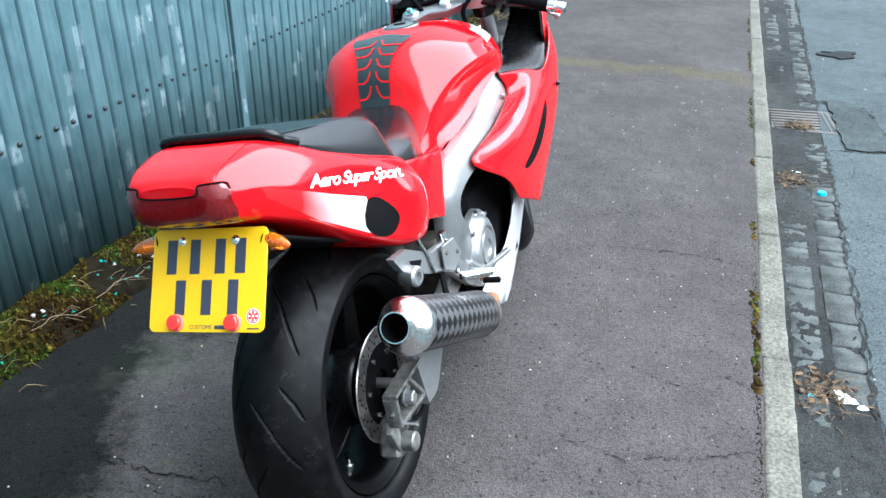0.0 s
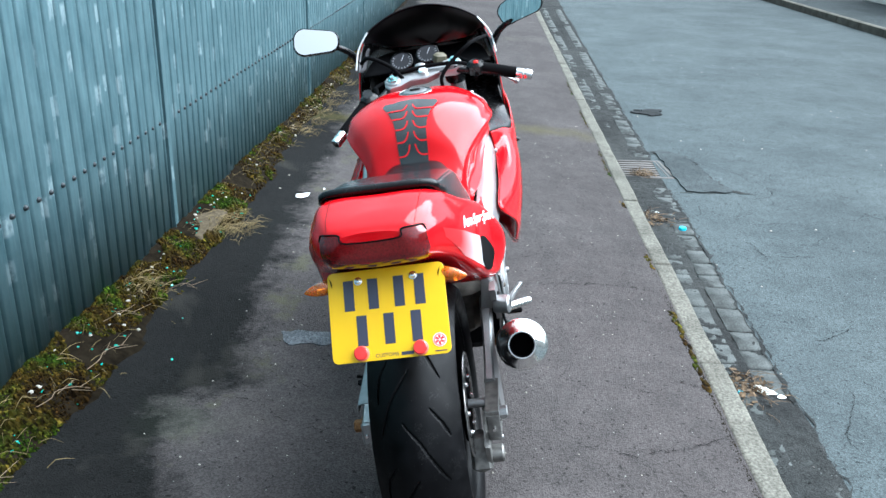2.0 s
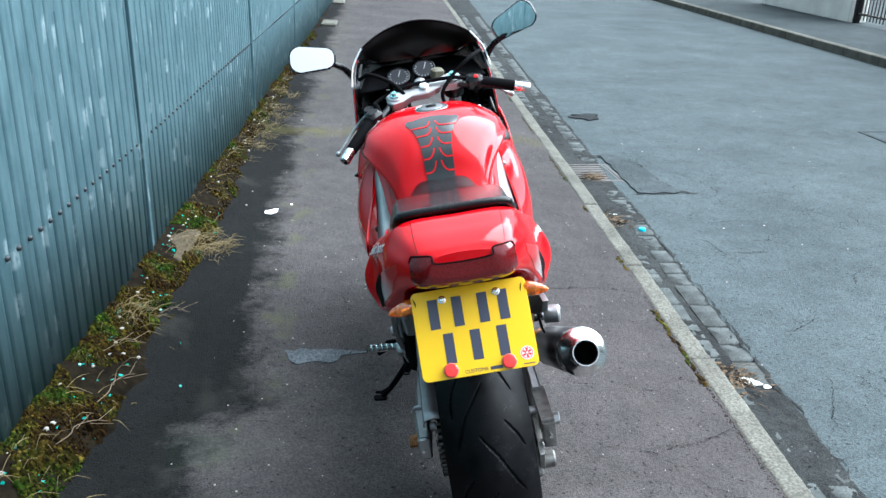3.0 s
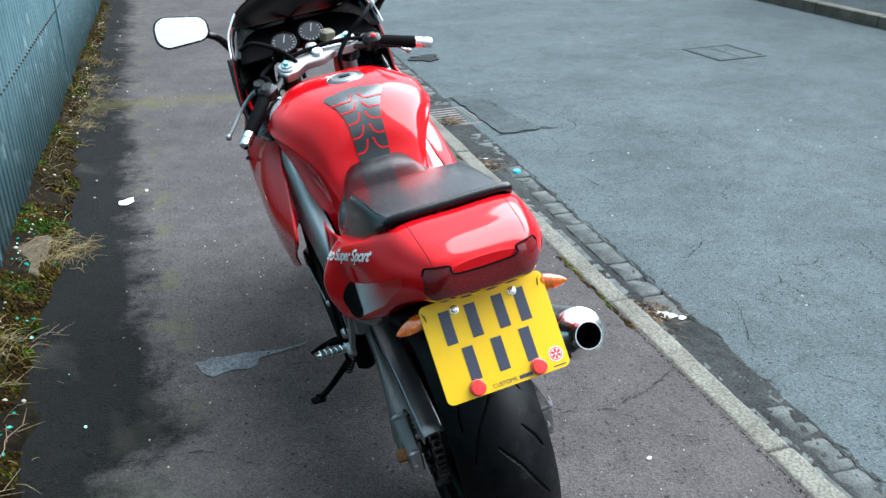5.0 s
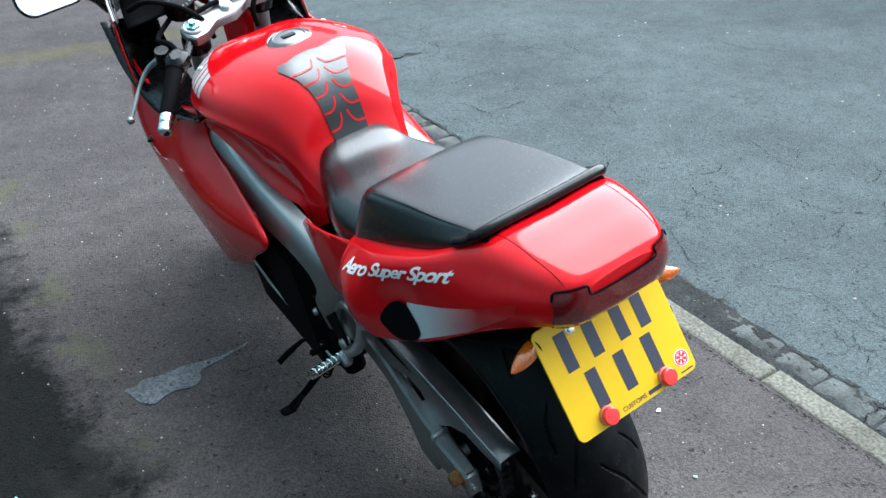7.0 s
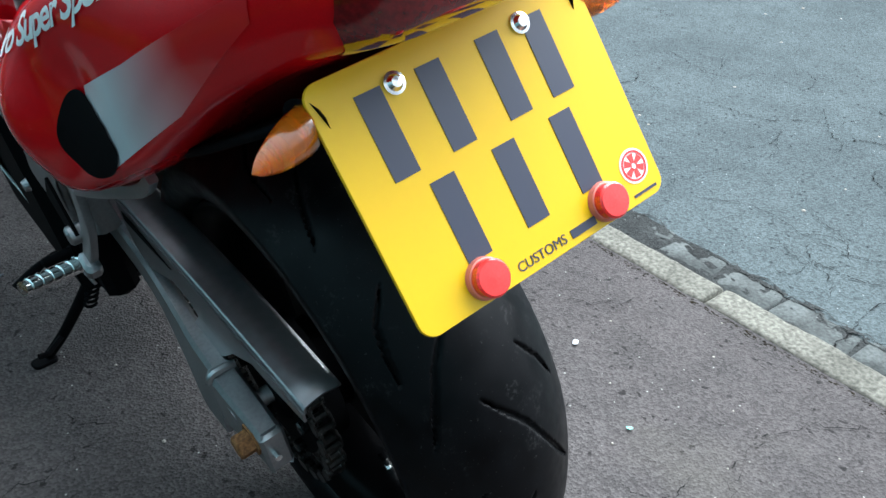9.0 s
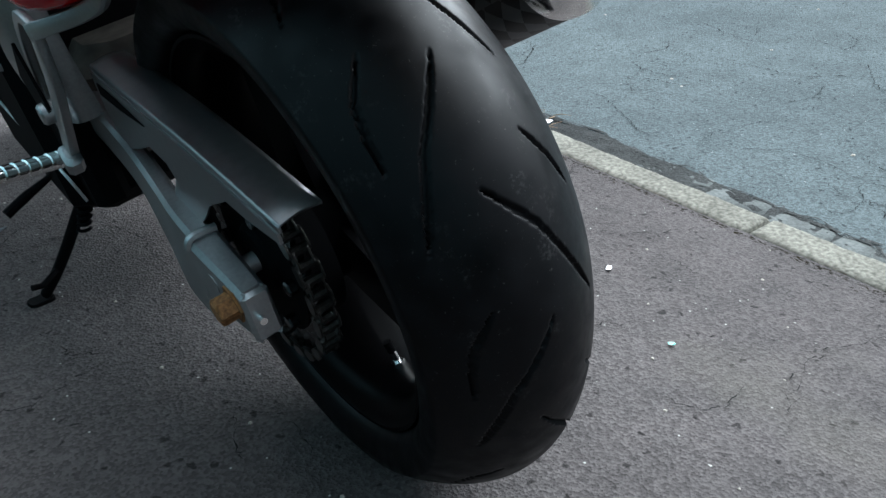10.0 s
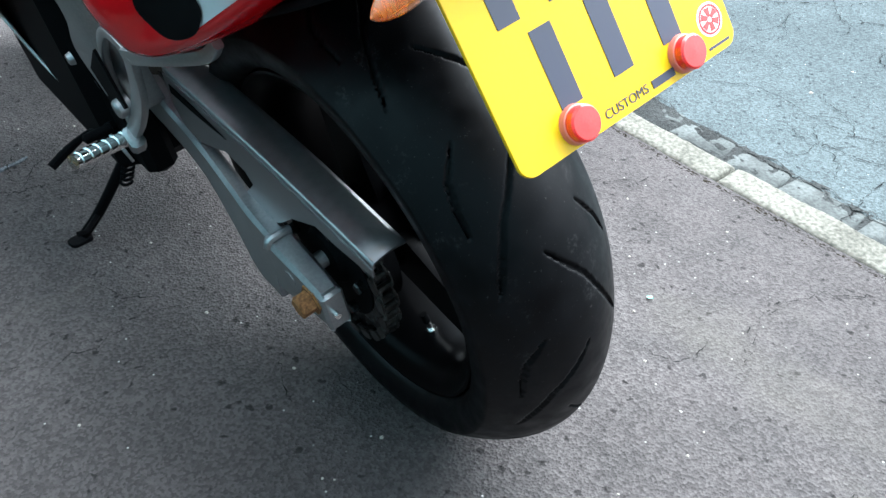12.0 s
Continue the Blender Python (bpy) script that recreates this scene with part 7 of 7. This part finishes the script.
# footrest brackets and pegs
for sgn in (1, -1):
    s = sgn
    if s < 0:
        loop = [(0.200, 0.552), (0.265, 0.556), (0.325, 0.505), (0.355, 0.440), (0.365, 0.375)]
        leg = [(s * 0.178, 0.192, 0.556), (s * 0.180, 0.222, 0.492), (s * 0.182, 0.275, 0.432), (s * 0.180, 0.350, 0.372)]
        hanger = shape("footrest_hanger", beam(leg, [(0.011, 0.021), (0.011, 0.025), (0.011, 0.023), (0.013, 0.022)], 22), ALU, bike, "silver cast footrest hanger")
        shape("hanger_brace", beam([(s * 0.176, y, z) for y, z in loop], [(0.010, 0.014)] * 5, 26), ALU, hanger)
        shape("hanger_arm", beam([(s * 0.180, 0.200, 0.552), (s * 0.170, 0.150, 0.564), (s * 0.152, 0.095, 0.577), (s * 0.139, 0.052, 0.592), (s * 0.134, 0.030, 0.612)], [(0.011, 0.019), (0.011, 0.017), (0.011, 0.016), (0.011, 0.016), (0.011, 0.014)], 20), ALU, hanger)
        shape("hanger_boss", moved(turned([(0.0, 0.014), (0.010, 0.014), (0.013, 0.011), (0.014, -0.006)], 18), Matrix.Translation((s * 0.186, 0.300, 0.440)) @ Matrix.Rotation(radians(-90 * s), 4, "Z")), ALU, hanger)
        shape("heel_plate", moved(slab([(0.30, 0.525), (0.37, 0.47), (0.33, 0.42), (0.275, 0.45)], 0.004, 0.0008), Matrix.Translation((s * 0.190 - 0.002, 0, 0)) @ UP_X), MATT, hanger)
        shape("lower_lug", moved(block(0.022, 0.034, 0.03, 0.005), Matrix.Translation((s * 0.185, 0.362, 0.345)) @ Matrix.Rotation(radians(35), 4, "X")), ALU, hanger)
    else:
        casting = [(-0.03, 0.612), (0.04, 0.603), (0.10, 0.572), (0.16, 0.542), (0.25, 0.528), (0.29, 0.485), (0.36, 0.42), (0.44, 0.355), (0.43, 0.325), (0.36, 0.365), (0.26, 0.445), (0.20, 0.475), (0.13, 0.505), (0.06, 0.54), (0.0, 0.575)]
        hanger = shape("footrest_hanger", moved(slab(casting, 0.014, 0.004), Matrix.Translation((0.172, 0, 0)) @ UP_X), ALU, bike, "silver cast footrest hanger")
        shape("web", moved(slab([(0.045, 0.575), (0.10, 0.552), (0.08, 0.538), (0.05, 0.55)], 0.002), Matrix.Translation((0.1862, 0, 0)) @ UP_X), MATT, hanger, smooth=False)
        shape("heel_plate", moved(slab([(0.20, 0.535), (0.275, 0.525), (0.31, 0.475), (0.25, 0.455), (0.195, 0.485)], 0.004, 0.0008), Matrix.Translation((0.194, 0, 0)) @ UP_X), ALU, hanger)
        for y, z in ((0.215, 0.515), (0.28, 0.49)):
            shape("heel_plate_bolt", moved(turned([(0, 0.004), (0.005, 0.003), (0.006, 0)], 8), Matrix.Translation((0.198, y, z)) @ Matrix.Rotation(radians(-90), 4, "Z")), IRON, hanger)
        shape("hanger_boss", rod((0.178, 0.02, 0.556), (0.216, 0.012, 0.556), [(0.0, 0.0), (0.019, 0.0), (0.021, 0.1), (0.021, 0.86), (0.017, 0.95), (0.010, 0.95), (0.010, 0.7), (0.0, 0.7)], 24), ALU, hanger, "silver round bracket boss")
        shape("brake_pedal", beam([(0.19, 0.36, 0.40), (0.20, 0.43, 0.372), (0.215, 0.50, 0.366), (0.235, 0.545, 0.374)], [(0.012, 0.022), (0.012, 0.016), (0.012, 0.012), (0.014, 0.010)], 16), ALU, hanger)
        shape("hanger_link", tube([(0.186, 0.10, 0.60), (0.188, 0.13, 0.55), (0.19, 0.15, 0.50)], 0.004, 8), CHROME, hanger)
    peg_b = Vector((s * 0.274, 0.325, 0.387)) if s < 0 else Vector((0.255, 0.33, 0.415))
    peg_a = Vector((s * 0.185, 0.366, 0.357)) if s < 0 else Vector((0.20, 0.27, 0.43))
    prof = [(0.0, 0.0), (0.008, 0.0)]
    for i in range(6):
        prof += [(0.0115, 0.05 + i * 0.15), (0.0115, 0.15 + i * 0.15), (0.0095, 0.165 + i * 0.15), (0.0095, 0.185 + i * 0.15)]
    shape("pillion_peg", rod(peg_a, peg_b, prof + [(0.0105, 0.99), (0.0, 1.0)], 18), CHROME, hanger, "ribbed metal pillion footpeg")
    shape("rider_peg", rod((s * 0.19, 0.445, 0.335), (s * 0.235, 0.452, 0.333), [(0.0, 0.0), (0.007, 0.0), (0.008, 0.1), (0.008, 0.9), (0.0, 1.0)], 14), MATT, hanger, "black rubber footpeg")
    if s < 0:
        shape("pedal", tube([(s * 0.185, 0.46, 0.33), (s * 0.19, 0.55, 0.28), (s * 0.20, 0.62, 0.242), (s * 0.24, 0.625, 0.228), (s * 0.278, 0.62, 0.216)], [0.006, 0.005, 0.005, 0.008, 0.008], 10, 20), MATT, hanger)
shape("master_cylinder", tube([(0.19, 0.28, 0.44), (0.185, 0.26, 0.50), (0.18, 0.25, 0.55)], 0.009, 10), CHROME, bike)

# side stand, its foot on the pavement
foot_at = Vector((-0.508, 0.452, pave_z(-0.508, 0.452)))
foot = BIKE.inverted() @ foot_at
up = BIKE.to_3x3().inverted() @ Vector((0, 0, 1))
stand = shape("side_stand", tube([(-0.13, 0.50, 0.30), (-0.18, 0.535, 0.22), tuple(foot.lerp(Vector((-0.18, 0.535, 0.22)), 0.4)), tuple(foot + up * 0.012)], [0.012, 0.010, 0.009, 0.009], 12, 16), MATT, bike, "black side stand propping the bike")
shape("foot", moved(slab(rounded(0.042, 0.028, 0.010), 0.007, 0.001), BIKE.inverted() @ Matrix.Translation(foot_at) @ pose(-0.01, 0, 0, 0, 0, 10)), MATT, stand)
coil_a, coil_b = Vector((-0.150, 0.478, 0.31)), foot.lerp(Vector((-0.18, 0.535, 0.22)), 0.75) + Vector((0.012, -0.022, 0))
shape("spring", tube([tuple(coil_a.lerp(coil_b, t) + Vector((0.010 * math.cos(t * 75), 0.010 * math.sin(t * 75), 0))) for t in np.linspace(0, 1, 110)], 0.0028, 6), MATT, stand, "black return spring")
tang = foot.lerp(Vector((-0.18, 0.535, 0.22)), 0.35)
shape("tang", tube([tuple(tang), tuple(tang + Vector((-0.035, -0.03, 0.0))), tuple(tang + Vector((-0.05, -0.035, 0.007)))], 0.005, 8), MATT, stand)

# number plate, its marks as plain bars
PLATE = Matrix.Translation((0.002, -0.3262, 0.7195)) @ Matrix.Rotation(radians(90 - 31.5), 4, "X")
plate = shape("number_plate", moved(slab(rounded(0.217, 0.167, 0.011), 0.003, 0.0006), PLATE), YELLOW, bike, "yellow number plate with plain dark bars")
for xs, y in (((-0.070, -0.025, 0.023, 0.061), 0.038), ((-0.050, 0.0, 0.050), -0.028)):
    for x in xs:
        w = 0.011 if x == 0.064 else 0.019
        shape("bar", moved(slab([(x - w / 2, y - 0.028), (x + w / 2, y - 0.028), (x + w / 2, y + 0.028), (x - w / 2, y + 0.028)], 0.0006), PLATE @ Matrix.Translation((0, 0, 0.003))), INK, plate, smooth=False)
for x in (-0.054, 0.054):
    base = shape("reflector", moved(turned([(0.0, 0.013), (0.011, 0.0125), (0.0125, 0.011), (0.0125, 0.004)], 28), PLATE @ Matrix.Translation((x, -0.0685, 0.003)) @ Matrix.Rotation(radians(90), 4, "X")), REFLECTOR, plate, "round red stick-on reflector")
    shape("reflector_rim", moved(turned([(0.0125, 0.005), (0.0135, 0.0045), (0.0142, 0.0)], 28), PLATE @ Matrix.Translation((x, -0.0685, 0.003)) @ Matrix.Rotation(radians(90), 4, "X")), PINK, base)
for x in (-0.051, 0.051):
    shape("plate_bolt", moved(turned([(0.0, 0.0055), (0.0035, 0.005), (0.0055, 0.002), (0.0075, 0.0015), (0.0075, 0.0)], 14), PLATE @ Matrix.Translation((x, 0.0635, 0.003)) @ Matrix.Rotation(radians(90), 4, "X")), CHROME, plate)
badge = shape("sticker", moved(slab(circle(0.0125, 28, 0.089, -0.058), 0.0005), PLATE @ Matrix.Translation((0, 0, 0.003))), WHITE, plate, "round white sticker with a red wheel mark", smooth=False)
star = []
for i in range(6):
    star.append(moved(slab([(-0.0012, 0.002), (0.0012, 0.002), (0.0026, 0.0085), (-0.0026, 0.0085)], 0.0004), PLATE @ Matrix.Translation((0.089, -0.058, 0.0036)) @ Matrix.Rotation(radians(60 * i), 4, "Z")))
star.append(moved(weld(*[slab([(0.0095 * math.cos(a), 0.0095 * math.sin(a)), (0.011 * math.cos(a), 0.011 * math.sin(a)), (0.011 * math.cos(a + 0.27), 0.011 * math.sin(a + 0.27)), (0.0095 * math.cos(a + 0.27), 0.0095 * math.sin(a + 0.27))], 0.0004) for a in np.linspace(0, 2 * math.pi, 24)[:-1]]), PLATE @ Matrix.Translation((0.089, -0.058, 0.0036))))
shape("sticker_mark", weld(*star), REFLECTOR, badge, smooth=False)
shape("small_print", moved(lettering("CUSTOMS", 0.0095, 0.0002), PLATE @ Matrix.Translation((-0.008, -0.0755, 0.0034))), INK, plate, "small dark printed word", smooth=False)
shape("small_bar", moved(slab([(0.018, -0.0785), (0.041, -0.0785), (0.041, -0.0725), (0.018, -0.0725)], 0.0004), PLATE @ Matrix.Translation((0, 0, 0.0032))), INK, plate, smooth=False)
shape("maker_bar", moved(slab([(0.079, -0.0785), (0.101, -0.0785), (0.101, -0.0765), (0.079, -0.0765)], 0.0004), PLATE @ Matrix.Translation((0, 0, 0.0032))), INK, plate, smooth=False)
shape("plate_bracket", beam([(0, -0.26, 0.775), (0, -0.295, 0.75), (0, -0.325, 0.70)], [(0.10, 0.012), (0.12, 0.01), (0.12, 0.006)], 8), MATT, bike)

# rear indicators
for sgn in (1, -1):
    stalk = shape("rear_indicator", rod((sgn * 0.075, -0.272, 0.770), (sgn * 0.105, -0.283, 0.768), [(0.0, 0.0), (0.010, 0.0), (0.012, 0.8), (0.018, 1.0), (0.0, 1.0)], 16), MATT, bike, "amber teardrop indicator on a short stalk")
    rows = []
    for t, ry, rz in ((0.0, 0.013, 0.016), (0.10, 0.016, 0.019), (0.35, 0.016, 0.0185), (0.65, 0.012, 0.014), (0.88, 0.0065, 0.0075), (1.0, 0.001, 0.001)):
        c = Vector((sgn * 0.102, -0.284, 0.768)).lerp(Vector((sgn * 0.152, -0.300, 0.765)), t)
        rows.append([tuple(c + Vector((0, 0.78 * ry * math.cos(a), 0.78 * rz * math.sin(a)))) for a in np.linspace(0, 2 * math.pi, 19)])
    shape("lens", skin(rows, 14, 30), AMBER, stalk, "clear amber lens")
    base, tip = Vector((sgn * 0.104, -0.284, 0.768)), Vector((sgn * 0.150, -0.299, 0.765))
    shape("reflector", rod(tuple(base), tuple(base.lerp(tip, 0.55)), [(0.0, 0.0), (0.0035, 0.02), (0.0085, 0.5), (0.0105, 1.0), (0.0, 1.0)], 16), CHROME, stalk)
    for k in (0.25, 0.45, 0.65, 0.82):
        r = 0.0118 - 0.0075 * k
        c = base.lerp(tip, k)
        shape("lens_rib", tube([tuple(c + Vector((0, r * math.cos(a), 1.12 * r * math.sin(a)))) for a in np.linspace(0, 2 * math.pi, 15)], 0.0009, 5), AMBER, stalk)
